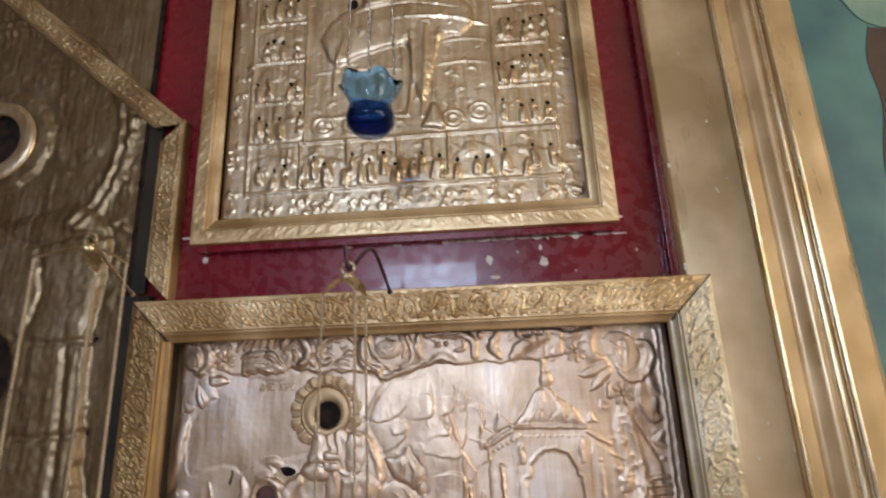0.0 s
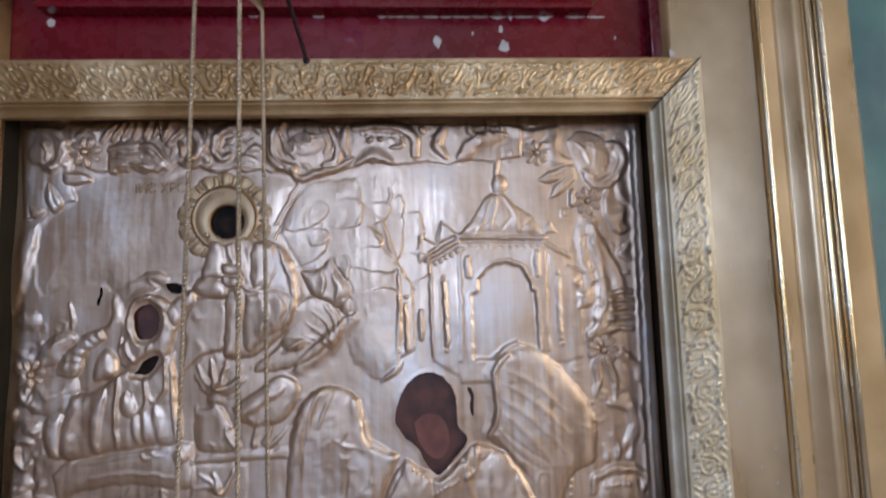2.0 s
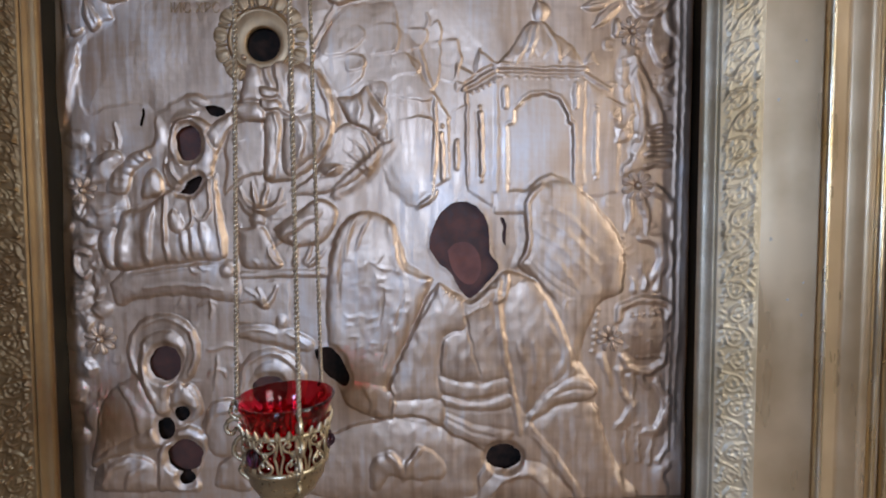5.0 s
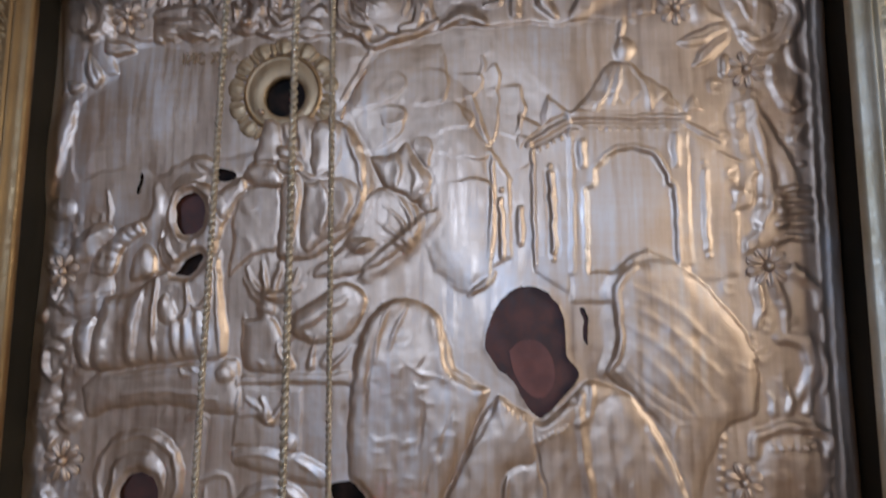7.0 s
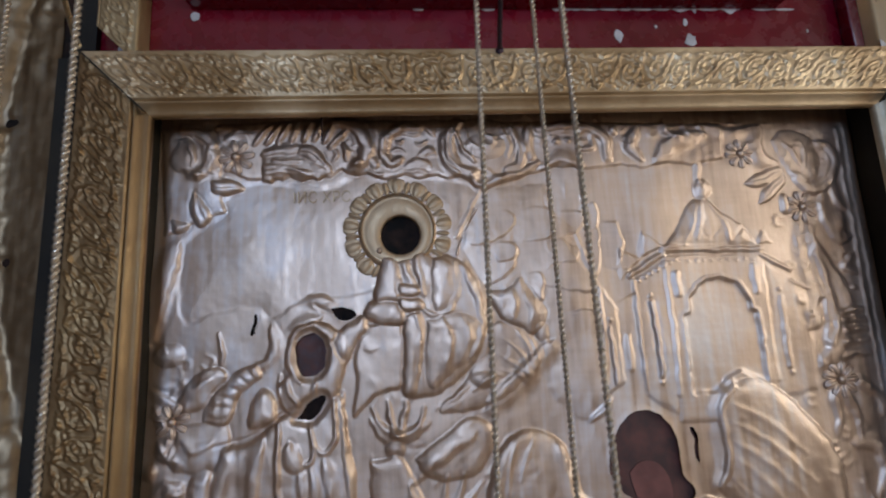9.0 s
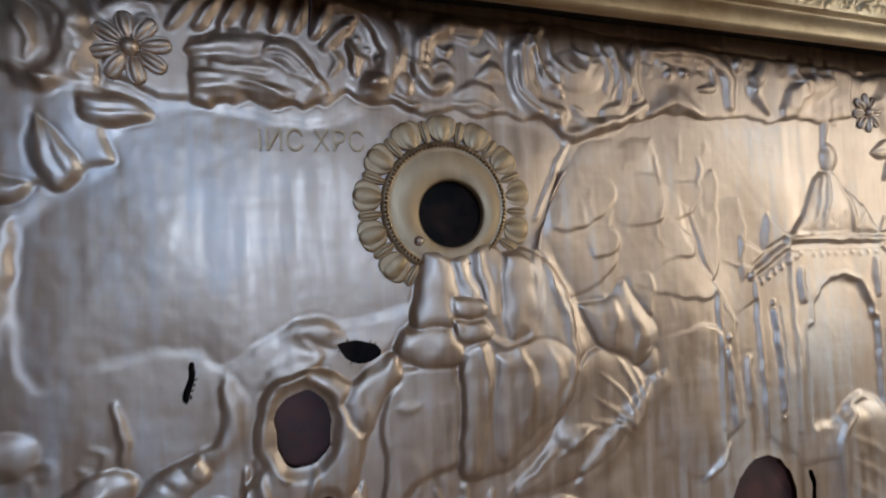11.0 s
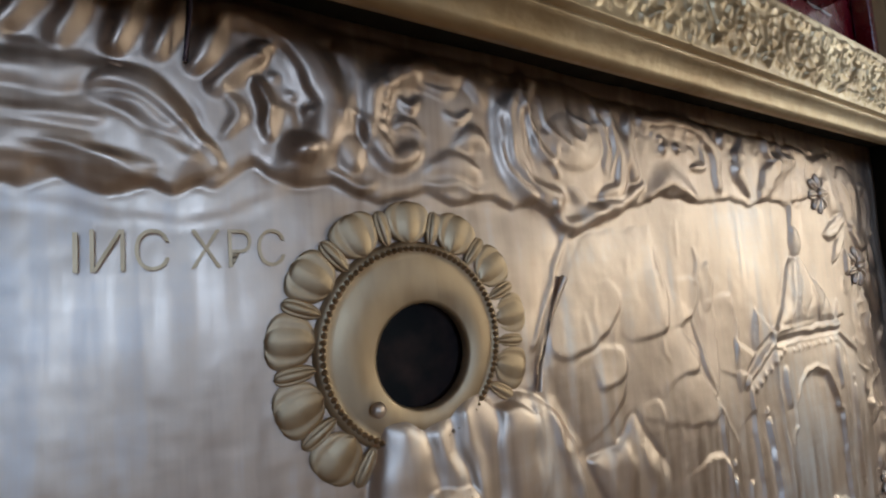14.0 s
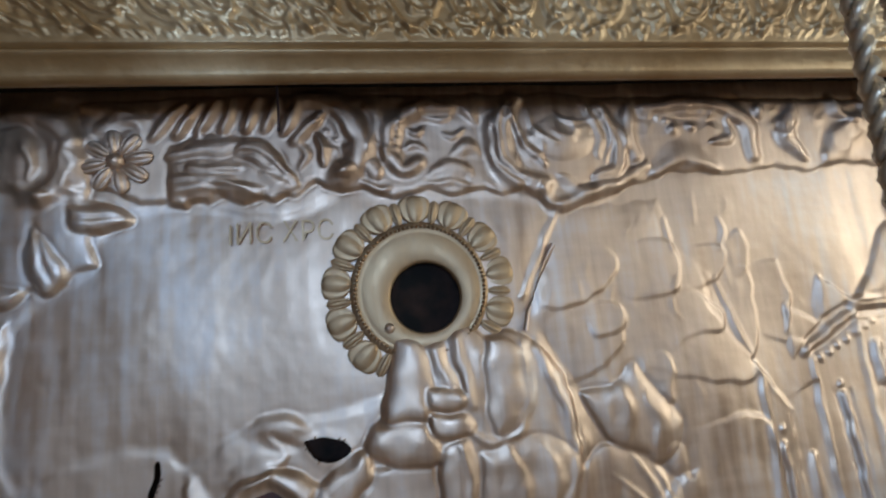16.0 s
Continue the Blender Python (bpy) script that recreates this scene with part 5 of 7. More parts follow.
riza.body([(-0.487, 1.742), (-0.468, 1.735), (-0.475, 1.727), (-0.483, 1.727)], 0.005, 0.007, 0.02, 0.003)
riza.ridge([(-0.444, 1.776), (-0.430, 1.776), (-0.417, 1.775)], 0.0022, -0.002, 0.3)
riza.ridge([(-0.462, 1.768), (-0.458, 1.753), (-0.454, 1.740)], 0.0022, -0.002, 0.3)
riza.ridge([(-0.445, 1.843), (-0.426, 1.844), (-0.410, 1.842)], 0.005, 0.0035, 0.5, fold=1.2, sharp=1.25)
riza.ridge([(-0.432, 1.832), (-0.420, 1.839), (-0.407, 1.838)], 0.005, 0.0035, 0.5, fold=1.2, sharp=1.25)
riza.body([(-0.393, 1.819), (-0.375, 1.826), (-0.357, 1.825), (-0.348, 1.824), (-0.326, 1.811), (-0.314, 1.791), (-0.320, 1.788), (-0.332, 1.781), (-0.338, 1.785), (-0.344, 1.784), (-0.349, 1.782), (-0.357, 1.783), (-0.361, 1.787), (-0.365, 1.788), (-0.369, 1.785), (-0.373, 1.785), (-0.381, 1.784), (-0.384, 1.780), (-0.393, 1.784)], 0.0036, 0.006, 0.01, 0.003, smooth=False)
riza.body([(-0.358, 1.811), (-0.354, 1.820), (-0.347, 1.823), (-0.336, 1.820), (-0.329, 1.813), (-0.315, 1.791), (-0.327, 1.797), (-0.344, 1.806)], 0.0052, 0.008, 0.01, 0.005)
riza.ridge([(-0.355, 1.812), (-0.341, 1.812), (-0.330, 1.803), (-0.318, 1.793)], 0.0022, -0.0024, 0.2)
riza.body([(-0.393, 1.815), (-0.380, 1.821), (-0.362, 1.822), (-0.350, 1.821), (-0.358, 1.811), (-0.372, 1.811), (-0.393, 1.809)], 0.0036, 0.006, 0.01, 0.005)
riza.ridge([(-0.391, 1.797), (-0.380, 1.799), (-0.368, 1.799), (-0.354, 1.797)], 0.003, 0.0028, 0.3)
riza.ridge([(-0.391, 1.793), (-0.377, 1.795), (-0.365, 1.795), (-0.338, 1.790)], 0.003, 0.0028, 0.3)
riza.ridge([(-0.391, 1.790), (-0.375, 1.792), (-0.365, 1.790)], 0.0026, 0.0026, 0.3)
riza.ridge([(-0.364, 1.794), (-0.352, 1.792), (-0.340, 1.787)], 0.0026, 0.0026, 0.3)
riza.ridge([(-0.363, 1.790), (-0.349, 1.788), (-0.334, 1.784)], 0.0026, 0.0026, 0.3)
riza.ridge([(-0.380, 1.804), (-0.365, 1.804), (-0.351, 1.803)], 0.003, 0.0026, 0.3)
riza.ridge([(-0.303, 1.824), (-0.300, 1.814), (-0.302, 1.807)], 0.003, 0.003, 0.4, sharp=1.25)
riza.ridge([(-0.315, 1.818), (-0.310, 1.811), (-0.315, 1.802)], 0.003, 0.003, 0.4, sharp=1.25)
riza.ridge([(-0.401, 1.825), (-0.394, 1.834), (-0.384, 1.845)], 0.0042, 0.0055, 0.3, sharp=1.25)
riza.ridge([(-0.388, 1.826), (-0.381, 1.835), (-0.375, 1.846)], 0.0042, 0.0055, 0.3, sharp=1.25)
riza.ridge([(-0.374, 1.827), (-0.369, 1.836), (-0.363, 1.848)], 0.0042, 0.0055, 0.3, sharp=1.25)
riza.ridge([(-0.361, 1.827), (-0.357, 1.837), (-0.354, 1.848)], 0.0042, 0.0055, 0.3, sharp=1.25)
riza.ridge([(-0.347, 1.828), (-0.343, 1.838), (-0.339, 1.849)], 0.0042, 0.0055, 0.3, sharp=1.25)
riza.ridge([(-0.335, 1.828), (-0.330, 1.839), (-0.327, 1.850)], 0.0042, 0.0055, 0.3, sharp=1.25)
riza.ridge([(-0.324, 1.825), (-0.319, 1.834), (-0.315, 1.844)], 0.0042, 0.0055, 0.3, sharp=1.25)
riza.ridge([(-0.318, 1.819), (-0.309, 1.828), (-0.300, 1.838)], 0.0046, 0.0058, 0.3, sharp=1.25)
riza.ridge([(-0.313, 1.849), (-0.292, 1.843), (-0.279, 1.825), (-0.278, 1.807), (-0.290, 1.795)], 0.011, 0.007, 0.3, sharp=1.7)
riza.ridge([(-0.308, 1.843), (-0.292, 1.835), (-0.284, 1.818)], 0.0022, -0.0026, 0.2)
riza.ridge([(-0.304, 1.823), (-0.299, 1.813), (-0.300, 1.804)], 0.004, 0.004, 0.4, sharp=1.25)
riza.dome(-0.289, 1.800, 0.0084, 0.0056, 0.006)
riza.ridge([(-0.272, 1.843), (-0.265, 1.831), (-0.271, 1.816)], 0.0045, 0.004, 0.4, fold=1.2, sharp=1.25)
riza.dome(-0.268, 1.799, 0.0057, 0.0082, 0.004)
riza.ridge([(-0.218, 1.840), (-0.239, 1.840), (-0.254, 1.829), (-0.258, 1.811), (-0.251, 1.800), (-0.240, 1.803)], 0.008, 0.0062, 0.3, sharp=1.7)
riza.ridge([(-0.245, 1.826), (-0.240, 1.822), (-0.236, 1.827)], 0.003, 0.0032, 0.5, sharp=1.25)
riza.ridge([(-0.222, 1.823), (-0.215, 1.821), (-0.208, 1.825)], 0.003, 0.0032, 0.5, sharp=1.25)
riza.ridge([(-0.234, 1.834), (-0.225, 1.832), (-0.216, 1.834)], 0.003, 0.003, 0.5, sharp=1.25)
riza.ridge([(-0.249, 1.813), (-0.241, 1.815), (-0.235, 1.811)], 0.0026, 0.0026, 0.5)
riza.ridge([(-0.230, 1.797), (-0.218, 1.801), (-0.207, 1.796)], 0.005, 0.004, 0.5, fold=1.2, sharp=1.25)
riza.ridge([(-0.217, 1.810), (-0.208, 1.814), (-0.201, 1.810)], 0.0045, 0.004, 0.5, fold=1.2, sharp=1.25)
riza.ridge([(-0.215, 1.844), (-0.206, 1.838), (-0.201, 1.830)], 0.004, 0.0034, 0.5, fold=1.2, sharp=1.25)
riza.body([(-0.192, 1.815), (-0.184, 1.839), (-0.163, 1.850), (-0.135, 1.850), (-0.107, 1.839), (-0.099, 1.817), (-0.105, 1.792), (-0.127, 1.785), (-0.159, 1.782), (-0.182, 1.795)], 0.0036, 0.02, 0.02, 0.002)
riza.ridge([(-0.172, 1.846), (-0.185, 1.827), (-0.184, 1.803), (-0.174, 1.789), (-0.157, 1.784)], 0.01, 0.007, 0.3, sharp=1.7)
riza.ridge([(-0.175, 1.833), (-0.169, 1.815), (-0.155, 1.798)], 0.003, 0.003, 0.3, sharp=1.25)
riza.ridge([(-0.112, 1.839), (-0.101, 1.820), (-0.102, 1.796), (-0.118, 1.788)], 0.007, 0.0055, 0.3, sharp=1.7)
riza.ridge([(-0.124, 1.842), (-0.114, 1.821), (-0.116, 1.803)], 0.0034, 0.003, 0.3, sharp=1.25)
riza.dome(-0.141, 1.816, 0.0243, 0.0161, 0.004)
riza.ridge([(-0.159, 1.782), (-0.151, 1.770), (-0.133, 1.775), (-0.107, 1.782), (-0.081, 1.796)], 0.006, 0.0045, 0.4, sharp=1.25)
riza.ridge([(-0.143, 1.790), (-0.128, 1.781), (-0.107, 1.785)], 0.004, 0.003, 0.4, fold=1.2, sharp=1.25)
riza.ridge([(-0.090, 1.839), (-0.092, 1.816), (-0.088, 1.802)], 0.007, 0.0052, 0.3, sharp=1.7)
riza.ridge([(-0.078, 1.837), (-0.030, 1.838), (-0.001, 1.825), (0.001, 1.800)], 0.009, 0.006, 0.3, sharp=1.7)
riza.dome(-0.059, 1.821, 0.0039, 0.0034, 0.0036)
riza.dome(-0.045, 1.822, 0.0039, 0.0034, 0.0036)
riza.ridge([(-0.016, 1.827), (-0.015, 1.814), (-0.030, 1.810)], 0.004, 0.0036, 0.4, sharp=1.25)
riza.ridge([(-0.073, 1.790), (-0.054, 1.799), (-0.033, 1.790)], 0.0055, 0.0042, 0.4, fold=1.2, sharp=1.25)
riza.dome(0.012, 1.833, 0.0059, 0.0067, 0.006)
riza.ridge([(0.039, 1.835), (0.031, 1.813), (0.042, 1.797)], 0.009, 0.007, 0.4, sharp=1.7)
riza.ridge([(0.061, 1.798), (0.082, 1.819), (0.114, 1.827)], 0.0085, 0.006, 0.4, fold=1.2, sharp=1.7)
riza.ridge([(0.073, 1.843), (0.073, 1.832), (0.079, 1.827)], 0.0045, 0.0045, 0.4, sharp=1.25)
riza.ridge([(0.075, 1.845), (0.079, 1.830), (0.091, 1.823)], 0.0045, 0.0042, 0.4, sharp=1.25)
riza.ridge([(0.098, 1.844), (0.100, 1.832), (0.105, 1.824)], 0.0042, 0.0042, 0.4, sharp=1.25)
riza.ridge([(0.117, 1.844), (0.119, 1.832), (0.123, 1.824)], 0.0042, 0.0042, 0.4, sharp=1.25)
riza.ridge([(0.128, 1.838), (0.158, 1.829), (0.189, 1.836)], 0.0055, 0.0042, 0.4, fold=1.2, sharp=1.25)
riza.ridge([(-0.151, 1.766), (-0.165, 1.739), (-0.180, 1.711)], 0.003, 0.0026, 0.3)
riza.ridge([(-0.178, 1.839), (-0.175, 1.829), (-0.168, 1.821)], 0.0022, 0.0024, 0.4)
riza.ridge([(-0.164, 1.839), (-0.160, 1.823), (-0.146, 1.812)], 0.0022, 0.0024, 0.4)
riza.ridge([(-0.107, 1.827), (-0.107, 1.813), (-0.112, 1.799)], 0.0022, 0.0024, 0.4)
riza.ridge([(-0.145, 1.834), (-0.134, 1.828), (-0.121, 1.829)], 0.0022, 0.0024, 0.5)
riza.beads((-0.303, 1.832), (-0.286, 1.814), 4, 0.0021, 0.002)
riza.beads((-0.251, 1.831), (-0.254, 1.813), 4, 0.0018, 0.002)
riza.beads((-0.075, 1.831), (-0.063, 1.827), 3, 0.0026, 0.002)
riza.ridge([(-0.189, 1.825), (-0.187, 1.801), (-0.170, 1.786)], 0.0024, -0.002, 0.3)
riza.ridge([(-0.484, 1.831), (-0.472, 1.828), (-0.465, 1.817)], 0.004, 0.0036, 0.5, fold=1.2, sharp=1.25)
riza.ridge([(-0.473, 1.797), (-0.464, 1.791), (-0.452, 1.789)], 0.004, 0.0036, 0.5, fold=1.2, sharp=1.25)
riza.ridge([(-0.268, 1.818), (-0.262, 1.812), (-0.262, 1.802)], 0.003, 0.0028, 0.5)
riza.ridge([(-0.277, 1.792), (-0.268, 1.786), (-0.259, 1.787)], 0.003, 0.0028, 0.5)
riza.ridge([(-0.234, 1.788), (-0.219, 1.790), (-0.205, 1.785)], 0.003, 0.0026, 0.5)
riza.ridge([(-0.176, 1.841), (-0.183, 1.825), (-0.181, 1.805), (-0.172, 1.793)], 0.0022, -0.0022, 0.2)
riza.ridge([(-0.253, 1.827), (-0.255, 1.812), (-0.249, 1.804)], 0.0022, -0.0022, 0.2)
riza.ridge([(-0.070, 1.833), (-0.031, 1.834), (-0.007, 1.822)], 0.0022, -0.0022, 0.2)
riza.ridge([(-0.466, 1.836), (-0.453, 1.822), (-0.453, 1.806)], 0.0022, -0.0022, 0.2)
riza.ridge([(-0.471, 1.821), (-0.465, 1.810), (-0.467, 1.800)], 0.0026, 0.0028, 0.5)
riza.ridge([(0.271, 1.808), (0.279, 1.792), (0.270, 1.771), (0.253, 1.758)], 0.0022, -0.0022, 0.2)
riza.ridge([(0.220, 1.813), (0.231, 1.802), (0.236, 1.785)], 0.003, 0.003, 0.4, sharp=1.25)
riza.ridge([(0.242, 1.816), (0.245, 1.799), (0.242, 1.782)], 0.003, 0.0026, 0.4)
riza.ridge([(0.168, 1.764), (0.188, 1.771), (0.211, 1.779)], 0.0018, -0.0018, 0.3)
riza.ridge([(0.183, 1.743), (0.199, 1.758), (0.215, 1.771)], 0.0018, -0.0018, 0.3)
riza.ridge([(-0.497, 1.548), (-0.489, 1.536), (-0.481, 1.522)], 0.003, 0.0028, 0.4)
riza.ridge([(-0.491, 1.514), (-0.483, 1.503), (-0.478, 1.494)], 0.003, 0.0028, 0.4)
riza.ridge([(-0.470, 1.570), (-0.459, 1.561), (-0.443, 1.572)], 0.004, 0.0034, 0.4, fold=1.2, sharp=1.25)
riza.ridge([(-0.467, 1.514), (-0.454, 1.502), (-0.437, 1.508)], 0.004, 0.003, 0.4, fold=1.2, sharp=1.25)
riza.ridge([(-0.410, 1.422), (-0.363, 1.430), (-0.309, 1.435)], 0.003, 0.0026, 0.4)
riza.ridge([(-0.403, 1.405), (-0.356, 1.409), (-0.302, 1.402)], 0.003, 0.0022, 0.4)
riza.ridge([(-0.343, 1.434), (-0.338, 1.427), (-0.329, 1.426)], 0.0026, 0.0024, 0.5)
riza.ridge([(-0.333, 1.436), (-0.326, 1.429), (-0.317, 1.429)], 0.0026, 0.0024, 0.5)
riza.ridge([(-0.278, 1.347), (-0.258, 1.350), (-0.234, 1.344)], 0.0026, 0.0022, 0.5)
riza.ridge([(-0.220, 1.345), (-0.207, 1.338), (-0.193, 1.330)], 0.0026, 0.0022, 0.5)
riza.ridge([(-0.210, 1.529), (-0.192, 1.540), (-0.175, 1.550)], 0.003, 0.0026, 0.4)
riza.ridge([(-0.172, 1.546), (-0.151, 1.560), (-0.137, 1.560)], 0.003, 0.0026, 0.4)
# turned edge of the sheet
riza.ridge([(0.294, 1.830), (0.291, 1.515), (0.286, 1.184)], 0.00315, 0.0022, 0.0)
riza.ridge([(0.303, 1.831), (0.301, 1.515), (0.295, 1.184)], 0.0021, 0.0015, 0.0)
# openings
riza.cut(oval(-0.3391, 1.5915, 0.0158, 0.0228), 0.0005)
riza.cut([(-0.319, 1.639), (-0.304, 1.639), (-0.291, 1.632), (-0.299, 1.626), (-0.311, 1.627)], 0.001)
riza.cut([(-0.353, 1.528), (-0.343, 1.542), (-0.327, 1.550), (-0.325, 1.543), (-0.336, 1.527)], 0.001)
riza.cut(oval(-0.3776, 1.3063, 0.0208, 0.0227), 0.001)
riza.cut(oval(-0.2435, 1.2681, 0.0234, 0.0200), 0.001)
riza.cut(oval(-0.3577, 1.2394, 0.0102, 0.0097), 0.0005)
riza.cut(oval(-0.3784, 1.2199, 0.0106, 0.0152), 0.0005)
riza.cut(oval(-0.3543, 1.1830, 0.0226, 0.0213), 0.0005)
riza.cut(oval(-0.3526, 1.1532, 0.0107, 0.0085), 0.0005)
riza.cut([(-0.185, 1.322), (-0.163, 1.326), (-0.147, 1.309), (-0.138, 1.280), (-0.152, 1.276), (-0.175, 1.300)], 0.001)
riza.cut(oval(0.0656, 1.1767, 0.0231, 0.0170), 0)
riza.cut([(0.062, 1.496), (0.067, 1.492), (0.069, 1.461), (0.066, 1.461)], 0.0005)
riza.cut([(-0.030, 1.470), (-0.021, 1.496), (0.004, 1.515), (0.031, 1.509), (0.045, 1.485), (0.048, 1.448), (0.060, 1.431), (0.047, 1.414), (0.023, 1.390), (0.006, 1.404), (-0.003, 1.422), (-0.021, 1.437), (-0.031, 1.456)], 0.001)
riza.cut(oval(-0.2420, 1.7155, 0.0240, 0.0235))
riza.cut([(-0.226, 1.725), (-0.214, 1.711), (-0.222, 1.701), (-0.236, 1.705)])
riza.cut([(-0.403, 1.615), (-0.398, 1.634), (-0.395, 1.634), (-0.3995, 1.615)])


def chased(outline, n, angle, jitter, length, w, h, fold, seed):
    """Loose chased strokes that fill a field of the sheet, about one way."""
    r = random.Random(seed)
    q = np.array(outline)
    a, b = q, np.roll(q, -1, 0)
    lo, hi = q.min(0), q.max(0)
    done = 0
    while done < n:
        x, z = r.uniform(lo[0], hi[0]), r.uniform(lo[1], hi[1])
        odd = ((a[:, 1] > z) != (b[:, 1] > z)) & (x < a[:, 0] + (b[:, 0] - a[:, 0]) * (z - a[:, 1]) / (b[:, 1] - a[:, 1] + 1e-9))
        if odd.sum() % 2 == 0:
            continue
        done += 1
        t, s = radians(angle + r.uniform(-jitter, jitter)), length * r.uniform(0.5, 1.2) / 2
        bend = r.uniform(-0.4, 0.4)
        p = [(x - s * math.cos(t - bend), z - s * math.sin(t - bend)), (x, z), (x + s * math.cos(t + bend), z + s * math.sin(t + bend))]
        riza.ridge(p, w * r.uniform(0.5, 1.1), h * r.uniform(0.4, 1.1) * r.choice((1, 1, 1, -0.7)), 0.6, fold=fold)


# fine chasing: rocks of the hillside, scales of the wing, leaves of the side borders, cloth
chased([(-0.165, 1.714), (-0.125, 1.758), (-0.021, 1.776), (-0.020, 1.619), (-0.095, 1.559), (-0.153, 1.530)], 26, 86, 18, 0.022, 0.0030, 0.0007, 0.8, 2)
chased([(-0.153, 1.442), (-0.095, 1.471), (-0.058, 1.382), (-0.109, 1.296), (-0.152, 1.311)], 46, 20, 35, 0.018, 0.0034, 0.0010, 1.0, 8)
chased([(0.214, 1.705), (0.288, 1.706), (0.282, 1.184), (0.217, 1.186), (0.211, 1.394)], 26, 60, 90, 0.014, 0.0030, 0.0018, 0.8, 10)
chased([(-0.503, 1.572), (-0.462, 1.558), (-0.459, 1.373), (-0.496, 1.205)], 40, 60, 90, 0.018, 0.0036, 0.0026, 0.8, 11)
chased([(-0.278, 1.617), (-0.183, 1.555), (-0.125, 1.560), (-0.164, 1.427), (-0.278, 1.428)], 26, 60, 70, 0.016, 0.0030, 0.0014, 1.0, 4)
chased([(-0.496, 1.387), (-0.167, 1.398), (-0.166, 1.196), (-0.493, 1.205)], 24, 80, 60, 0.020, 0.0036, 0.0014, 1.6, 5)
# hammered unevenness of the whole sheet, and small chased curls in the border
rng = np.random.default_rng(4)
X, Z = np.meshgrid(riza.xs, riza.zs)
for k in range(26):
    a, f = rng.uniform(0, 6.283), rng.uniform(14, 70)
    riza.h += 0.026 / f * np.sin(f * (X * np.cos(a) + Z * np.sin(a)) + rng.uniform(0, 6.283)) * np.sin(0.37 * f * (Z * np.cos(a) - X * np.sin(a)) + k)
curl = random.Random(9)
for k in range(150):
    side = curl.random()
    if side < 0.40:
        x, z = curl.uniform(-0.48, 0.285), curl.uniform(1.80, 1.852)
    elif side < 0.75:
        x, z = curl.uniform(0.205, 0.285), curl.uniform(1.15, 1.84)
    else:
        x, z = curl.uniform(-0.490, -0.445), curl.uniform(1.15, 1.60)
    a, q = curl.uniform(0, 6.28), curl.uniform(0.006, 0.012)
    riza.ridge([(x, z), (x + q * math.cos(a), z + q * math.sin(a)), (x + 1.3 * q * math.cos(a + 0.8), z + 1.3 * q * math.sin(a + 0.8)), (x + q * math.cos(a + 1.6), z + q * math.sin(a + 1.6))],
               curl.uniform(0.0028, 0.0045), curl.uniform(0.0006, 0.0016), 0.5)
riza.h *= 0.56
riza.aged(8, 0.0007, 0.000012, 1)
part("metal_cover", riza.sheet("metal_cover"), RIZA, icon, "embossed silvered copper cover rubbed brown in patches")


def height_at(x, z):
    """The cover's height at a place."""
    return float(riza.h[min(np.searchsorted(riza.zs, z), len(riza.zs) - 1), min(np.searchsorted(riza.xs, x), len(riza.xs) - 1)])


# painted wood that shows through the openings
for x, z, rx, rz, mat, name in ((0.014, 1.452, 0.060, 0.080, PAINT_BROWN, "painted_head"), (-0.2425, 1.715, 0.034, 0.034, PAINT_DARK, "painted_head"),
                                (-0.3390, 1.595, 0.021, 0.028, PAINT_BROWN, "painted_head"), (-0.3776, 1.3063, 0.026, 0.027, PAINT_BROWN, "painted_head"),
                                (-0.2435, 1.268, 0.028, 0.024, PAINT_BROWN, "painted_head"), (-0.3543, 1.1830, 0.026, 0.023, PAINT_BROWN, "painted_head")):
    flat_shape(name, oval(x, z, rx, rz), 0.0060, mat, icon, "plain dark brown painted area in an opening of the cover")
flat_shape("painted_face", [(-0.008, 1.452), (0.004, 1.462), (0.022, 1.461), (0.034, 1.446), (0.036, 1.424), (0.026, 1.408), (0.012, 1.410), (-0.002, 1.428)], 0.0052, PAINT_SKIN, icon, "plain red-brown painted area")

# ---- the halo with its petals, rivet and bead rim ----
HX, HZ = -0.2450, 1.7205
halo = part("halo", lathe("halo", [(0.0222, -0.002), (0.0222, 0.0026), (0.0236, 0.0036), (0.0320, 0.0035), (0.0370, 0.0030), (0.0392, 0.0024), (0.0400, 0.0030), (0.0430, 0.0028), (0.0445, 0.0)], 64),
            HALO_GOLD, icon, "smooth golden halo ring riveted on the cover")
for v in halo.data.vertices:
    r = math.hypot(v.co.x, v.co.y)
    f = max(0.0, min(1.0, (0.0392 - r) / 0.0170))
    v.co.x, v.co.y = v.co.x + 0.0030 * f, v.co.y - 0.0050 * f
halo.matrix_local = pose(HX + 0.0003, -0.0005, HZ, 90, 0, 0) @ Matrix.Diagonal((0.98, 0.98, 1, 1))
beads = joined("bead_rim", [tube("b", [(0.0408 * math.cos(a) , 0.0408 * math.sin(a), 0.0030), (0.0408 * math.cos(a), 0.0408 * math.sin(a), 0.0036), (0.0408 * math.cos(a), 0.0408 * math.sin(a), 0.0052)], [0.0014, 0.0013, 0.0003], 6)
                            for a in np.linspace(0, 2 * np.pi, 92, endpoint=False)])
part("bead_rim", beads, HALO_GOLD, halo)


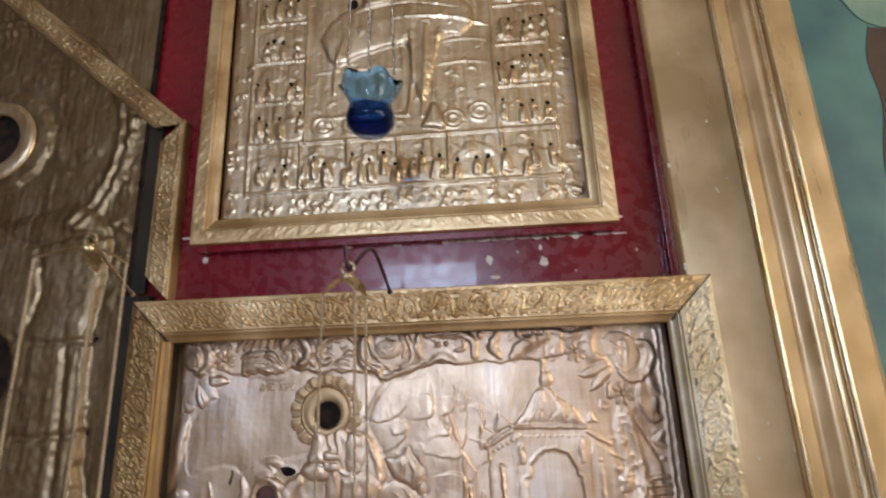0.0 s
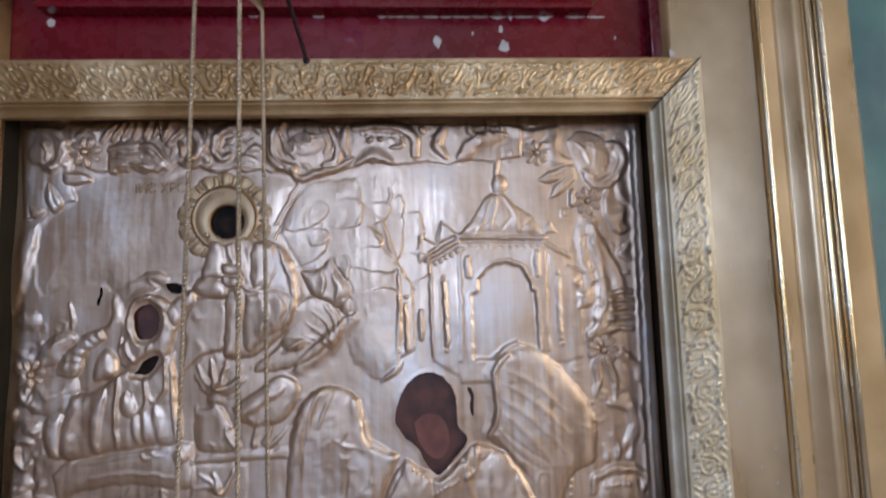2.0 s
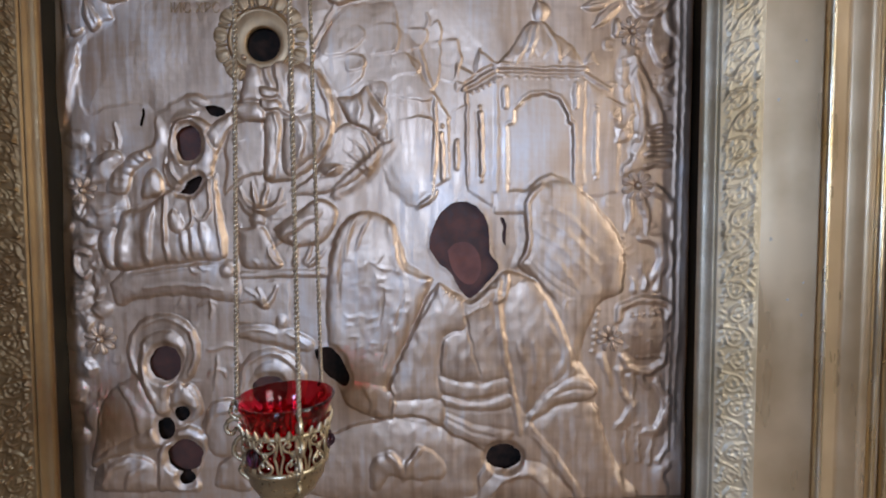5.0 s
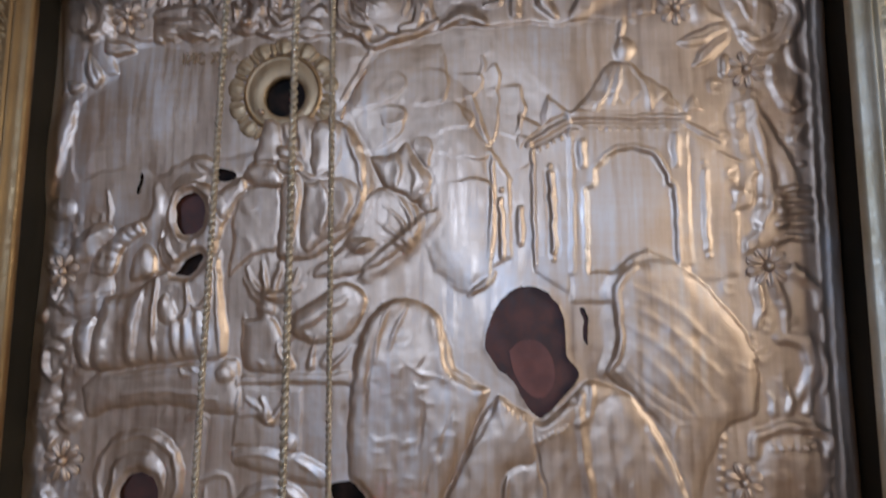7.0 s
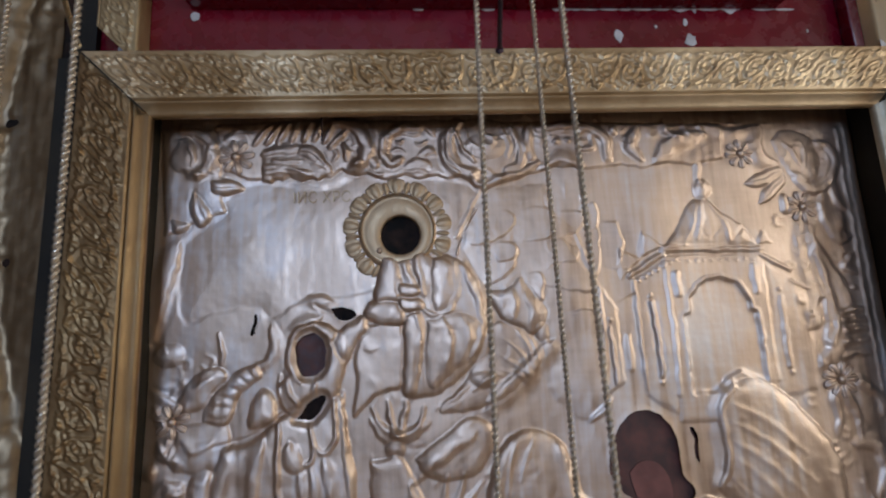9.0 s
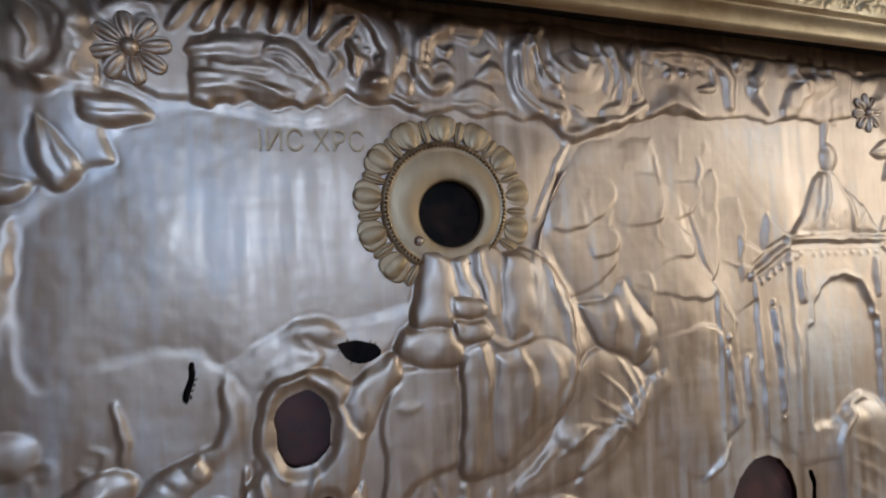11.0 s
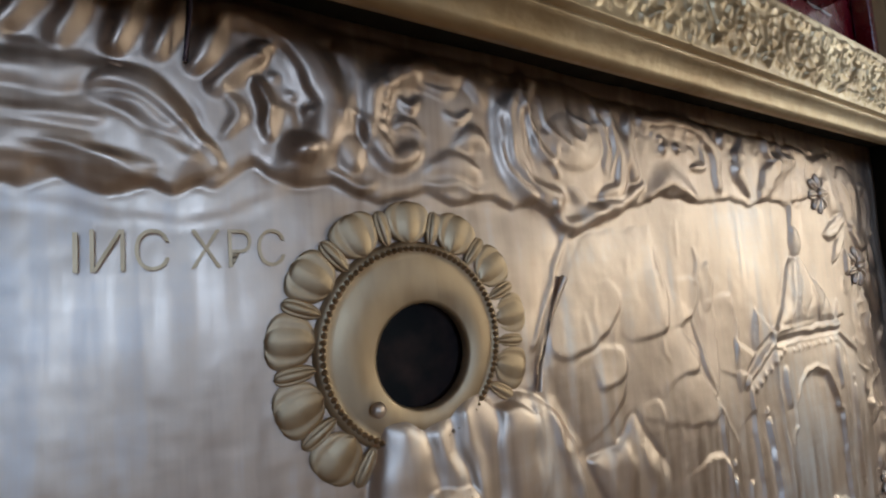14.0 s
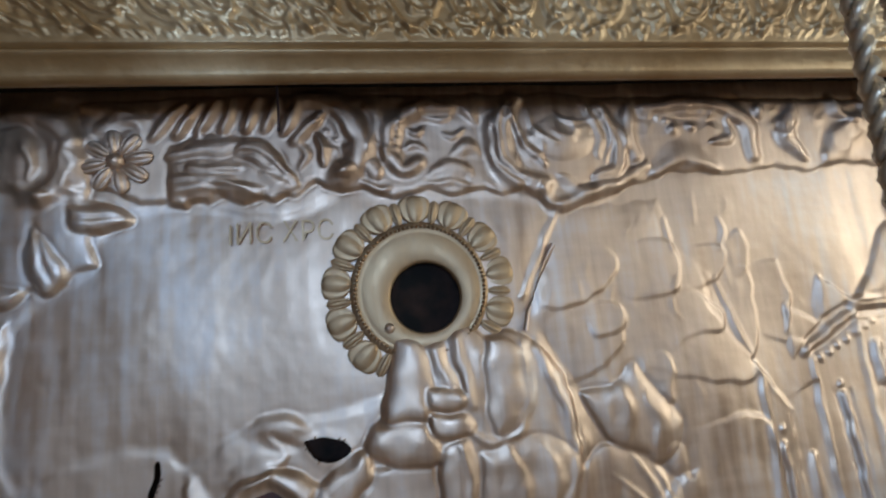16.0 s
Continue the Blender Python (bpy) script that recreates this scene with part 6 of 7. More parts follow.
def petal_mesh(name, length, width, height, cup):
    """A rounded chased petal along x, with a central swelling and two side flutes."""
    u, v = np.meshgrid(np.linspace(0, 1, 22), np.linspace(-1, 1, 19))
    w = width * np.sqrt(np.clip(1 - (1.05 * np.abs(u - 0.52) * 2) ** 2.6, 0, 1)) * (0.72 + 0.28 * u)
    z = height * (np.sqrt(np.clip(1 - v ** 2, 0, 1)) * 0.8 + 0.35 * np.exp(-((v - 0.0) / 0.3) ** 2) * cup - 0.25 * np.exp(-((np.abs(v) - 0.55) / 0.12) ** 2)) * np.clip(np.sin(np.pi * np.clip(u * 0.96 + 0.04, 0, 1)), 0, 1) ** 0.5
    return grid_mesh(name, u * length, v * w, z)


big, small = petal_mesh("petal", 0.0195, 0.0120, 0.0018, 0.9), petal_mesh("petal", 0.0165, 0.0040, 0.0022, 0.3)
for k in range(21):
    a = -32 + k * 13.6
    me = big if k % 2 else small
    if not me.materials:
        me.materials.append(HALO_GOLD)
        me.polygons.foreach_set("use_smooth", [True] * len(me.polygons))
    q = new("petal", me)
    q.parent = halo
    q.matrix_local = pose(0, 0, 0.0012, 0, 0, a) @ Matrix.Translation((0.0425, 0, 0))
rivet = part("rivet", lathe("rivet", [(0.0032, 0.0), (0.0030, 0.0012), (0.0018, 0.0022), (0.0001, 0.0025)], 14), RIZA, halo)
rivet.location = (-0.021, -0.0225, 0.0058)


# ---- applied rosettes ----
def rosette(x, z, r, n, turn):
    """A flower of n narrow petals round a button."""
    me = petal_mesh("petal", r * 0.78, r * 0.26, r * 0.16, 0.5)
    me.materials.append(RIZA)
    me.polygons.foreach_set("use_smooth", [True] * len(me.polygons))
    flower = part("rosette", lathe("rosette", [(r * 0.24, 0), (r * 0.22, r * 0.12), (r * 0.12, r * 0.2), (0.0002, r * 0.22)], 16), RIZA, icon, "chased flower rosette")
    flower.matrix_local = pose(x, -height_at(x, z) - 0.0005, z, 90, 0, 0)
    for k in range(n):
        q = new("petal", me)
        q.parent = flower
        q.matrix_local = pose(0, 0, 0, 0, 0, turn + 360 * k / n) @ Matrix.Translation((r * 0.2, 0, 0))


for x, z, r, n, turn in ((0.164, 1.801, 0.019, 8, 5), (0.231, 1.734, 0.020, 8, 12), (0.241, 1.536, 0.022, 9, 0), (0.207, 1.335, 0.019, 8, 20),
                         (-0.421, 1.810, 0.021, 8, 10), (-0.478, 1.5315, 0.019, 7, 15), (-0.462, 1.338, 0.022, 9, 5)):
    rosette(x, z, r, n, turn)

# the chased inscription beside the halo
text = bpy.data.curves.new("inscription", "FONT")
text.body, text.size, text.extrude, text.bevel_depth = "IИС ХРС", 0.0185, 0.0003, 0.0
text.offset = -0.0002
holder = new("inscription_curve", text)
bpy.context.view_layer.update()
letters = bpy.data.meshes.new_from_object(holder.evaluated_get(bpy.context.evaluated_depsgraph_get()))
bpy.data.objects.remove(holder)
wide = max(v.co.x for v in letters.vertices) or 1
ins = part("inscription", letters, HALO_GOLD, icon, "chased lettering in browned metal", smooth=False)
ins.matrix_local = pose(-0.359, -height_at(-0.335, 1.762) - 0.0024, 1.7555, 90, 0, 0) @ Matrix.Diagonal((0.063 / wide, 1, 1, 1))
part("staff", tube("staff", [(-0.181, -0.004, 1.690), (-0.178, -0.003, 1.702), (-0.167, -0.001, 1.724), (-0.156, -0.002, 1.744)], [0.0016, 0.0012, 0.0010, 0.0018]), RIZA, icon, "thin metal rod")
nail = part("nail", tube("nail", [(-0.3265, -0.004, 1.826), (-0.3255, -0.009, 1.838), (-0.3245, -0.018, 1.853)], 0.0009), IRON, icon, "thin bent wire nail")


# ---- the second icon, above ----
icon_above = thing("icon", "smaller icon with embossed cover in small panels, plain gilt frame", "icon", "icons of the screen")
gilt_frame(icon_above, -0.487, 0.253, 2.008, 2.95, 0.045, 0.003, -0.030, 0.0025, 21, {"t": GILT}, 0.0011, 0.026, 0.40)
part("back_board", box(-0.475, 0.243, -0.002, 0.003, 2.02, 2.94), PAINT_DARK, icon_above, "dark backing board", smooth=False)
cover = Relief(steps((-0.446, 0.212, 0.0018)), steps((2.05, 2.58, 0.0018), (2.58, 2.91, 0.01)))
rng2 = random.Random(5)
for x in (-0.295, 0.067, 0.171, -0.402):
    cover.ridge([(x, 2.20 if x in (-0.295, 0.067) else 2.10), (x, 2.34), (x, 2.60)], 0.003, 0.003)
for z in (2.105, 2.200):
    cover.ridge([(-0.402, z), (-0.1, z), (0.171, z)], 0.003, 0.003)
for x in (-0.302, -0.213, -0.119, -0.026, 0.070):
    cover.ridge([(x, 2.108), (x, 2.15), (x, 2.198)], 0.003, 0.003)
for x0, x1, zs in ((0.067, 0.171, (2.288, 2.378, 2.465)), (-0.402, -0.295, (2.288, 2.378, 2.465))):
    for z in zs:
        for k in range(14):
            cover.dome(x0 + 0.008 + (x1 - x0 - 0.016) * k / 13, z, 0.0035, 0.0035, 0.003)


def small_scene(x0, x1, z0, z1):
    """Crowded small shapes with pierced dark spots over them, hills and walls behind."""
    w, h = x1 - x0, z1 - z0
    cover.plateau([(x0 + 0.005, z0 + 0.005), (x1 - 0.005, z0 + 0.005), (x1 - 0.005, z0 + rng2.uniform(0.4, 0.7) * h), (x0 + rng2.uniform(0.3, 0.7) * w, z0 + rng2.uniform(0.3, 0.9) * h), (x0 + 0.005, z0 + rng2.uniform(0.4, 0.7) * h)], 0.0012, 0.004)
    for j in range(2):
        x = x0 + rng2.uniform(0.1, 0.8) * w
        cover.plateau([(x, z0 + 0.5 * h), (x + 0.018, z0 + 0.5 * h), (x + 0.018, z1 - 0.008), (x + 0.009, z1 - 0.004), (x, z1 - 0.008)], 0.0012, 0.0025, 0.0, False)
    n = rng2.choice((3, 4, 4, 5))
    for k in range(n):
        x, z = x0 + w * (k + 0.5 + rng2.uniform(-0.35, 0.35)) / n, z0 + rng2.uniform(0.20, 0.42) * h
        lean, top = rng2.uniform(-0.006, 0.006), rng2.uniform(0.014, 0.026)
        body = [(x - 0.007, z - 0.018), (x + 0.007, z - 0.018), (x + 0.006 + lean, z + top * 0.6), (x + lean, z + top), (x - 0.006 + lean, z + top * 0.5)]
        cover.plateau(body, 0.0018, 0.004, 0.01)
        for j in range(3):
            dx = rng2.uniform(-0.006, 0.006)
            cover.ridge([(x + dx, z - 0.018), (x + dx * 0.6 + lean * 0.5, z), (x + lean, z + top * 0.8)], 0.0022, 0.0010, 0.5)
        if rng2.random() < 0.85:
            cover.cut(oval(x + lean, z + top + 0.001, rng2.uniform(0.0028, 0.0046), rng2.uniform(0.0035, 0.0055), 9), 0.0008)
        if rng2.random() < 0.4:
            cover.cut(oval(x + rng2.uniform(-0.008, 0.008), z + rng2.uniform(-0.006, 0.006), rng2.uniform(0.0018, 0.0035), 0.0022, 8), 0.0005)
    for j in range(7):
        x, z, q = rng2.uniform(x0 + 0.01, x1 - 0.01), rng2.uniform(z0 + 0.01, z1 - 0.012), rng2.uniform(0, 3.14)
        cover.ridge([(x, z), (x + 0.008 * math.cos(q), z + 0.008 * math.sin(q)), (x + 0.015 * math.cos(q + 0.5), z + 0.013 * math.sin(q + 0.5))], 0.0026, 0.0012, 0.5)


edges = (-0.402, -0.302, -0.213, -0.119, -0.026, 0.070, 0.171)
for a, b in zip(edges[:-1], edges[1:]):
    small_scene(a, b, 2.106, 2.198)
for z0 in (2.205, 2.292, 2.382, 2.470):
    small_scene(0.070, 0.170, z0, z0 + 0.084)
    small_scene(-0.400, -0.297, z0, z0 + 0.084)
for k in range(150):
    a = rng2.random()
    if a < 0.5:
        x, z = rng2.uniform(-0.43, 0.20), rng2.uniform(2.062, 2.096)
    else:
        x, z = rng2.choice((rng2.uniform(0.178, 0.205), rng2.uniform(-0.435, -0.41))), rng2.uniform(2.07, 2.56)
    q = rng2.uniform(0, 6.28)
    cover.ridge([(x, z), (x + 0.009 * math.cos(q), z + 0.009 * math.sin(q)), (x + 0.011 * math.cos(q + 0.9), z + 0.011 * math.sin(q + 0.9))], 0.0035, 0.002, 0.4)
# a mounted form in the middle over low hills, walls and wheels
cover.plateau([(-0.27, 2.42), (-0.235, 2.47), (-0.16, 2.50), (-0.06, 2.51), (0.01, 2.49), (0.035, 2.44), (0.01, 2.41), (-0.03, 2.40), (-0.05, 2.33), (-0.07, 2.27), (-0.09, 2.32), (-0.10, 2.39), (-0.18, 2.38), (-0.24, 2.36)], 0.0030, 0.010, 0.02)
cover.plateau([(-0.18, 2.48), (-0.12, 2.50), (-0.09, 2.57), (-0.14, 2.60), (-0.19, 2.56)], 0.0035, 0.008, 0.02)
for pts, w, h in (([(-0.098, 2.245), (-0.088, 2.33), (-0.090, 2.42)], 0.005, 0.0030), ([(-0.072, 2.24), (-0.064, 2.33), (-0.060, 2.43)], 0.006, 0.0032), ([(-0.050, 2.27), (-0.046, 2.35), (-0.035, 2.42)], 0.004, 0.0022),
                  ([(0.06, 2.425), (-0.01, 2.445), (-0.10, 2.455)], 0.004, 0.0026), ([(-0.24, 2.30), (-0.235, 2.36), (-0.22, 2.41)], 0.006, 0.0026), ([(-0.20, 2.47), (-0.10, 2.485), (0.0, 2.465)], 0.004, -0.0020)):
    cover.ridge(pts, w, h, 0.3)
for z, x0, x1 in ((2.345, -0.04, 0.055), (2.345, -0.28, -0.11), (2.395, -0.03, 0.055), (2.245, -0.28, -0.10)):
    cover.ridge([(x0, z), ((x0 + x1) / 2, z + 0.004), (x1, z - 0.002)], 0.003, 0.0016, 0.3)
for k in range(110):
    x, z, q = rng2.uniform(-0.285, 0.055), rng2.uniform(2.212, 2.56), rng2.uniform(0, 3.14)
    cover.ridge([(x, z), (x + 0.009 * math.cos(q), z + 0.009 * math.sin(q)), (x + 0.019 * math.cos(q + 0.6), z + 0.016 * math.sin(q + 0.6))], rng2.uniform(0.0025, 0.0055), rng2.uniform(0.0005, 0.0017) * rng2.choice((1, 1, -1)), 0.5)
for x, z in ((-0.26, 2.232), (0.035, 2.240), (-0.015, 2.228), (-0.20, 2.228)):
    for r in (0.020, 0.010):
        cover.ridge(oval(x, z, r, r * 0.9, 12), 0.003, 0.0018)
cover.plateau([(-0.075, 2.215), (-0.03, 2.212), (-0.05, 2.265)], 0.004, 0.008, 0.01)
cover.cut(oval(-0.205, 2.494, 0.011, 0.012), 0.001)
cover.aged(6, 0.0006, 0.00004, 1)
part("metal_cover", cover.sheet("metal_cover", -0.006), RIZA_GOLD, icon_above, "embossed brassy cover of many small panels")

# ---- the icon beside, with a slanting upper frame ----
icon_beside = thing("icon", "large icon with golden brown metal cover and a halo disc", "icon", "icons of the screen")
side = Relief(steps((-1.15, -0.612, 0.003)), steps((1.35, 2.62, 0.003)))
side.plateau(oval(-0.915, 2.245, 0.115, 0.112, 30), 0.006, 0.012)
side.ridge(oval(-0.915, 2.245, 0.060, 0.060, 30), 0.008, 0.004)
for r, h in ((0.255, 0.006), (0.275, 0.004)):
    side.ridge([(-0.915 + r * math.cos(a), 2.245 + r * math.sin(a) * 1.02) for a in np.linspace(-0.75, 2.0, 14)], 0.010, h)
side.plateau([(-1.14, 1.36), (-0.64, 1.36), (-0.66, 1.70), (-0.665, 1.85), (-0.65, 2.03), (-0.71, 2.10), (-0.80, 2.09), (-0.95, 2.06), (-1.14, 2.05)], 0.008, 0.03, 0.02)
for pts in ([(-0.88, 2.074), (-0.80, 2.03), (-0.70, 2.045), (-0.65, 2.04)], [(-0.80, 1.86), (-0.73, 1.848), (-0.655, 1.855)], [(-0.80, 1.70), (-0.72, 1.695), (-0.65, 1.70)],
            [(-0.675, 1.84), (-0.668, 1.70), (-0.660, 1.50)], [(-0.70, 1.84), (-0.69, 1.65), (-0.69, 1.45)], [(-0.78, 2.02), (-0.76, 1.94), (-0.78, 1.87)]):
    side.ridge(pts, 0.007, -0.004)
side.ridge([(-0.672, 1.84), (-0.664, 1.70), (-0.655, 1.50)], 0.010, 0.006)
side.cut(oval(-0.915, 2.245, 0.058, 0.058))
side.cut(oval(-0.85, 1.80, 0.052, 0.075))
for k in range(90):
    q, r = rng2.uniform(-0.7, 3.4), rng2.uniform(0.125, 0.24)
    x, z = -0.915 + r * math.cos(q), 2.245 + r * math.sin(q)
    side.dome(x, z, 0.008, 0.008, rng2.uniform(0.0008, 0.002))
for k in range(60):
    x, z, q = rng2.uniform(-0.66, -0.615), rng2.uniform(1.9, 2.35), rng2.uniform(0, 6.28)
    side.ridge([(x, z), (x + 0.012 * math.cos(q), z + 0.012 * math.sin(q)), (x + 0.016 * math.cos(q + 1), z + 0.016 * math.sin(q + 1))], 0.006, 0.002, 0.4)
side.aged(12, 0.002, 0.00010, 1)
part("metal_cover", side.sheet("metal_cover", -0.006), RIZA_PALE, icon_beside, "golden grey metal cover with riveted seams")
ring = part("halo_ring", lathe("halo_ring", [(0.056, 0.0), (0.056, 0.004), (0.060, 0.006), (0.078, 0.0055), (0.084, 0.004), (0.086, 0.0)], 48), RIZA_GOLD, icon_beside, "smooth pale gold ring round the opening")
ring.matrix_local = pose(-0.915, -0.014, 2.245, 90, 0, 0)
part("painted_panel", box(-1.16, -0.605, -0.004, 0.003, 1.34, 2.62), PAINT_DARK, icon_beside, "dark painted wooden panel", smooth=False)
rail("frame_rail", (-0.524, 1.915), (0, 1), (-1, 0), 0.345, 0.047, 0.003, -0.020, 0.0016, 31, GILT_DIM, icon_beside, 0.0016, 0.035, 0.10)
c45, s45 = math.cos(radians(139)), math.sin(radians(139))
rail("frame_rail", (-0.520, 2.252), (c45, s45), (-s45, c45), 0.62, 0.047, 0.003, -0.019, 0.0016, 35, GILT_DIM, icon_beside, 0.0016, 0.035, 0.10)
part("dark_gap", box(-0.604, -0.578, -0.004, 0.003, 1.93, 2.30), DARKWOOD, icon_beside, "dark gap beside the frame", smooth=False)
part("dark_side", box(-0.611, -0.563, -0.012, 0.029, 1.20, 1.925), DARKWOOD, icon_beside, "dark wooden side strip", smooth=False)


# ---- hanging oil lamps ----
def rope(name, a, b, radius, pitch, mat, parent):
    """A chain of two twisted strands between two points."""
    a, b = np.array(a, float), np.array(b, float)
    n = int(np.linalg.norm(b - a) / pitch * 9)
    t = np.linspace(0, 1, n)
    d = (b - a) / np.linalg.norm(b - a)
    u = np.cross(d, (0, 1, 0))
    u /= np.linalg.norm(u)
    v = np.cross(d, u)
    strands = []
    for k in range(2):
        p = 2 * np.pi * (t * np.linalg.norm(b - a) / pitch) + k * np.pi
        strands.append(tube("s", a + (b - a) * t[:, None] + radius * 0.52 * (np.cos(p)[:, None] * u + np.sin(p)[:, None] * v), radius * 0.55, 6))
    return part(name, joined(name, strands), mat, parent)


def hanging_lamp(name, label, x, y, top, rim, glass, group, chain_mat, turn=20, r_top=0.028, r_low=0.046, tulip=False):
    lamp = tagged(new(name), label, "oil lamp", group)
    lamp.matrix_world = Matrix.Translation((x, y, 0))
    # crown of three drooping leaves with a ring
    crown = part("crown", lathe("crown", [(0.0005, top + 0.004), (0.007, top + 0.003), (0.010, top - 0.002), (0.006, top - 0.006), (0.0005, top - 0.007)], 20), BRASS, lamp, "small brass crown of three leaves")
    ring = [(0.008 * math.cos(a), 0.0, top + 0.010 + 0.008 * math.sin(a)) for a in np.linspace(0, 2 * np.pi, 18)]
    part("ring", tube("ring", ring, 0.0018), BRASS, crown)
    for k in range(3):
        a = radians(turn + 120 * k)
        u, v = np.meshgrid(np.linspace(0, 1, 12), np.linspace(-1, 1, 7))
        w = 0.010 * np.sin(np.pi * np.clip(u * 0.85 + 0.12, 0, 1)) * (1 + 0.2 * np.cos(u * 20))
        r, zz = 0.004 + r_top * u, top - 0.002 - 0.020 * u ** 1.6 + 0.002 * (1 - v ** 2)
        part("leaf", grid_mesh("leaf", r * math.cos(a) - v * w * math.sin(a), r * math.sin(a) + v * w * math.cos(a), zz), BRASS, crown)
        p = (r_top * 1.1 * math.cos(a), r_top * 1.1 * math.sin(a), top - 0.022)
        q = (r_low * math.cos(a), r_low * math.sin(a), rim - 0.004)
        rope("chain", p, q, 0.0019, 0.0080, chain_mat, lamp)
        if not tulip:
            ear = []
            for line in (((0.000, 0.006), (0.006, 0.002), (0.008, -0.006), (0.003, -0.010), (-0.002, -0.006), (0.001, -0.002), (0.004, -0.005)),
                         ((-0.006, -0.016), (0.002, -0.011), (0.010, -0.013), (0.012, -0.020), (0.007, -0.024), (0.004, -0.019)),
                         ((-0.002, -0.011), (-0.004, -0.022), (0.004, -0.030), (0.006, -0.040), (-0.002, -0.046), (-0.006, -0.038), (-0.001, -0.034)),
                         ((-0.006, -0.046), (0.001, -0.054), (-0.006, -0.062), (-0.014, -0.066))):
                ear.append(tube("e", smooth_line([((r_low - 0.003 + f) * math.cos(a), (r_low - 0.003 + f) * math.sin(a), rim - 0.008 + dz) for f, dz in line], 0.001), 0.0019, 7))
            part("ear", joined("ear", ear), BRASS, lamp, "scrolled brass ear")
    if tulip:
        n = 48
        prof = np.array([(0.0005, -0.070), (0.020, -0.068), (0.030, -0.058), (0.031, -0.046), (0.027, -0.036), (0.029, -0.024), (0.036, -0.010), (0.043, 0.0), (0.041, 0.0), (0.034, -0.010), (0.026, -0.024), (0.024, -0.036), (0.027, -0.046), (0.026, -0.056), (0.018, -0.064), (0.0005, -0.066)])
        a = np.linspace(0, 2 * np.pi, n, endpoint=False)
        wave = np.clip((prof[:, 1:] + 0.03) / 0.03, 0, 1)
        z = rim + prof[:, 1:] + 0.004 * np.cos(6 * a) * wave
        r = prof[:, :1] * (1 + 0.06 * np.cos(6 * a) * wave)
        part("glass_cup", grid_mesh("glass_cup", r * np.cos(a), r * np.sin(a), z, wrap=True), glass, lamp, "frilled blue glass cup with a dark round foot")
        dots = joined("beading", [tube("b", [(0.0275 * math.cos(b), 0.0275 * math.sin(b), rim - 0.037), (0.031 * math.cos(b), 0.031 * math.sin(b), rim - 0.037)], [0.0016, 0.0006], 6) for b in np.linspace(0, 2 * np.pi, 30, endpoint=False)])
        part("beading", dots, GLASS_NAVY, lamp)
        part("foot", lathe("foot", [(0.0005, rim - 0.0725), (0.021, rim - 0.0705), (0.0320, rim - 0.0590), (0.0330, rim - 0.0460), (0.0290, rim - 0.0375), (0.0280, rim - 0.0375), (0.0315, rim - 0.0465), (0.0305, rim - 0.0585), (0.020, rim - 0.0690), (0.0005, rim - 0.0708)], 40), GLASS_NAVY, lamp, "dark navy round glass foot")
    else:
        part("glass_cup", lathe("glass_cup", [(0.0005, rim - 0.066), (0.018, rim - 0.065), (0.025, rim - 0.056), (0.0295, rim - 0.036), (0.0325, rim - 0.018), (0.0365, rim - 0.006), (0.0396, rim), (0.0380, rim + 0.0004), (0.0347, rim - 0.006), (0.0307, rim - 0.018), (0.0277, rim - 0.036), (0.0232, rim - 0.054), (0.016, rim - 0.062), (0.0005, rim - 0.063)], 56),
             glass, lamp, "deep red glass cup with a flaring rim")
        # pierced brass holder: panels of paired scrolls with a toothed rim over a bowl
        bowl = part("bowl", lathe("bowl", [(0.0005, rim - 0.092), (0.006, rim - 0.091), (0.010, rim - 0.084), (0.022, rim - 0.075), (0.0290, rim - 0.063), (0.0310, rim - 0.053), (0.0318, rim - 0.0505), (0.0336, rim - 0.0505), (0.0340, rim - 0.0545), (0.0312, rim - 0.0560), (0.0300, rim - 0.066), (0.023, rim - 0.078), (0.011, rim - 0.088), (0.007, rim - 0.096), (0.0005, rim - 0.097)], 48), BRASS, lamp, "shining brass bowl")
        part("band", lathe("band", [(0.0332, rim - 0.0245), (0.0352, rim - 0.0240), (0.0356, rim - 0.0215), (0.0338, rim - 0.0205)], 48), BRASS, lamp)

        def round_at(pts, rr=0.0338):
            """A line of (arc, height) wrapped round the holder."""
            return [((rr + 0.03 * h) * math.cos(s / rr), (rr + 0.03 * h) * math.sin(s / rr), rim - 0.0505 + h) for s, h in pts]

        n = 10
        arc = 2 * math.pi * 0.0338 / n
        panel = []
        for sg in (-1, 1):
            for line in (((0.0, 0.001), (0.004, 0.002), (0.0055, 0.006), (0.003, 0.0095), (0.0012, 0.0075), (0.003, 0.006)),
                         ((0.003, 0.0095), (0.0005, 0.013), (0.002, 0.0170), (0.006, 0.0190), (0.0075, 0.0225), (0.005, 0.0258), (0.0025, 0.024), (0.0035, 0.0215), (0.005, 0.0225)),
                         ((0.0098, 0.0), (0.0088, 0.008), (0.0075, 0.0135), (0.0088, 0.019), (0.0098, 0.027))):
                panel.append(tube("t", smooth_line(round_at([(sg * q, h) for q, h in line]), 0.0008), 0.0011, 5))
        panel.append(tube("t", smooth_line(round_at([(0.0, 0.013), (0.0018, 0.0155), (0.0, 0.018), (-0.0018, 0.0155), (0.0, 0.013)]), 0.0008), 0.0010, 5))
        panel = joined("scroll_panel", panel)
        tooth = tube("tooth", [(0.0347, 0, -0.0215), (0.0358, 0, -0.0185), (0.0372, 0, -0.0150)], [0.0030, 0.0022, 0.0005], 6)
        panel.materials.append(BRASS)
        tooth.materials.append(BRASS)
        for me in (panel, tooth):
            me.polygons.foreach_set("use_smooth", [True] * len(me.polygons))
        for k in range(n):
            q = new("scroll_panel", panel)
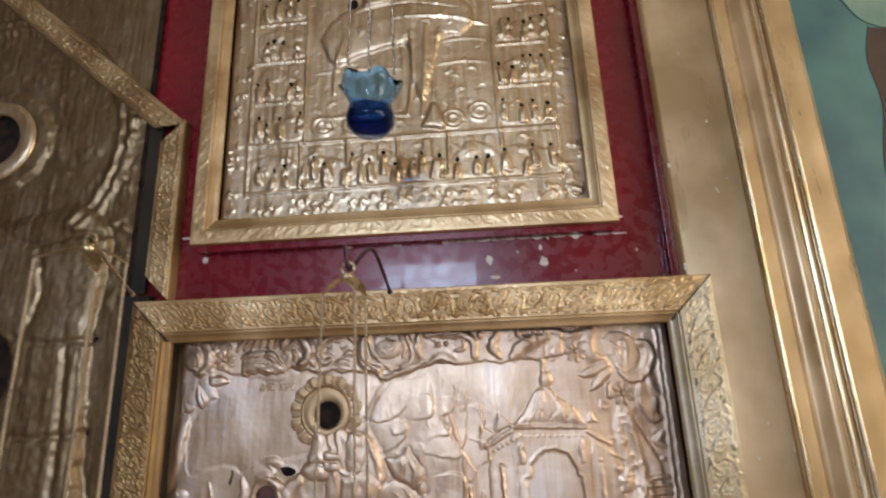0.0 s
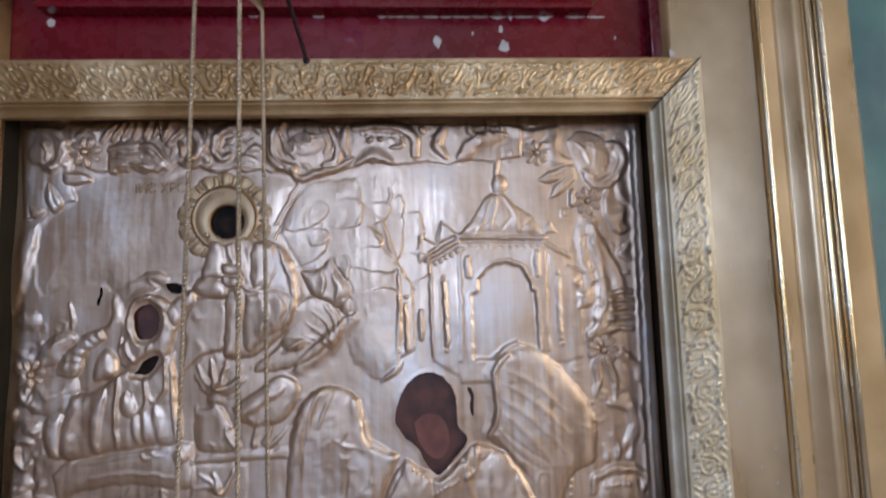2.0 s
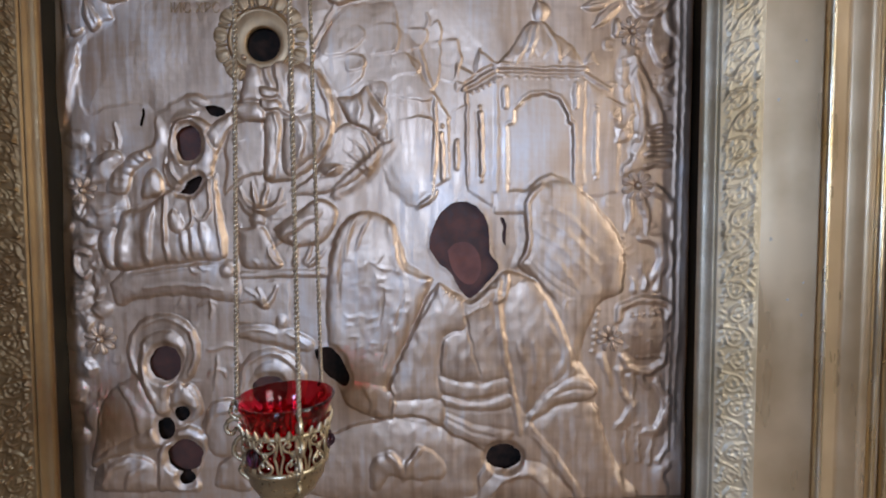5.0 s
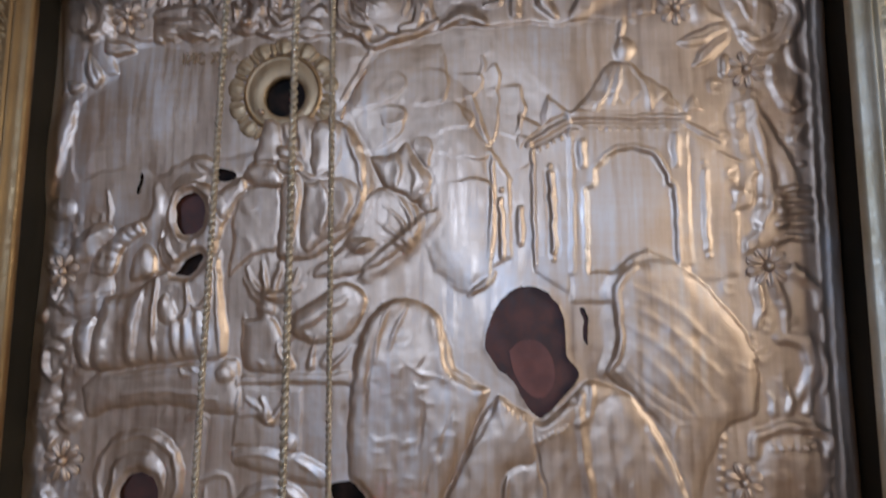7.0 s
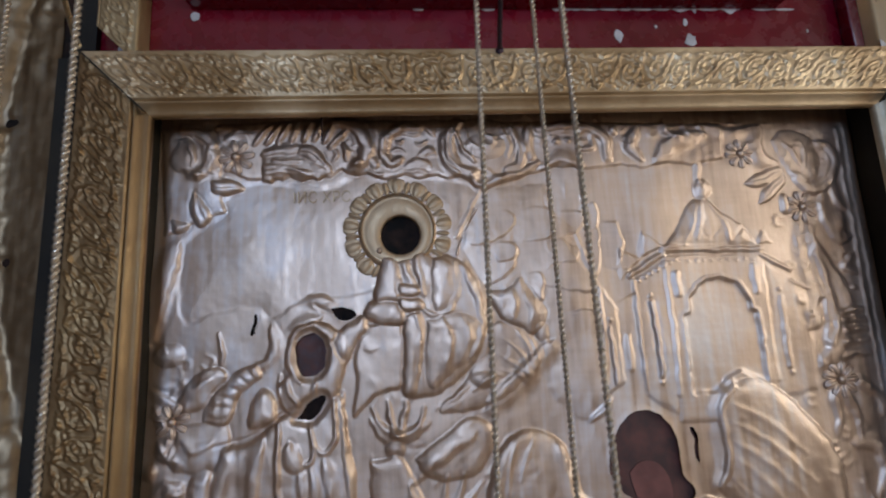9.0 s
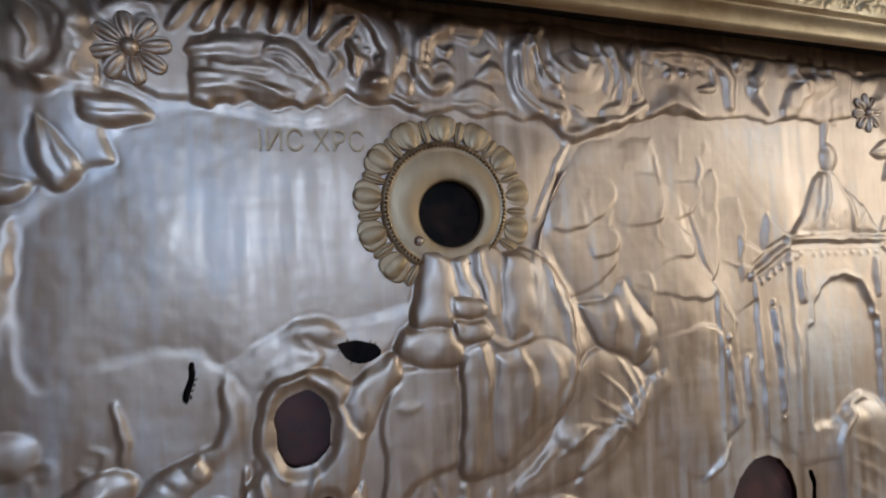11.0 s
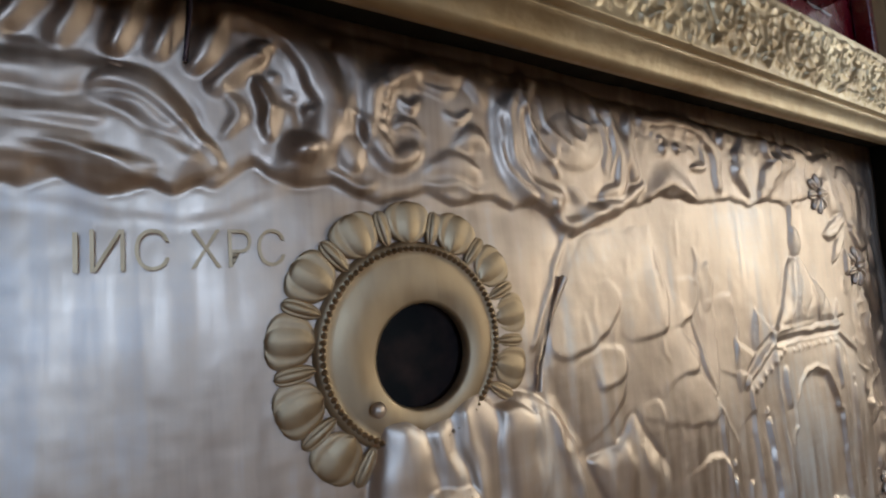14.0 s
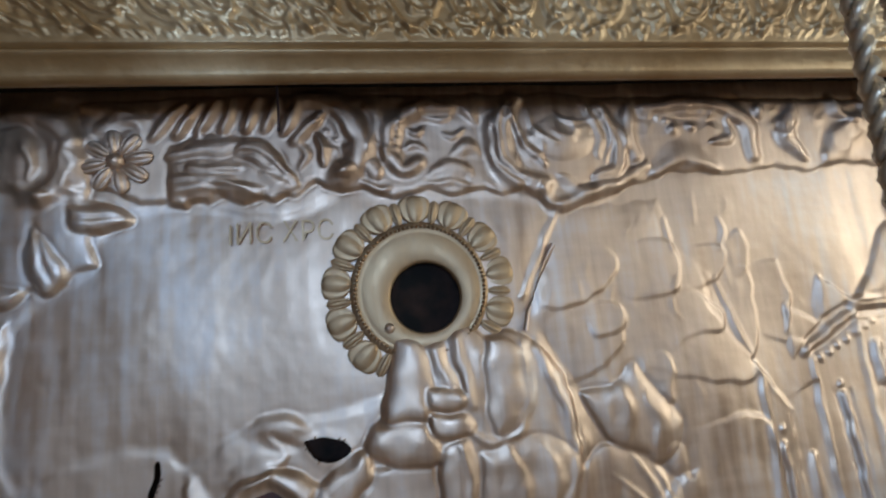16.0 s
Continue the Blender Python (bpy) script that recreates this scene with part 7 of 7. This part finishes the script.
            q.parent, q.matrix_local = lamp, pose(0, 0, 0, 0, 0, 360 * k / n + 8)
        for k in range(26):
            q = new("tooth", tooth)
            q.parent, q.matrix_local = bowl, pose(0, 0, rim, 0, 0, 360 * k / 26)
        for k in range(3):
            a = radians(turn + 62 + 120 * k)
            me = lathe("stone", [(0.0075, 0), (0.0075, 0.0012), (0.0052, 0.0016), (0.0048, 0.0030), (0.0028, 0.0048), (0.0002, 0.0054)], 18)
            stone = part("stone", me, GLASS_STONE, lamp, "small round dark violet glass stone")
            stone.matrix_local = pose(0.0345 * math.cos(a), 0.0345 * math.sin(a), rim - 0.038, 0, 90, math.degrees(a))
    return lamp


SILVER = material("silvered_chain", (0.82, 0.68, 0.50), 0.7, 0.35, 0.25, 40, 300, 0.05)
PALE_CHAIN = material("pale_steel_chain", (0.72, 0.72, 0.74), 1.0, 0.25, 0.2, 40, 300, 0.05)
hanging_lamp("hanging_lamp", "red glass oil lamp in pierced brass holder on three twisted chains", -0.1484, -0.2253, 1.900, 1.343, GLASS_RED, "hanging oil lamps", SILVER, 60.5, 0.0283, 0.0411)
hanging_lamp("hanging_lamp", "frilled blue glass oil lamp hanging on three pale chains", -0.121, -0.220, 2.62, 2.166, GLASS_BLUE, "hanging oil lamps", PALE_CHAIN, 40, 0.024, 0.040, True)
hanging_lamp("hanging_lamp", "brass oil lamp on three twisted chains beside the large icon", -0.462, -0.262, 1.945, 1.31, GLASS_RED, "hanging oil lamps", SILVER, 0, 0.046, 0.052)


def lamp_bracket(label, pts, mat=IRON):
    ob = thing("lamp_bracket", label, "bracket", "lamp brackets")
    part("wire", tube("wire", smooth_line(pts, 0.004), 0.0026, 8), mat, ob)
    x, y, z = pts[0]
    plate = part("plate", lathe("plate", [(0.0002, 0.002), (0.003, 0.0015), (0.0045, 0.0)], 18), mat, ob)
    plate.matrix_local = pose(x, y, z, 90, 0, 0)


lamp_bracket("bent dark iron wire arm that holds the red lamp", [(-0.128, -0.0535, 1.905), (-0.131, -0.080, 1.925), (-0.138, -0.140, 1.955), (-0.147, -0.208, 1.916), (-0.1484, -0.226, 1.910), (-0.150, -0.236, 1.938)])
lamp_bracket("dark iron wire arm that holds the blue lamp", [(-0.121, 0.003, 2.98), (-0.121, -0.10, 3.0), (-0.121, -0.20, 2.66), (-0.121, -0.22, 2.638), (-0.121, -0.235, 2.65)])
lamp_bracket("straight brass bar that holds a lamp beside the large icon", [(-0.575, -0.036, 1.925), (-0.535, -0.12, 1.938), (-0.462, -0.262, 1.955)], BRASS)

# ---- chips in the red paint, edge of old plaster under the upper icon ----
chips = random.Random(12)
for x, z, w, h in ((0.036, 1.960, 0.006, 0.009), (0.129, 1.953, 0.008, 0.010), (0.124, 1.978, 0.003, 0.006), (-0.474, 1.987, 0.007, 0.006), (0.085, 1.972, 0.002, 0.003),
                   (0.045, 1.930, 0.010, 0.003), (0.262, 2.025, 0.007, 0.003), (-0.552, 1.945, 0.006, 0.006), (-0.51, 2.03, 0.016, 0.002), (0.285, 1.965, 0.002, 0.003), (0.18, 1.935, 0.002, 0.002)):
    n = 9
    pts = [(x + w * math.cos(6.283 * k / n) * chips.uniform(0.6, 1.2), z + h * math.sin(6.283 * k / n) * chips.uniform(0.6, 1.2)) for k in range(n)]
    flat_shape("paint_chip", pts, 0.0038, PLASTER, bpy.data.objects["panel_red"])
part("frame_shadow_board", box(-0.478, 0.246, -0.018, 0.003, 1.9965, 2.0075), RED, icon_above, "dark red batten under the frame", smooth=False)
x = -0.36
while x < 0.245:
    w = chips.uniform(0.008, 0.03)
    drop = chips.uniform(0.0008, 0.002) + (chips.uniform(0.002, 0.006) if chips.random() < 0.25 and x > 0.05 else 0)
    if chips.random() < (0.35 if x < -0.05 else 0.85):
        z = 1.9955
        pts = [(x, z + 0.001), (x + w * 0.5, z + 0.0014), (x + w, z + 0.0008), (x + w * 0.8, z - 0.0012), (x + w * chips.uniform(0.4, 0.6), z - drop), (x + w * 0.2, z - 0.001)]
        flat_shape("paint_chip", pts, 0.0038, PLASTER, bpy.data.objects["panel_red"])
    x += w

# ---- painted forms on the mural ----
mural = bpy.data.objects["panel_mural"]
flat_shape("painted_form", [(0.765, 2.37), (0.748, 2.30), (0.752, 2.21), (0.728, 2.10), (0.722, 1.99), (0.700, 1.88), (0.725, 1.72), (0.71, 1.50), (0.87, 1.45), (0.92, 2.0), (0.86, 2.33)], 0.0196, MURAL_BROWN, mural, "brown painted form")
flat_shape("painted_form", [(0.73, 2.44), (0.755, 2.39), (0.80, 2.365), (0.90, 2.36), (0.95, 2.6), (0.74, 2.6)], 0.0190, MURAL_PALE, mural, "pale green painted cloud")

# pale specks knocked out of the gold paint
for k in range(12):
    x, z = chips.uniform(0.385, 0.447), chips.uniform(1.25, 2.35)
    r = chips.uniform(0.0008, 0.0020)
    pts = [(x + r * chips.uniform(0.5, 1.3) * math.cos(1.047 * j), z + 1.4 * r * chips.uniform(0.5, 1.3) * math.sin(1.047 * j)) for j in range(6)]
    flat_shape("paint_chip", pts, -0.0279, PLASTER, pilaster)
for z, h in ((1.70, 0.010), (1.925, 0.006), (2.10, 0.004)):
    flat_shape("paint_chip", [(0.343, z - h), (0.3475, z - h * 0.6), (0.350, z), (0.3465, z + h * 0.7), (0.343, z + h)], -0.0282, PLASTER, pilaster)
